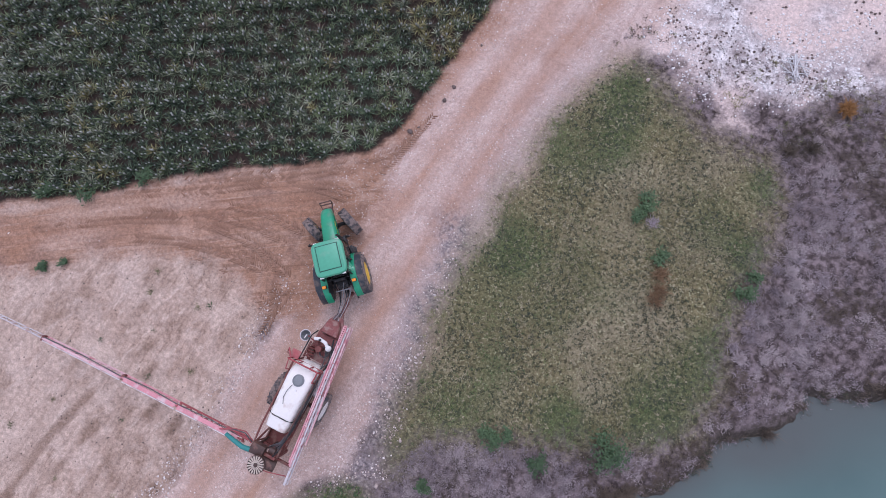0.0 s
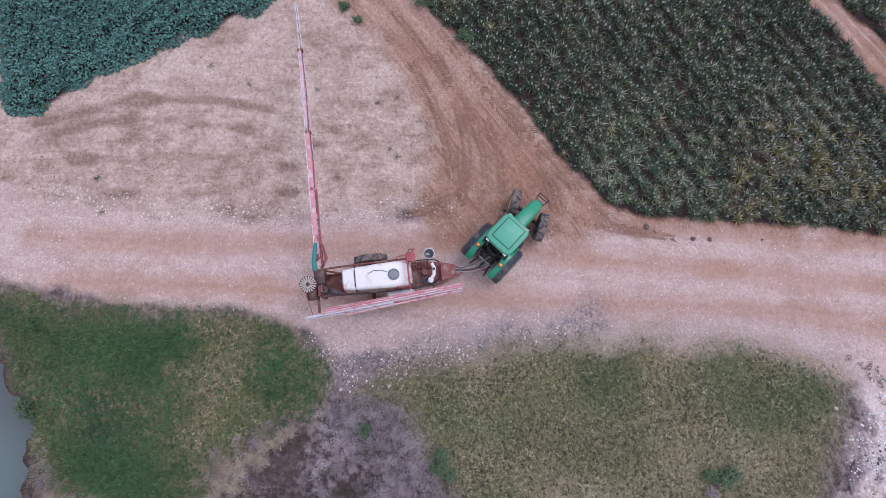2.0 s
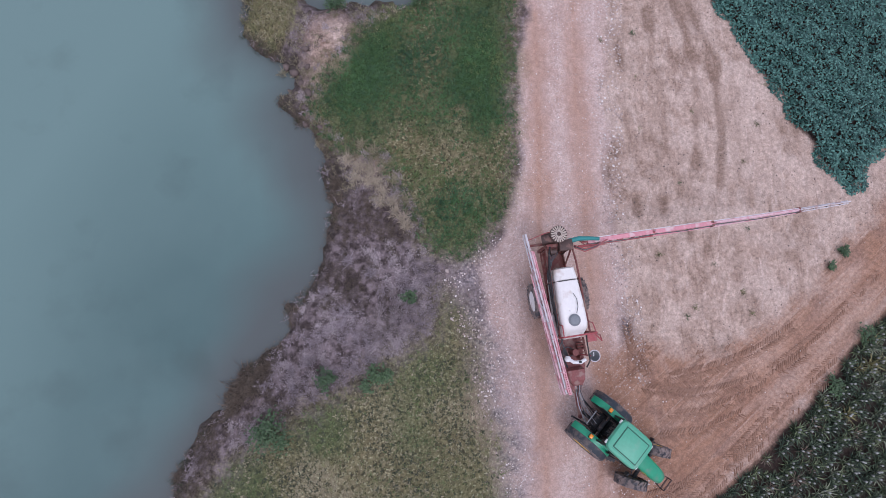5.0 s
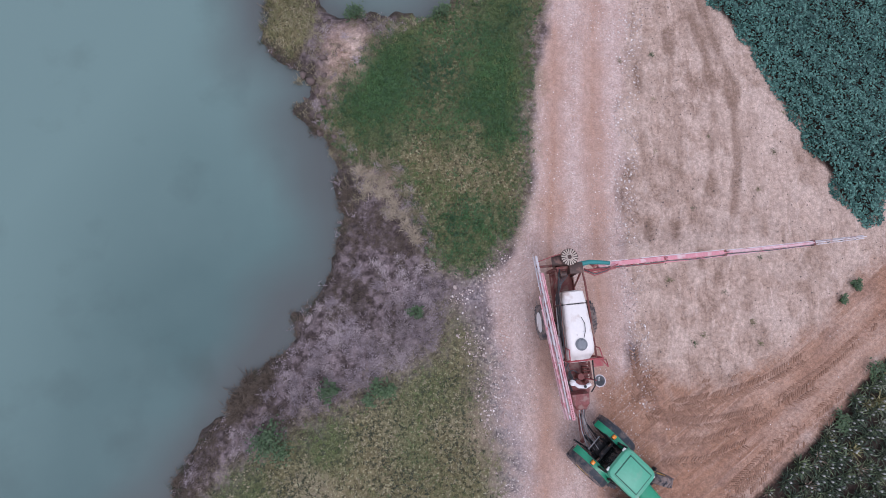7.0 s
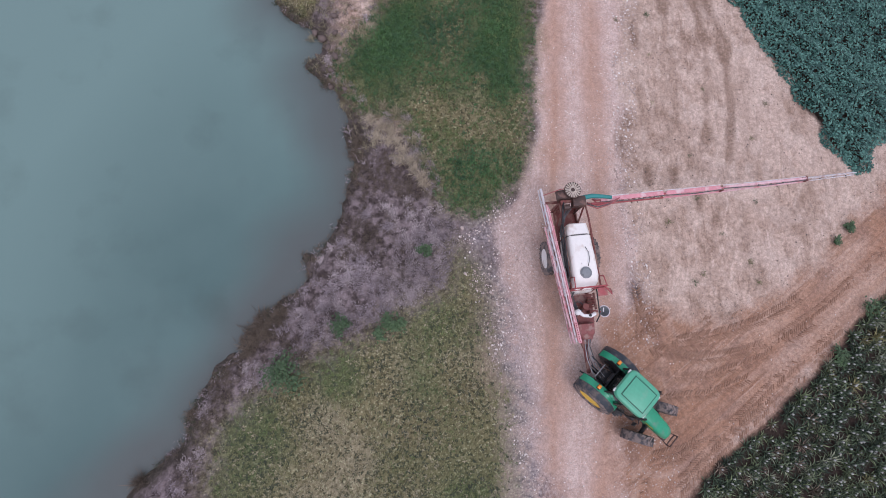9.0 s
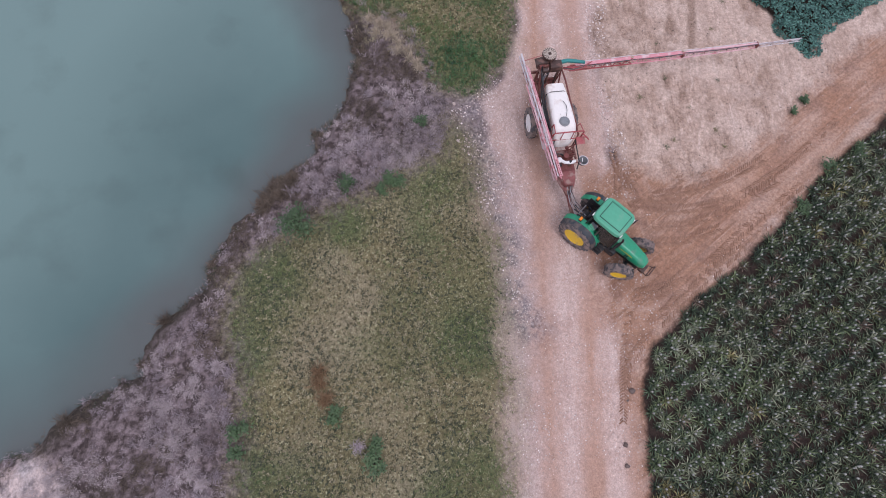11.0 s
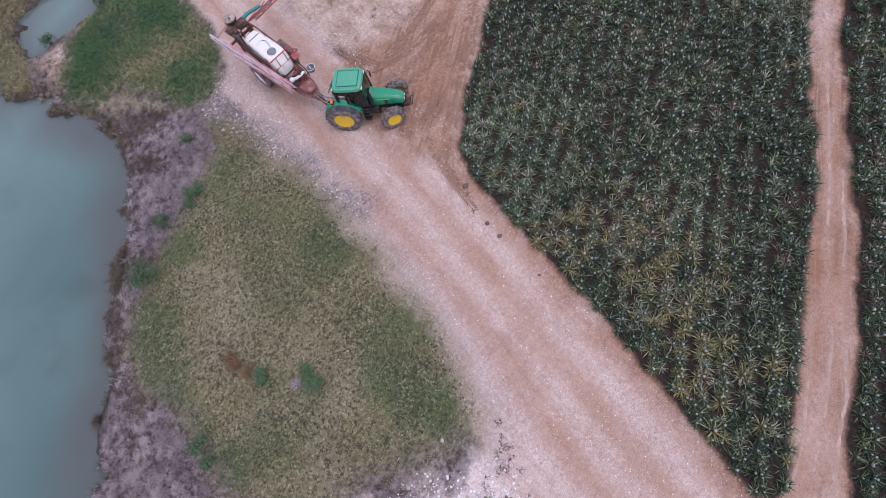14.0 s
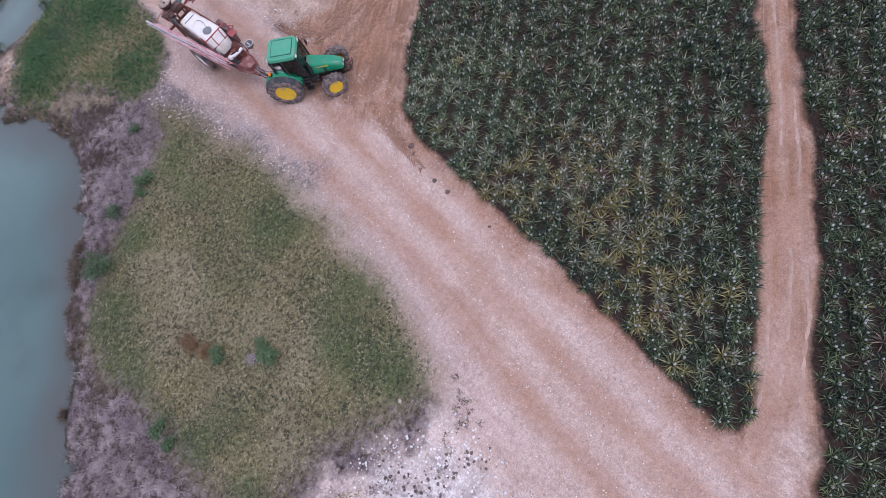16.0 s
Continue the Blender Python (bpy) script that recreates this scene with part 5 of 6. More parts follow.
mat_broad = leaf_material("blue_green_broad_leaf", (0.014, 0.05, 0.042), (0.115, 0.25, 0.20), 0.45, 1.5, 0.3)
mat_grass_dry = leaf_material("dry_grass_blade", (0.13, 0.112, 0.062), (0.43, 0.37, 0.235), 0.7)
mat_grass = leaf_material("grass_blade", (0.07, 0.076, 0.03), (0.30, 0.275, 0.12), 0.6)
mat_mid = leaf_material("mid_green_grass_blade", (0.042, 0.072, 0.022), (0.185, 0.225, 0.072), 0.6)
mat_lush = leaf_material("lush_grass_blade", (0.014, 0.049, 0.018), (0.086, 0.185, 0.05), 0.55)
mat_deep = leaf_material("deep_green_weed", (0.012, 0.042, 0.016), (0.065, 0.15, 0.045), 0.55)
mat_dead = leaf_material("dead_brush_stalk", (0.11, 0.083, 0.086), (0.50, 0.42, 0.445), 0.8)
mat_brownweed = leaf_material("brown_bank_weed", (0.05, 0.038, 0.027), (0.17, 0.125, 0.09), 0.75)
mat_bush = leaf_material("shrub_leaf", (0.022, 0.05, 0.017), (0.088, 0.15, 0.055), 0.55)
mat_umber = leaf_material("umber_dried_weed", (0.10, 0.06, 0.03), (0.30, 0.18, 0.09), 0.75)
mat_rust = leaf_material("rusty_dry_fern", (0.20, 0.10, 0.03), (0.42, 0.20, 0.06), 0.7)


def tri_mesh(name, co, tris, slots, which=None):
    """A mesh of triangles from arrays; which: the slot of each triangle."""
    me = bpy.data.meshes.new(name)
    me.vertices.add(len(co))
    me.vertices.foreach_set("co", np.asarray(co, np.float32).ravel())
    me.loops.add(3 * len(tris))
    me.loops.foreach_set("vertex_index", np.asarray(tris, np.int32).ravel())
    me.polygons.add(len(tris))
    me.polygons.foreach_set("loop_start", np.arange(0, 3 * len(tris), 3, dtype=np.int32))
    for m in slots:
        me.materials.append(m)
    if which is not None:
        me.polygons.foreach_set("material_index", np.asarray(which, np.int32))
    me.update(calc_edges=True)
    me.validate()
    return me


def blades(base, az, rise, sag, length, width):
    """Strap leaves: each goes out at the angle rise, then bends down by sag. Returns vertices and triangles."""
    out = np.stack([np.cos(az), np.sin(az)], 1)
    side = np.stack([-np.sin(az), np.cos(az), np.zeros(len(az))], 1)

    def step(p, a, d):
        return p + np.stack([out[:, 0] * np.cos(a) * d, out[:, 1] * np.cos(a) * d, np.sin(a) * d], 1)

    mid = step(base, rise, length * 0.5)
    tip = step(mid, rise - sag, length * 0.5)
    w = side * width[:, None] / 2
    co = np.stack([base - 0.7 * w, base + 0.7 * w, mid + w, mid - w, tip], 1).reshape(-1, 3)
    k = np.arange(len(az))[:, None] * 5
    tris = np.concatenate([k + [0, 1, 2], k + [0, 2, 3], k + [3, 2, 4]], 1).reshape(-1, 3)
    return co, tris


def inside(poly, x, y):
    return signed(poly, x, y) < 0


def scatter(poly, per_m2, seed, lim=(-30, 34, -46, 34)):
    """Random places over a plan figure."""
    r = np.random.RandomState(seed)
    px, py = [p[0] for p in poly], [p[1] for p in poly]
    x0, x1, y0, y1 = max(min(px), lim[0]), min(max(px), lim[1]), max(min(py), lim[2]), min(max(py), lim[3])
    n = int((x1 - x0) * (y1 - y0) * per_m2)
    x, y = r.uniform(x0, x1, n), r.uniform(y0, y1, n)
    keep = inside(poly, x, y)
    return x[keep], y[keep]


def rosette(rs, leaves=26, size=1.0):
    """One pineapple plant about the origin: leaf arrays."""
    f = np.arange(leaves) / leaves
    az = f * leaves * 2.39996 + rs.uniform(-0.2, 0.2, leaves)
    rise = np.radians(78 - 66 * f ** 0.8 + rs.uniform(-9, 9, leaves))
    length = size * (0.26 + 0.30 * np.sin(np.pi * (0.25 + 0.6 * f))) * rs.uniform(0.85, 1.15, leaves)
    sag = np.radians(rs.uniform(12, 40, leaves))
    base = np.stack([0.03 * np.cos(az), 0.03 * np.sin(az), 0.16 - 0.12 * f], 1)
    return blades(base, az, rise, sag, length, size * rs.uniform(0.032, 0.052, leaves))


def knob(at_z, r, h):
    """A small rough fruit on a stalk: eight sides."""
    ring = [(r * q * math.cos(0.7854 * k), r * q * math.sin(0.7854 * k), at_z + h * z) for q, z in ((0.7, 0.0), (1.0, 0.4), (0.6, 0.9)) for k in range(8)]
    co = np.array([(0, 0, at_z - 0.3)] + ring + [(0, 0, at_z + h * 1.05)])
    tris = [(0, 1 + (k + 1) % 8, 1 + k) for k in range(8)]
    for b in (1, 9):
        for k in range(8):
            tris += [(b + k, b + (k + 1) % 8, b + 8 + (k + 1) % 8), (b + k, b + 8 + (k + 1) % 8, b + 8 + k)]
    tris += [(17 + k, 17 + (k + 1) % 8, 25) for k in range(8)]
    return co, np.array(tris)


def crop_places(poly, angle, row, gap, seed):
    """Plants in rows at that angle, a little uneven."""
    r = np.random.RandomState(seed)
    a = radians(angle)
    u, v = np.meshgrid(np.arange(-70, 70, gap), np.arange(-70, 70, row))
    v = v + 0.16 * (np.arange(v.shape[0])[:, None] % 2)
    u, v = u.ravel() + r.normal(0, gap * 0.33, u.size), v.ravel() + r.normal(0, 0.12, u.size)
    x, y = u * math.cos(a) - v * math.sin(a) + 15, u * math.sin(a) + v * math.cos(a) - 15
    keep = (x < 33) & (y > -42) & (y < 12) & (r.uniform(0, 1, x.size) > 0.04)
    x, y = x[keep], y[keep]
    keep = signed(poly, x, y) < -0.10 + 0.10 * waves(x, y, 2.0, 44)
    return x[keep], y[keep]


rs = np.random.RandomState(7)
PLANTS = [rosette(rs, 22, s) for s in (0.85, 0.95, 1.0, 1.05, 1.12, 1.2)]
FRUIT = knob(0.43, 0.062, 0.12)
ax, ay = crop_places(PINE, 24.5, 0.42, 0.25, 51)
bx, by = crop_places(PINE_FAR, 24.5, 0.42, 0.27, 52)
px, py = np.concatenate([ax, bx]), np.concatenate([ay, by])
pz = height(px, py)
order = np.argsort((px - 6.5) ** 2 + (py + 9.5) ** 2)
near, far = order[:260], order[260:]
depth = np.clip((-np.minimum(signed(PINE, px, py), signed(PINE_FAR, px, py)) - 2.0) / 7, 0, 1)
lot = rs.uniform(0, 1, len(px)) - 0.12 * waves(px, py, 0.5, 62)
age = 0.45 * waves(px, py, 0.30, 61) + 1.1 * spots(YELLOW_AT, px, py) + rs.normal(0, 0.7, len(px))
tone = np.where(age > 1.6, 1, np.where(age > 1.2, 3, np.where(age < -1.75 + 0.45 * (1 - depth), 2, np.where(lot < 0.05 + 0.18 * depth, 3, np.where(lot > 0.48 + 0.25 * depth, 4, 0)))))
sere = spots(YELLOW_AT, px, py) * rs.uniform(0, 1, len(px))
tone = np.where(sere > 0.84, 2, np.where(sere > 0.64, 1, np.where(sere > 0.5, 3, tone)))
pick, turn = rs.randint(0, 6, len(px)), rs.uniform(0, 6.283, len(px))
size = rs.uniform(0.50, 0.86, len(px)) * np.where(tone == 1, 1.12, 1.0)
bears = rs.uniform(0, 1, len(px)) < 0.93

PINE_MATS = [mat_pine, mat_pine_old, mat_pine_red, mat_pine_light, mat_pine_dark]
leaf_me = [[tri_mesh("pineapple_plant", *p, [m]) for m in PINE_MATS] for p in PLANTS]
fruit_me = tri_mesh("fruit", *FRUIT, [mat_fruit])
for i in near:
    ob = tagged(new("pineapple_plant", leaf_me[pick[i]][tone[i]]), ("dark green pineapple plant with stiff strap leaves", "yellowed pineapple plant standing in the row", "reddish withered pineapple plant in the row",
                "light green pineapple plant with stiff strap leaves", "dark green pineapple plant with stiff strap leaves")[tone[i]],
                "pineapple plant", "pineapple rows")
    ob.matrix_basis = pose(px[i], py[i], pz[i] - 0.02, 0, 0, math.degrees(turn[i])) @ Matrix.Scale(size[i], 4)
    if bears[i]:
        fr = new("fruit", fruit_me)
        fr.parent = ob
        tagged(fr, "pale unripe fruit")


def crowd(name, places, shapes, label, category, slots, which):
    """Many alike plants as one mesh: places are rows of x, y, z, turn, size, shape."""
    co, tr, mt, n = [], [], [], 0
    for k, (c, t) in enumerate(shapes):
        p = places[places[:, 5] == k]
        if not len(p):
            continue
        s, q = np.sin(p[:, 3])[:, None], np.cos(p[:, 3])[:, None]
        x, y = c[None, :, 0] * p[:, 4:5], c[None, :, 1] * p[:, 4:5]
        v = np.stack([x * q - y * s + p[:, 0:1], x * s + y * q + p[:, 1:2], c[None, :, 2] * p[:, 4:5] + p[:, 2:3]], 2)
        tr.append((t[None] + (np.arange(len(p)) * len(c))[:, None, None] + n).reshape(-1, 3))
        co.append(v.reshape(-1, 3))
        mt.append(np.repeat(which[places[:, 5] == k], len(t)))
        n += v.shape[0] * v.shape[1]
    ob = new(name, tri_mesh(name, np.concatenate(co), np.concatenate(tr), slots, np.concatenate(mt)))
    return tagged(ob, label, category, kind="stuff")


rows = np.stack([px, py, pz - 0.02, turn, size, pick], 1)[far]
crowd("pineapple_crop", rows, PLANTS, "rows of dark green pineapple plants with yellowed patches", "pineapple crop", PINE_MATS, tone[far])
fr = rows[bears[far]].copy()
fr[:, 5] = 0
crowd("pineapple_fruits", fr, [FRUIT], "pale unripe pineapple fruits above the leaves", "pineapple fruit", [mat_fruit], np.zeros(len(fr), int))

# broad-leaved crop: a closed, bumpy cover of leaves
lx, ly = scatter(LEAFY, 250, 71)
keep = signed(LEAFY, lx, ly) < -0.02 + 0.22 * waves(lx, ly, 1.8, 72)
lx, ly = lx[keep], ly[keep]
edge_in = np.clip(-signed(LEAFY, lx, ly) / 0.7, 0.15, 1)
r = np.random.RandomState(73)
lz = height(lx, ly) + edge_in * (0.30 + 0.12 * waves(lx, ly, 3.2, 74) + r.uniform(-0.10, 0.06, len(lx)))
base = np.stack([lx, ly, lz], 1)
co, tr = blades(base, r.uniform(0, 6.283, len(lx)), r.uniform(-0.1, 0.75, len(lx)), r.uniform(0.4, 1.2, len(lx)), r.uniform(0.10, 0.20, len(lx)), r.uniform(0.055, 0.105, len(lx)))
tagged(new("broadleaf_crop", tri_mesh("broadleaf_crop", co, tr, [mat_broad])), "dense low crop with blue green broad leaves", "leafy crop", kind="stuff")


# ---- grass and bank plants ----
def tufts(name, x, y, count, length, width, rise, mats, mix, label, category, seed, spread=0.06):
    """Grass in tufts as one mesh; mix: for each tuft the slot of its blades."""
    r = np.random.RandomState(seed)
    n = len(x)
    z = height(x, y)
    k = n * count
    rep = np.repeat(np.arange(n), count)
    tall = r.uniform(0.6, 1.3, n)[rep]
    base = np.stack([x[rep] + r.normal(0, spread, k), y[rep] + r.normal(0, spread, k), z[rep] - 0.01], 1)
    co, tr = blades(base, r.uniform(0, 6.283, k), np.radians(r.uniform(rise[0], rise[1], k)), np.radians(r.uniform(10, 70, k)), tall * r.uniform(length[0], length[1], k), r.uniform(width[0], width[1], k))
    me = tri_mesh(name, co, tr, mats, np.repeat(np.repeat(mix, count), 3))
    return tagged(new(name, me), label, category, kind="stuff")


mat_straw_grass = leaf_material("bleached_straw_blade", (0.24, 0.19, 0.135), (0.56, 0.47, 0.35), 0.8)
mat_plume = leaf_material("pale_plume_grass", (0.30, 0.245, 0.245), (0.57, 0.485, 0.485), 0.85)
mat_weed = leaf_material("dark_flat_weed", (0.012, 0.017, 0.007), (0.055, 0.065, 0.025), 0.6)
r = np.random.RandomState(81)
x, y = scatter(VERGE, 34, 82)
d = signed(VERGE, x, y) + 0.35 * waves(x, y, 1.3, 11) + 0.6 * r.normal(0, 1, len(x))
keep = (d < -0.1) & (waves(x, y, 1.1, 83) + r.normal(0, 0.5, len(x)) > -0.9)
x, y = x[keep], y[keep]
greener = 1.1 * spots(LUSH_AT, x, y) - 1.0 * spots(STRAW_AT, x, y) + 0.35 * waves(x, y, 0.9, 22) + 0.4 * waves(x, y, 0.35, 124) + r.normal(0, 0.45, len(x)) + 0.35
tufts("verge_grass", x, y, 7, (0.06, 0.16), (0.012, 0.026), (15, 80), [mat_grass_dry, mat_grass, mat_mid], np.where(greener > 1.0, 2, np.where(greener > 0.0, 1, 0)),
      "short rough grass, green mixed with straw", "grass", 84, 0.04)
x, y = scatter(VERGE, 60, 101)
keep = (signed(VERGE, x, y) + 0.35 * r.normal(0, 1, len(x)) < -0.75) & (waves(x, y, 0.8, 102) + r.normal(0, 0.7, len(x)) > -0.2)
x, y = x[keep], y[keep]
tufts("verge_weeds", x, y, 7, (0.05, 0.12), (0.022, 0.045), (5, 55), [mat_weed, mat_grass_dry], (r.uniform(0, 1, len(x)) < 0.3).astype(int), "small dark weeds among the grass", "weeds", 103, 0.022)
x, y = scatter(MOUND, 46, 85)
d = signed(MOUND, x, y) + 0.3 * waves(x, y, 1.3, 11) + 0.35 * r.normal(0, 1, len(x))
keep = d < 0.05
x, y, d = x[keep], y[keep], d[keep]
bare = 1.3 * spots(BARE_AT, x, y) - 1.0 * spots(THICK_AT, x, y) + 0.5 * waves(x, y, 0.6, 87) + 0.55 * np.clip(1 + d / 1.1, 0, 1) + r.normal(0, 0.35, len(x))
keep = r.uniform(0, 1, len(x)) > 0.55 * np.clip(bare - 0.5, 0, 1)
x, y, bare = x[keep], y[keep], bare[keep]
tufts("mound_grass", x, y, 8, (0.09, 0.23), (0.014, 0.030), (25, 85), [mat_lush, mat_mid, mat_grass, mat_grass_dry], np.where(bare > 2.0, 3, np.where(bare > 1.25, 2, np.where(bare > 0.3, 1, 0))),
      "tall lush green grass on the bank mound", "grass", 86, 0.045)
x, y = scatter(MOUND, 30, 121)
thick = spots(THICK_AT, x, y) + 0.5 * waves(x, y, 1.2, 122) + r.normal(0, 0.3, len(x))
keep = (thick > 0.75) & (signed(MOUND, x, y) < -0.4)
tufts("mound_weeds", x[keep], y[keep], 9, (0.10, 0.22), (0.022, 0.045), (10, 75), [mat_deep, mat_lush], (r.uniform(0, 1, int(keep.sum())) < 0.35).astype(int), "dark lush weeds among the mound grass", "weeds", 123, 0.05)
x, y = scatter(ISLE, 40, 88)
tufts("islet_grass", x, y, 8, (0.15, 0.35), (0.014, 0.03), (30, 85), [mat_grass, mat_grass_dry], (r.uniform(0, 1, len(x)) < 0.3).astype(int), "yellow green grass on a spit", "grass", 89)


# dark weeds that hang over the water's edge
edge_x, edge_y = [], []
rr = np.random.RandomState(109)
for (ax_, ay_), (bx_, by_) in zip(LAKE[1:21], LAKE[2:22]):
    n_ = int(math.hypot(bx_ - ax_, by_ - ay_) * 30)
    f_ = rr.uniform(0, 1, n_)
    edge_x.append(ax_ + (bx_ - ax_) * f_ + rr.normal(0, 0.22, n_))
    edge_y.append(ay_ + (by_ - ay_) * f_ + rr.normal(0, 0.22, n_))
x, y = np.concatenate(edge_x), np.concatenate(edge_y)
keep = (waves(x, y, 1.0, 110) + 0.5 * waves(x, y, 3.0, 111) + rr.normal(0, 0.3, len(x)) > -0.1) & (height(x, y) > -1.05)
x, y = x[keep], y[keep]
tufts("shore_weeds", x, y, 14, (0.10, 0.30), (0.012, 0.026), (10, 80), [mat_brownweed, mat_weed, mat_dead], rr.choice([0, 1, 2], len(x), p=[0.6, 0.22, 0.18]), "dark tangled weeds along the water's edge", "weeds", 112, 0.09)

# dead brush on the lake bank
STRIP = [(-0.96, 6.19), (-1.66, 8.81), (-2.43, 11.72), (-4.40, 12.63), (-5.46, 14.57), (-3.34, 17.15), (-0.37, 19.24), (-4.20, 20.17), (-7.05, 17.89), (-6.29, 16.72), (-7.19, 15.31), (-5.92, 13.78), (-5.32, 10.03),
         (-6.77, 7.07), (-8.33, 5.02), (-9.80, 3.57), (-11.63, 1.83), (-13.01, 0.53), (-13.60, -1.07), (-12.43, -1.04), (-10.93, 0.20), (-8.36, 1.24), (-6.46, 1.92), (-4.63, 2.73), (-2.09, 3.58)]
x1, y1 = scatter(STRIP, 34, 91)
x2, y2 = scatter(BRUSH, 28, 92)
x, y = np.concatenate([x1, x2]), np.concatenate([y1, y2])
gap = signed(LAKE, x, y)
keep = (gap > 0.05) & (spots(PALE_AT, x, y) < 0.45) & (waves(x, y, 0.9, 93) + 0.8 * waves(x, y, 2.6, 108) + r.normal(0, 0.3, len(x)) > -0.55)
x, y, gap = x[keep], y[keep], gap[keep]
wet = gap + 0.5 * waves(x, y, 1.0, 94) + r.normal(0, 0.25, len(x))
kind = np.where(wet < 0.75, 1, np.where(waves(x, y, 0.9, 95) + r.normal(0, 0.35, len(x)) > 0.25, 1, 0))
kind = np.where((y < -14.2) & (r.uniform(0, 1, len(x)) < 0.55), 1, kind)
kind = np.where((spots([(-12.67, -3.31, 1.2), (-12.71, -1.47, 1.0), (-11.69, -0.13, 0.8)], x, y) > 0.4) & (r.uniform(-0.27, 1.37, len(x)) < 0.8), 1, kind)
kind = np.where((y > 10.5) & (r.uniform(0, 1, len(x)) < 0.6), 2, kind)
tufts("bank_brush", x, y, 17, (0.07, 0.20), (0.011, 0.020), (25, 88), [mat_dead, mat_brownweed, mat_grass_dry], kind, "dead grey purple brush on the lake bank", "brush", 96, 0.075)
x1, y1 = scatter(STRIP, 3.6, 104)
x2, y2 = scatter(BRUSH, 2.2, 105)
x, y = np.concatenate([x1, x2]), np.concatenate([y1, y2])
keep = (signed(LAKE, x, y) > 0.5) & (waves(x, y, 1.1, 106) + r.normal(0, 0.3, len(x)) > 0.15)
x, y = x[keep], y[keep]
tufts("pale_plumes", x, y, 150, (0.07, 0.18), (0.010, 0.018), (20, 88), [mat_plume, mat_grass_dry], ((y > 9.5) & (r.uniform(0, 1, len(x)) < 0.6)).astype(int), "pale plume grass clumps in dead brush", "brush", 107, 0.13)
x, y = scatter([(-2.94, -16.63), (-3.98, -18.93), (-5.93, -16.75), (-8.54, -14.21), (-11.62, -14.44), (-15.83, -15.78), (-27.46, -19.52), (-27.58, -22.02), (-15.36, -19.47), (-8.56, -18.62), (-5.43, -18.37)], 20, 97)
keep = waves(x, y, 1.4, 98) + r.normal(-0.26, 0.79, len(x)) + 1.0 * spots([(-4.00, -17.61, 1.2), (-12.29, -16.09, 1.5), (-15.42, -17.46, 2.0), (-10.07, -16.37, 0.9)], x, y) > 0.55
x, y = x[keep], y[keep]
tufts("chalk_weeds", x, y, 12, (0.06, 0.18), (0.014, 0.03), (20, 80), [mat_dead, mat_brownweed, mat_grass], r.randint(0, 3, len(x)), "sparse dry weeds on chalky gravel", "weeds", 99)


def clump(name, at, blades_n, length, width, mat, label, category, seed, group="", rise=(15, 85)):
    """One tussock, a thing of its own."""
    r = np.random.RandomState(seed)
    z = max(float(height(at[0], at[1])), -0.98)
    base = np.stack([r.normal(0, 0.05 + length * 0.12, blades_n), r.normal(0, 0.05 + length * 0.12, blades_n), np.full(blades_n, -0.01)], 1)
    co, tr = blades(base, r.uniform(0, 6.283, blades_n), np.radians(r.uniform(*rise, blades_n)), np.radians(r.uniform(10, 60, blades_n)), length * r.uniform(0.55, 1.1, blades_n), width * r.uniform(0.7, 1.3, blades_n))
    ob = tagged(new(name, tri_mesh(name, co, tr, [mat])), label, category, group)
    ob.location = (at[0], at[1], z)
    return ob


for i, p in enumerate(((-13.49, -8.23), (-13.27, -9.18), (-12.56, -5.25), (-12.83, -6.99), (-13.13, -6.11), (-13.98, -9.89), (-8.13, 2.36), (-7.41, 3.32), (-5.54, 5.14), (-6.31, 6.09), (-5.06, 7.35), (-9.43, 2.73), (-4.20, 6.58))):
    clump("dry_tussock", p, 70, 0.42, 0.02, mat_dead, "pale dead grass tussock on the bank", "tussock", 200 + i, "bank tussocks")
for i, p in enumerate(((-2.46, 10.56), (-3.08, 12.02), (-2.11, 9.63), (-3.66, 12.44), (-6.75, 16.82))):
    clump("straw_tussock", p, 80, 0.45, 0.02, mat_grass_dry, "bleached straw grass tussock", "tussock", 230 + i, "straw tussocks")
for i, p in enumerate(((-13.0, -4.93), (-13.33, -6.86), (-14.07, -8.17), (-14.25, -8.89), (-13.64, -10.04), (-14.81, -7.63), (-13.83, -9.36), (-15.17, -6.19))):
    clump("plume_tussock", p, 220, 0.36, 0.02, mat_plume, "pale lilac plume grass tussock on the bank", "tussock", 270 + i, "plume tussocks", (5, 88))
for i, p in enumerate(((-4.38, 11.87), (-3.91, 11.5), (-3.44, 11.18), (-3.25, 10.68), (-3.06, 10.18), (-2.75, 9.63), (-2.64, 9.1), (-2.36, 8.7), (-3.62, 10.72), (-3.23, 9.76), (-4.09, 11.04), (-2.28, 8.36))):
    clump("straw_tussock", p, 130, 0.42, 0.022, mat_straw_grass, "bleached straw grass tussock", "tussock", 282 + i, "straw tussocks", (5, 85))
clump("grey_tussock", (-7.67, -9.10), 90, 0.40, 0.018, mat_dead, "grey dead tussock in the grass", "tussock", 240)
clump("rusty_fern", (-13.93, -17.49), 420, 0.5, 0.026, mat_rust, "rusty orange dried fern clump", "fern", 241)
for i, p in enumerate(((-8.76, -7.01), (-8.91, -6.37), (-8.87, -5.87))):
    clump("dried_weed", p, 150, 0.5, 0.022, mat_umber, "umber dried weed clump in the grass", "weed", 242 + i, "dried weeds")
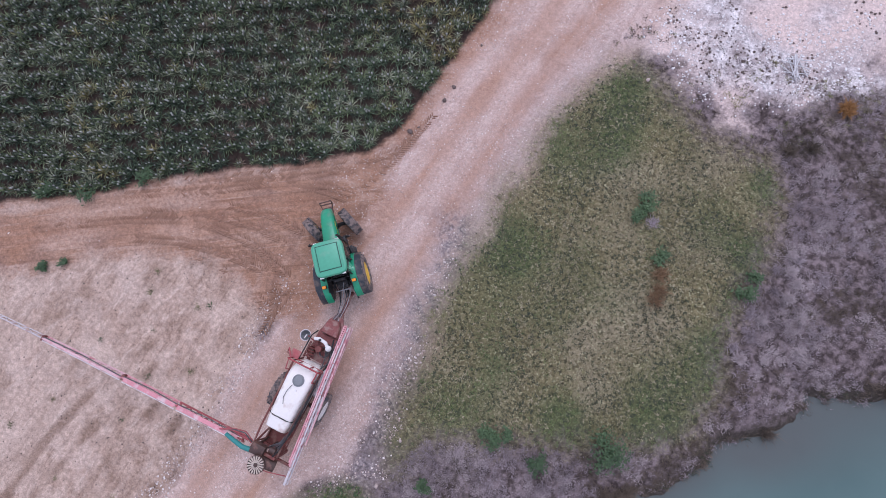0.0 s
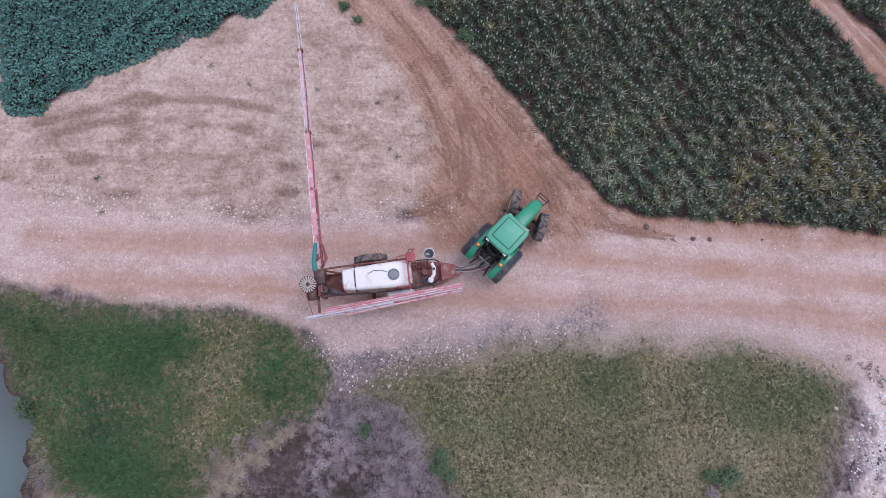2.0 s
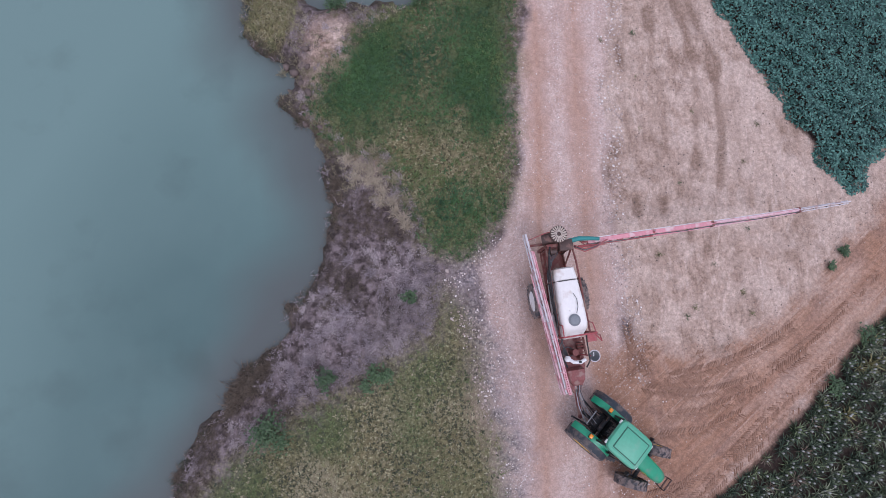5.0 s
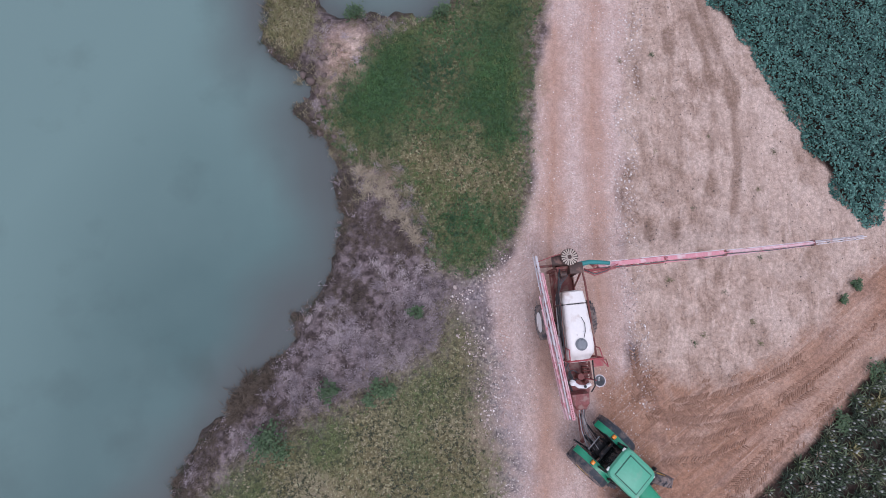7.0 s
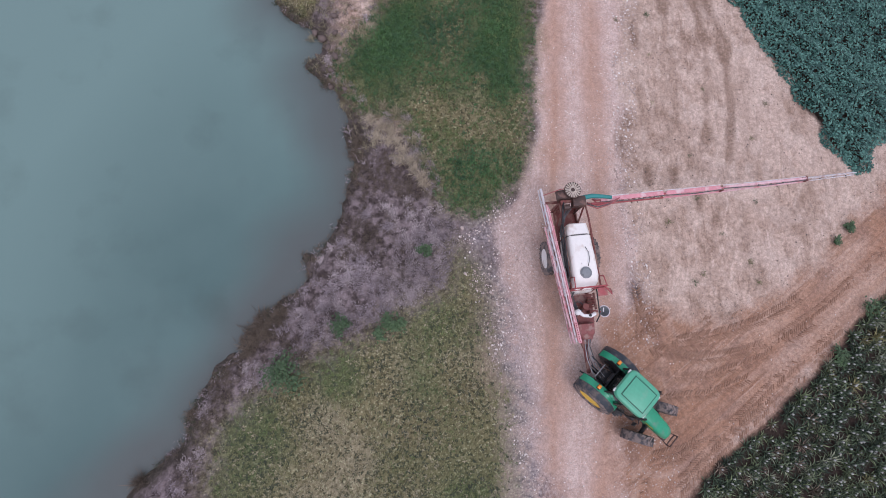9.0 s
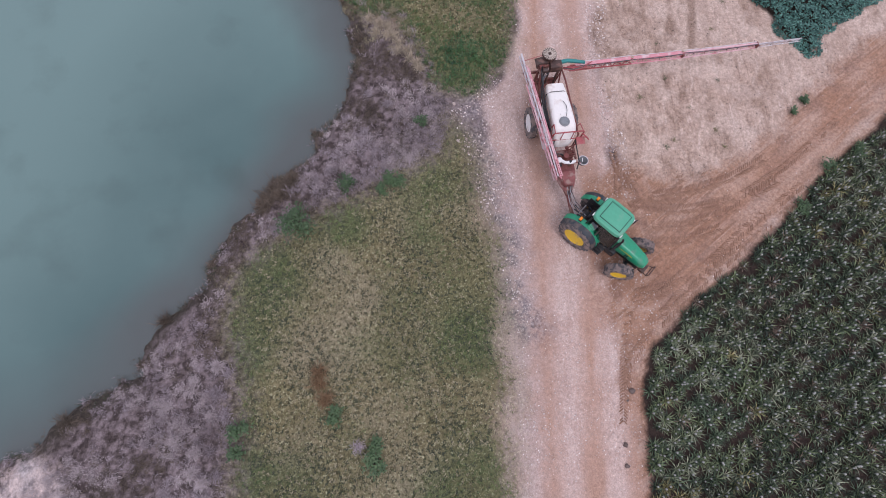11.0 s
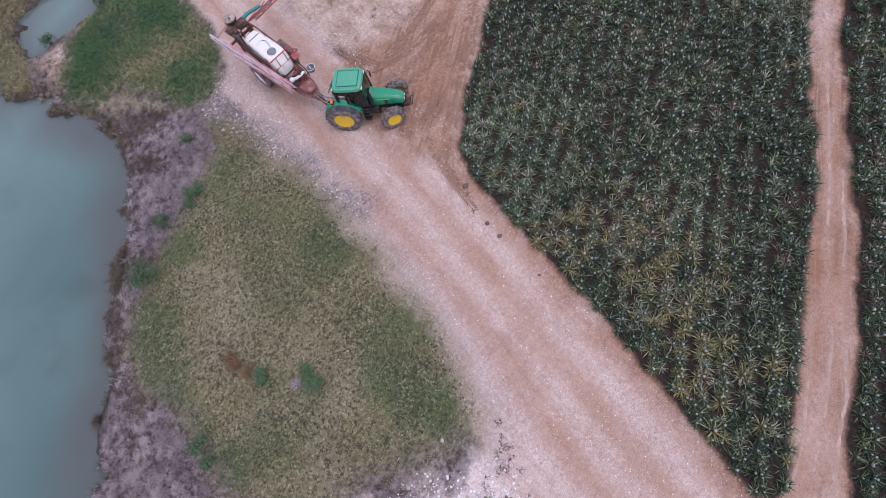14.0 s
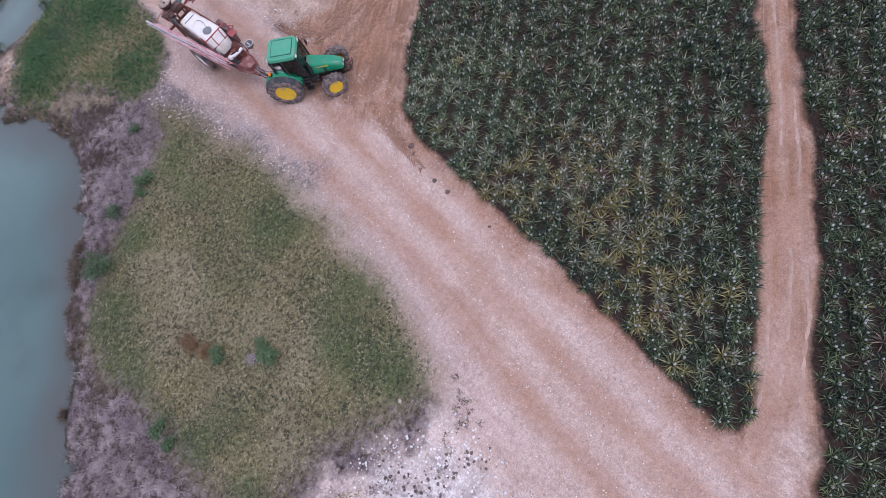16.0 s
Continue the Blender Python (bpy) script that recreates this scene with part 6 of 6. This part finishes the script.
for i, p in enumerate(((-10.63, 2.83), (-10.88, 2.37), (-10.25, 3.01), (-9.82, 2.63), (-10.40, 2.45), (-9.56, 3.01), (-10.66, 2.09), (-9.28, 3.29), (-10.08, 3.38), (-15.34, -2.49), (-19.27, -6.08), (-4.99, 10.90), (-12.16, -14.57), (-13.07, -15.06))):
    clump("brown_weed", p, 170, 0.55, 0.022, mat_brownweed, "dark brown weed at the water's edge", "weed", 250 + i, "bank weeds")


def shrub(at, spread, tall, leaves, seed, label="green leafy shrub among dry grass"):
    """A low shrub: forked stems and a loose crown of small leaves."""
    r = np.random.RandomState(seed)
    top = tagged(new("shrub"), label, "shrub", "shrubs")
    top.location = (at[0], at[1], float(height(at[0], at[1])) - 0.02)
    bm, ends = bmesh.new(), []
    for k in range(7):
        a, o = r.uniform(0, 6.283), r.uniform(0.3, 0.85) * spread
        e = (o * math.cos(a), o * math.sin(a), tall * r.uniform(0.5, 0.95))
        tube(bm, [(0, 0, 0), (e[0] * 0.4, e[1] * 0.4, e[2] * 0.55), e], 0.02, 5, 0.006)
        ends.append(e)
    part("stem", bm, mat_brown, top)
    c = np.array(ends)[r.randint(0, 7, leaves)] + r.normal(0, 1, (leaves, 3)) * (spread * 0.28, spread * 0.28, tall * 0.2)
    c[:, 2] = np.clip(c[:, 2], 0.03, tall * 1.1)
    co, tr = blades(c, r.uniform(0, 6.283, leaves), r.uniform(-0.2, 0.9, leaves), r.uniform(0.2, 1.2, leaves), r.uniform(0.08, 0.17, leaves), r.uniform(0.04, 0.08, leaves))
    crown = new("crown", tri_mesh("crown", co, tr, [mat_bush]))
    crown.parent = top
    return top


for i, (p, s, h, n) in enumerate((((-9.12, 0.88), 0.75, 0.8, 620), ((-7.09, -9.77), 0.42, 0.5, 300), ((-6.90, -9.11), 0.32, 0.4, 160), ((-8.46, -7.68), 0.36, 0.45, 240), ((-12.15, -7.66), 0.4, 0.4, 260), ((-12.43, -8.54), 0.3, 0.35, 160),
                                  ((-6.68, 2.48), 0.38, 0.5, 220), ((-4.51, 2.34), 0.5, 0.5, 280), ((-5.09, 1.95), 0.3, 0.4, 140), ((-2.73, 5.24), 0.3, 0.4, 120), ((0.27, 19.45), 0.4, 0.6, 220), ((-3.75, 19.45), 0.5, 0.6, 300),
                                  ((17.49, 3.68), 0.24, 0.26, 150), ((16.60, 3.17), 0.2, 0.24, 120), ((15.06, -1.99), 0.4, 0.35, 220), ((17.30, -0.20), 0.4, 0.35, 220), ((19.24, 0.45), 0.4, 0.35, 200))):
    shrub(p, s, h, n, 300 + i, "green leafy weed bush at the track side" if p[0] > 10 else "green leafy shrub among dry grass")
for i, p in enumerate(((11.23, 4.22), (16.14, 12.34), (9.80, 2.51), (10.18, 15.96), (9.78, 13.72), (13.92, 8.70), (9.32, 2.21), (12.16, 2.75), (9.36, 11.12), (13.21, 5.54), (15.14, 10.46), (8.69, 5.08), (10.58, 8.20), (8.57, 15.84), (12.30, 1.77), (10.40, 6.12), (12.12, 11.55))):
    clump("small_weed", p, 26 + 5 * (i % 4), 0.10 + 0.03 * (i % 4), 0.016, mat_grass if i % 3 else mat_bush, "small green weed on bare sand", "weed", 340 + i, "weeds on the sand")


# ---- stones, clods and tyre marks ----
mat_stone = leaf_material("pale_limestone", (0.40, 0.30, 0.26), (0.84, 0.77, 0.74), 0.85, 3.2)
mat_chalk = leaf_material("white_chalk_lump", (0.55, 0.50, 0.49), (0.92, 0.88, 0.87), 0.9)
mat_clod = leaf_material("dark_earth_clod", (0.09, 0.065, 0.055), (0.20, 0.15, 0.135), 0.95)
# Darker than the dirt: relief shade of the prints is put into the colour.
mat_tread = leaf_material("pressed_shaded_earth", (0.225, 0.12, 0.076), (0.38, 0.235, 0.165), 0.95)


def rock(seed):
    """A low uneven stone of about 1 m: twelve corners, twenty faces."""
    bm = bmesh.new()
    bmesh.ops.create_icosphere(bm, subdivisions=1, radius=0.5)
    r = np.random.RandomState(seed)
    co = np.array([v.co[:] for v in bm.verts]) * r.uniform(0.7, 1.25, (len(bm.verts), 1)) * (1.15, 0.85, 0.6)
    tris = np.array([[v.index for v in f.verts] for f in bm.faces])
    bm.free()
    return co, tris


ROCKS = [rock(400 + k) for k in range(6)]


def gravel(name, x, y, lo, hi, label, seed, mat, power=3.0):
    r = np.random.RandomState(seed)
    s = lo + (hi - lo) * r.uniform(0, 1, len(x)) ** power
    rows = np.stack([x, y, height(x, y) + s * 0.05, r.uniform(0, 6.283, len(x)), s, r.randint(0, 6, len(x))], 1)
    return crowd(name, rows, ROCKS, label, "gravel", [mat], np.zeros(len(x), int))


r = np.random.RandomState(410)
x, y = scatter(ROAD, 95, 411)
d = signed(ROAD, x, y)
rutgap = np.minimum(line_gap(RUTS[0], x, y), line_gap(RUTS[1], x, y))
want = 0.25 + 0.75 * np.clip(rutgap / 0.9, 0, 1) ** 2 + 0.5 * waves(x, y, 0.8, 412)
keep = r.uniform(0, 1, len(x)) < np.clip(want, 0.08, 1)
gravel("road_gravel", x[keep], y[keep], 0.02, 0.075, "pale loose stones on the farm road", 413, mat_stone, 3.4)
x, y = scatter([(1.20, 7.56), (0.03, 6.11), (-1.25, 5.68), (-0.87, 2.33), (-0.32, -1.49), (-0.22, -5.20), (0.93, -5.21), (1.31, -0.52), (1.16, 3.36), (1.82, 6.96)], 170, 414)
keep = waves(x, y, 1.2, 415) + r.normal(0, 0.6, len(x)) > -0.2
gravel("edge_rubble", x[keep], y[keep], 0.02, 0.11, "whitish rubble along the road edge", 416, mat_stone, 4.0)
x, y = scatter([(6.30, -0.45), (6.96, -0.43), (7.42, 3.95), (7.88, 8.10), (9.01, 13.21), (10.36, 18.80), (9.20, 19.35), (7.73, 13.10), (6.78, 8.08), (6.35, 3.93)], 190, 427)
keep = waves(x, y, 1.5, 428) + r.normal(0, 0.5, len(x)) > -0.2
gravel("ridge_gravel", x[keep], y[keep], 0.02, 0.12, "pale stones in a ridge beside the road", 429, mat_stone, 3.0)
x, y = scatter(CHALK, 60, 417)
keep = (waves(x, y, 0.7, 418) + r.normal(0, 0.5, len(x)) + 1.2 * spots(WHITE_AT, x, y) > 0.5) & (y > -34)
gravel("chalk_rubble", x[keep], y[keep], 0.03, 0.15, "white chalk rubble", 419, mat_chalk, 2.5)
x, y = scatter(CHALK, 34, 420)
keep = (waves(x, y, 1.1, 421) + r.normal(0, 0.4, len(x)) + 0.6 * spots(WHITE_AT, x, y) > 0.75) & (y > -34)
gravel("dark_clods", x[keep], y[keep], 0.03, 0.17, "dark clods scattered on chalk", 422, mat_clod, 3.5)
x, y = scatter(SAND, 9, 423)
keep = waves(x, y, 0.9, 430) + r.normal(0, 0.5, len(x)) > -0.1
x, y = x[keep], y[keep]
gravel("sand_clods", x, y, 0.02, 0.085, "small clods on bare sand", 424, mat_clod, 3.0)
x, y = scatter(PATH_DIRT, 2.5, 425)
gravel("track_gravel", x, y, 0.02, 0.07, "small stones on the dirt track", 426, mat_stone, 3.0)

stone_me = [tri_mesh("stone", c, t, [mat_stone]) for c, t in ROCKS]
clod_me = [tri_mesh("clod", c, t, [mat_clod]) for c, t in ROCKS]
for i, (x, y, s) in enumerate(((-0.33, 0.40, 0.17), (0.11, 2.49, 0.17), (-0.91, 6.09, 0.2), (-1.10, 3.99, 0.17), (2.00, 4.25, 0.15), (0.29, 3.33, 0.2), (-0.10, 3.03, 0.16), (0.56, 4.72, 0.15), (0.22, 1.67, 0.14),
                               (-0.31, -3.90, 0.14), (-0.41, -6.69, 0.13), (0.82, 6.64, 0.18), (-5.16, -15.56, 0.22), (-0.09, 2.06, 0.13))):
    ob = tagged(new("stone", stone_me[i % 6]), "pale white stone lying at the road edge", "stone", "stones at the road edge")
    ob.matrix_basis = pose(x, y, float(height(x, y)) + s * 0.12, 8 * (i % 3), 0, 50 * i) @ Matrix.Scale(s, 4)
for i, (x, y, s) in enumerate(((4.23, -8.94, 0.30), (3.34, -11.00, 0.24), (3.19, -11.83, 0.22), (3.94, -9.30, 0.14), (2.82, -14.35, 0.14))):
    ob = tagged(new("clod", clod_me[i % 6]), "dark earth clod fallen on the road", "clod", "clods on the road")
    ob.matrix_basis = pose(x, y, float(height(x, y)) + s * 0.15, 0, 0, 70 * i) @ Matrix.Scale(s, 4)

BAR = np.array([(sx * 0.5, sy * 0.5 * (1 - 0.35 * sz), sz * 1.0 - 0.2) for sz in (0, 1) for sx, sy in ((-1, -1), (1, -1), (1, 1), (-1, 1))])
BAR_T = np.array([(4, 5, 6), (4, 6, 7), (0, 1, 5), (0, 5, 4), (1, 2, 6), (1, 6, 5), (2, 3, 7), (2, 7, 6), (3, 0, 4), (3, 4, 7)])


def tread_marks(line, width, seed):
    """The herring-bone print of a lugged tyre along a line: low ridges of pressed earth."""
    r = np.random.RandomState(seed)
    out = []
    pts = [Vector(p) for p in line]
    for a, b in zip(pts, pts[1:]):
        n = max(int((b - a).length / 0.125), 1)
        ang = math.atan2(b.y - a.y, b.x - a.x)
        for k in range(n):
            p = a.lerp(b, k / n)
            for s in (-1, 1):
                if r.uniform() < 0.06 or float(waves(p.x, p.y, 1.2, 440)) + 0.25 * r.normal() < -0.6:
                    continue
                q = p + Vector((-math.sin(ang), math.cos(ang))) * s * width * 0.25
                t = ang + s * radians(48) + r.normal(0, 0.06)
                c, sn = math.cos(t), math.sin(t)
                size_ = Vector((width * 0.5, 0.06, 0.04)) * r.uniform(0.7, 1.15)
                z = float(height(q.x, q.y))
                out.append([(q.x + v[0] * size_.x * c - v[1] * size_.y * sn, q.y + v[0] * size_.x * sn + v[1] * size_.y * c, z + v[2] * size_.z) for v in BAR])
    co = np.array(out).reshape(-1, 3)
    tr = (BAR_T[None] + (np.arange(len(out)) * 8)[:, None, None]).reshape(-1, 3)
    return tagged(new("tyre_print", tri_mesh("tyre_print", co, tr, [mat_tread])), "herring-bone tyre print pressed into the dirt", "tyre print", "tyre prints", "stuff")


PRINTS_WEST = [
    [[(6.69, 0.53), (8.02, -0.24), (10.03, -0.21), (12.05, 0.09), (14.23, 0.86)], 0.55],
    [[(6.58, -0.44), (8.66, -1.18), (10.67, -1.17), (13.06, -0.75)], 0.55],
    [[(6.99, 1.11), (8.99, 0.45), (10.99, 0.38)], 0.5],
    [[(14.89, -1.77), (10.69, -3.92), (7.46, -5.65), (5.65, -6.78), (4.33, -7.91), (3.85, -9.30)], 0.5],
    [[(13.66, -2.37), (10.88, -3.45), (8.90, -4.51)], 0.45],
    [[(5.68, -4.80), (7.19, -4.70), (8.23, -4.22)], 0.5],
    [[(5.48, -5.08), (6.71, -5.07), (7.76, -4.61)], 0.45]]
PRINTS_EAST = [
    [[(9.43, -0.89), (7.82, -0.71), (6.78, 0.24), (6.42, 1.78)], 0.5],
    [[(6.11, -0.07), (6.42, 1.09), (6.53, 2.65)], 0.45],
    [[(5.11, -5.66), (4.43, -7.08), (3.95, -8.57), (3.48, -10.26)], 0.4],
    [[(9.16, -0.61), (8.21, 0.06), (7.67, 1.11)], 0.45],
    [[(15.61, -0.84), (11.57, -2.79), (8.31, -4.78), (6.61, -5.94)], 0.5],
    [[(7.43, -1.77), (8.94, -1.95), (11.71, -1.55), (14.67, -0.31)], 0.5],
    [[(6.83, -2.52), (8.54, -2.71), (10.82, -2.31)], 0.5],
    [[(19.06, 2.43), (15.20, 0.30), (12.19, -0.96)], 0.45]]
for i, (line, w) in enumerate(PRINTS_WEST + PRINTS_EAST):
    tread_marks(line, w, 430 + i)

mat_ridge = material("dry_pale_rut_ridge", (0.46, 0.325, 0.265), 0.95, scale=5, vary=0.3, bump=0.3, dirt=(0.40, 0.26, 0.20), dirt_amount=0.4)


def rut_ridge(line, seed):
    """A broken low ridge of pressed earth between two wheel ruts."""
    r = np.random.RandomState(seed)
    pts = [Vector(p) for p in line]
    co, tris, open_ = [], [], False
    for a, b in zip(pts, pts[1:]):
        n = max(int((b - a).length / 0.22), 1)
        side = Vector((-(b - a).y, (b - a).x)).normalized()
        for k in range(n):
            p = a.lerp(b, k / n) + side * 0.04 * float(waves(a.x + k * 0.22, a.y, 1.1, seed))
            if float(waves(p.x, p.y, 0.5, seed + 1)) < -0.25:
                open_ = False
                continue
            w, h = r.uniform(0.04, 0.13), r.uniform(0.015, 0.05)
            for s, up in ((-1, -0.02), (0, h), (1, -0.02)):
                q = p + side * s * w
                co.append((q.x, q.y, float(height(q.x, q.y)) + up))
            m = len(co) - 6
            if open_:
                tris += [(m, m + 3, m + 4), (m, m + 4, m + 1), (m + 1, m + 4, m + 5), (m + 1, m + 5, m + 2)]
            open_ = True
    return tagged(new("rut_ridge", tri_mesh("rut_ridge", co, tris, [mat_ridge])), "pale broken ridge of earth between ruts", "earth ridge", "rut ridges", "stuff")


for i, line in enumerate(RIDGES[:3]):
    rut_ridge(line, 460 + 2 * i)

# dark stones at the water's edge
for i, (x, y, s) in enumerate(((-6.19, 16.72, 0.5), (-5.93, 16.04, 0.42), (-6.54, 17.06, 0.38), (-5.66, 15.36, 0.45), (-5.91, 14.77, 0.35), (-6.57, 15.90, 0.3), (-5.53, 16.74, 0.33), (-6.06, 14.10, 0.35), (-5.38, 13.69, 0.3), (-5.48, 17.58, 0.4))):
    ob = tagged(new("rock", clod_me[i % 6]), "dark wet rock at the water's edge", "rock", "shore rocks")
    ob.matrix_basis = pose(x, y, max(float(height(x, y)), -1.0) + s * 0.15, 0, 0, 40 * i) @ Matrix.Scale(s, 4)

# grey poles thrown on a heap
mat_pole = material("weathered_grey_pole", (0.60, 0.58, 0.58), 0.8, scale=9, vary=0.25, bump=0.15)
heap = tagged(new("pole_heap"), "small heap of weathered grey poles on chalk", "pole heap")
heap.location = (-11.24, -18.61, float(height(-11.24, -18.61)))
for k in range(12):
    a, o = r.uniform(0, 3.14), r.uniform(-0.35, 0.35)
    c, s_ = math.cos(a), math.sin(a)
    h = 0.04 + 0.025 * k
    part("pole", tube(bmesh.new(), [(-0.6 * c - o * s_, -0.6 * s_ + o * c, h + r.uniform(-0.03, 0)), (0.6 * c - o * s_, 0.6 * s_ + o * c, h + r.uniform(0, 0.08))], 0.024, 7), mat_pole, heap)
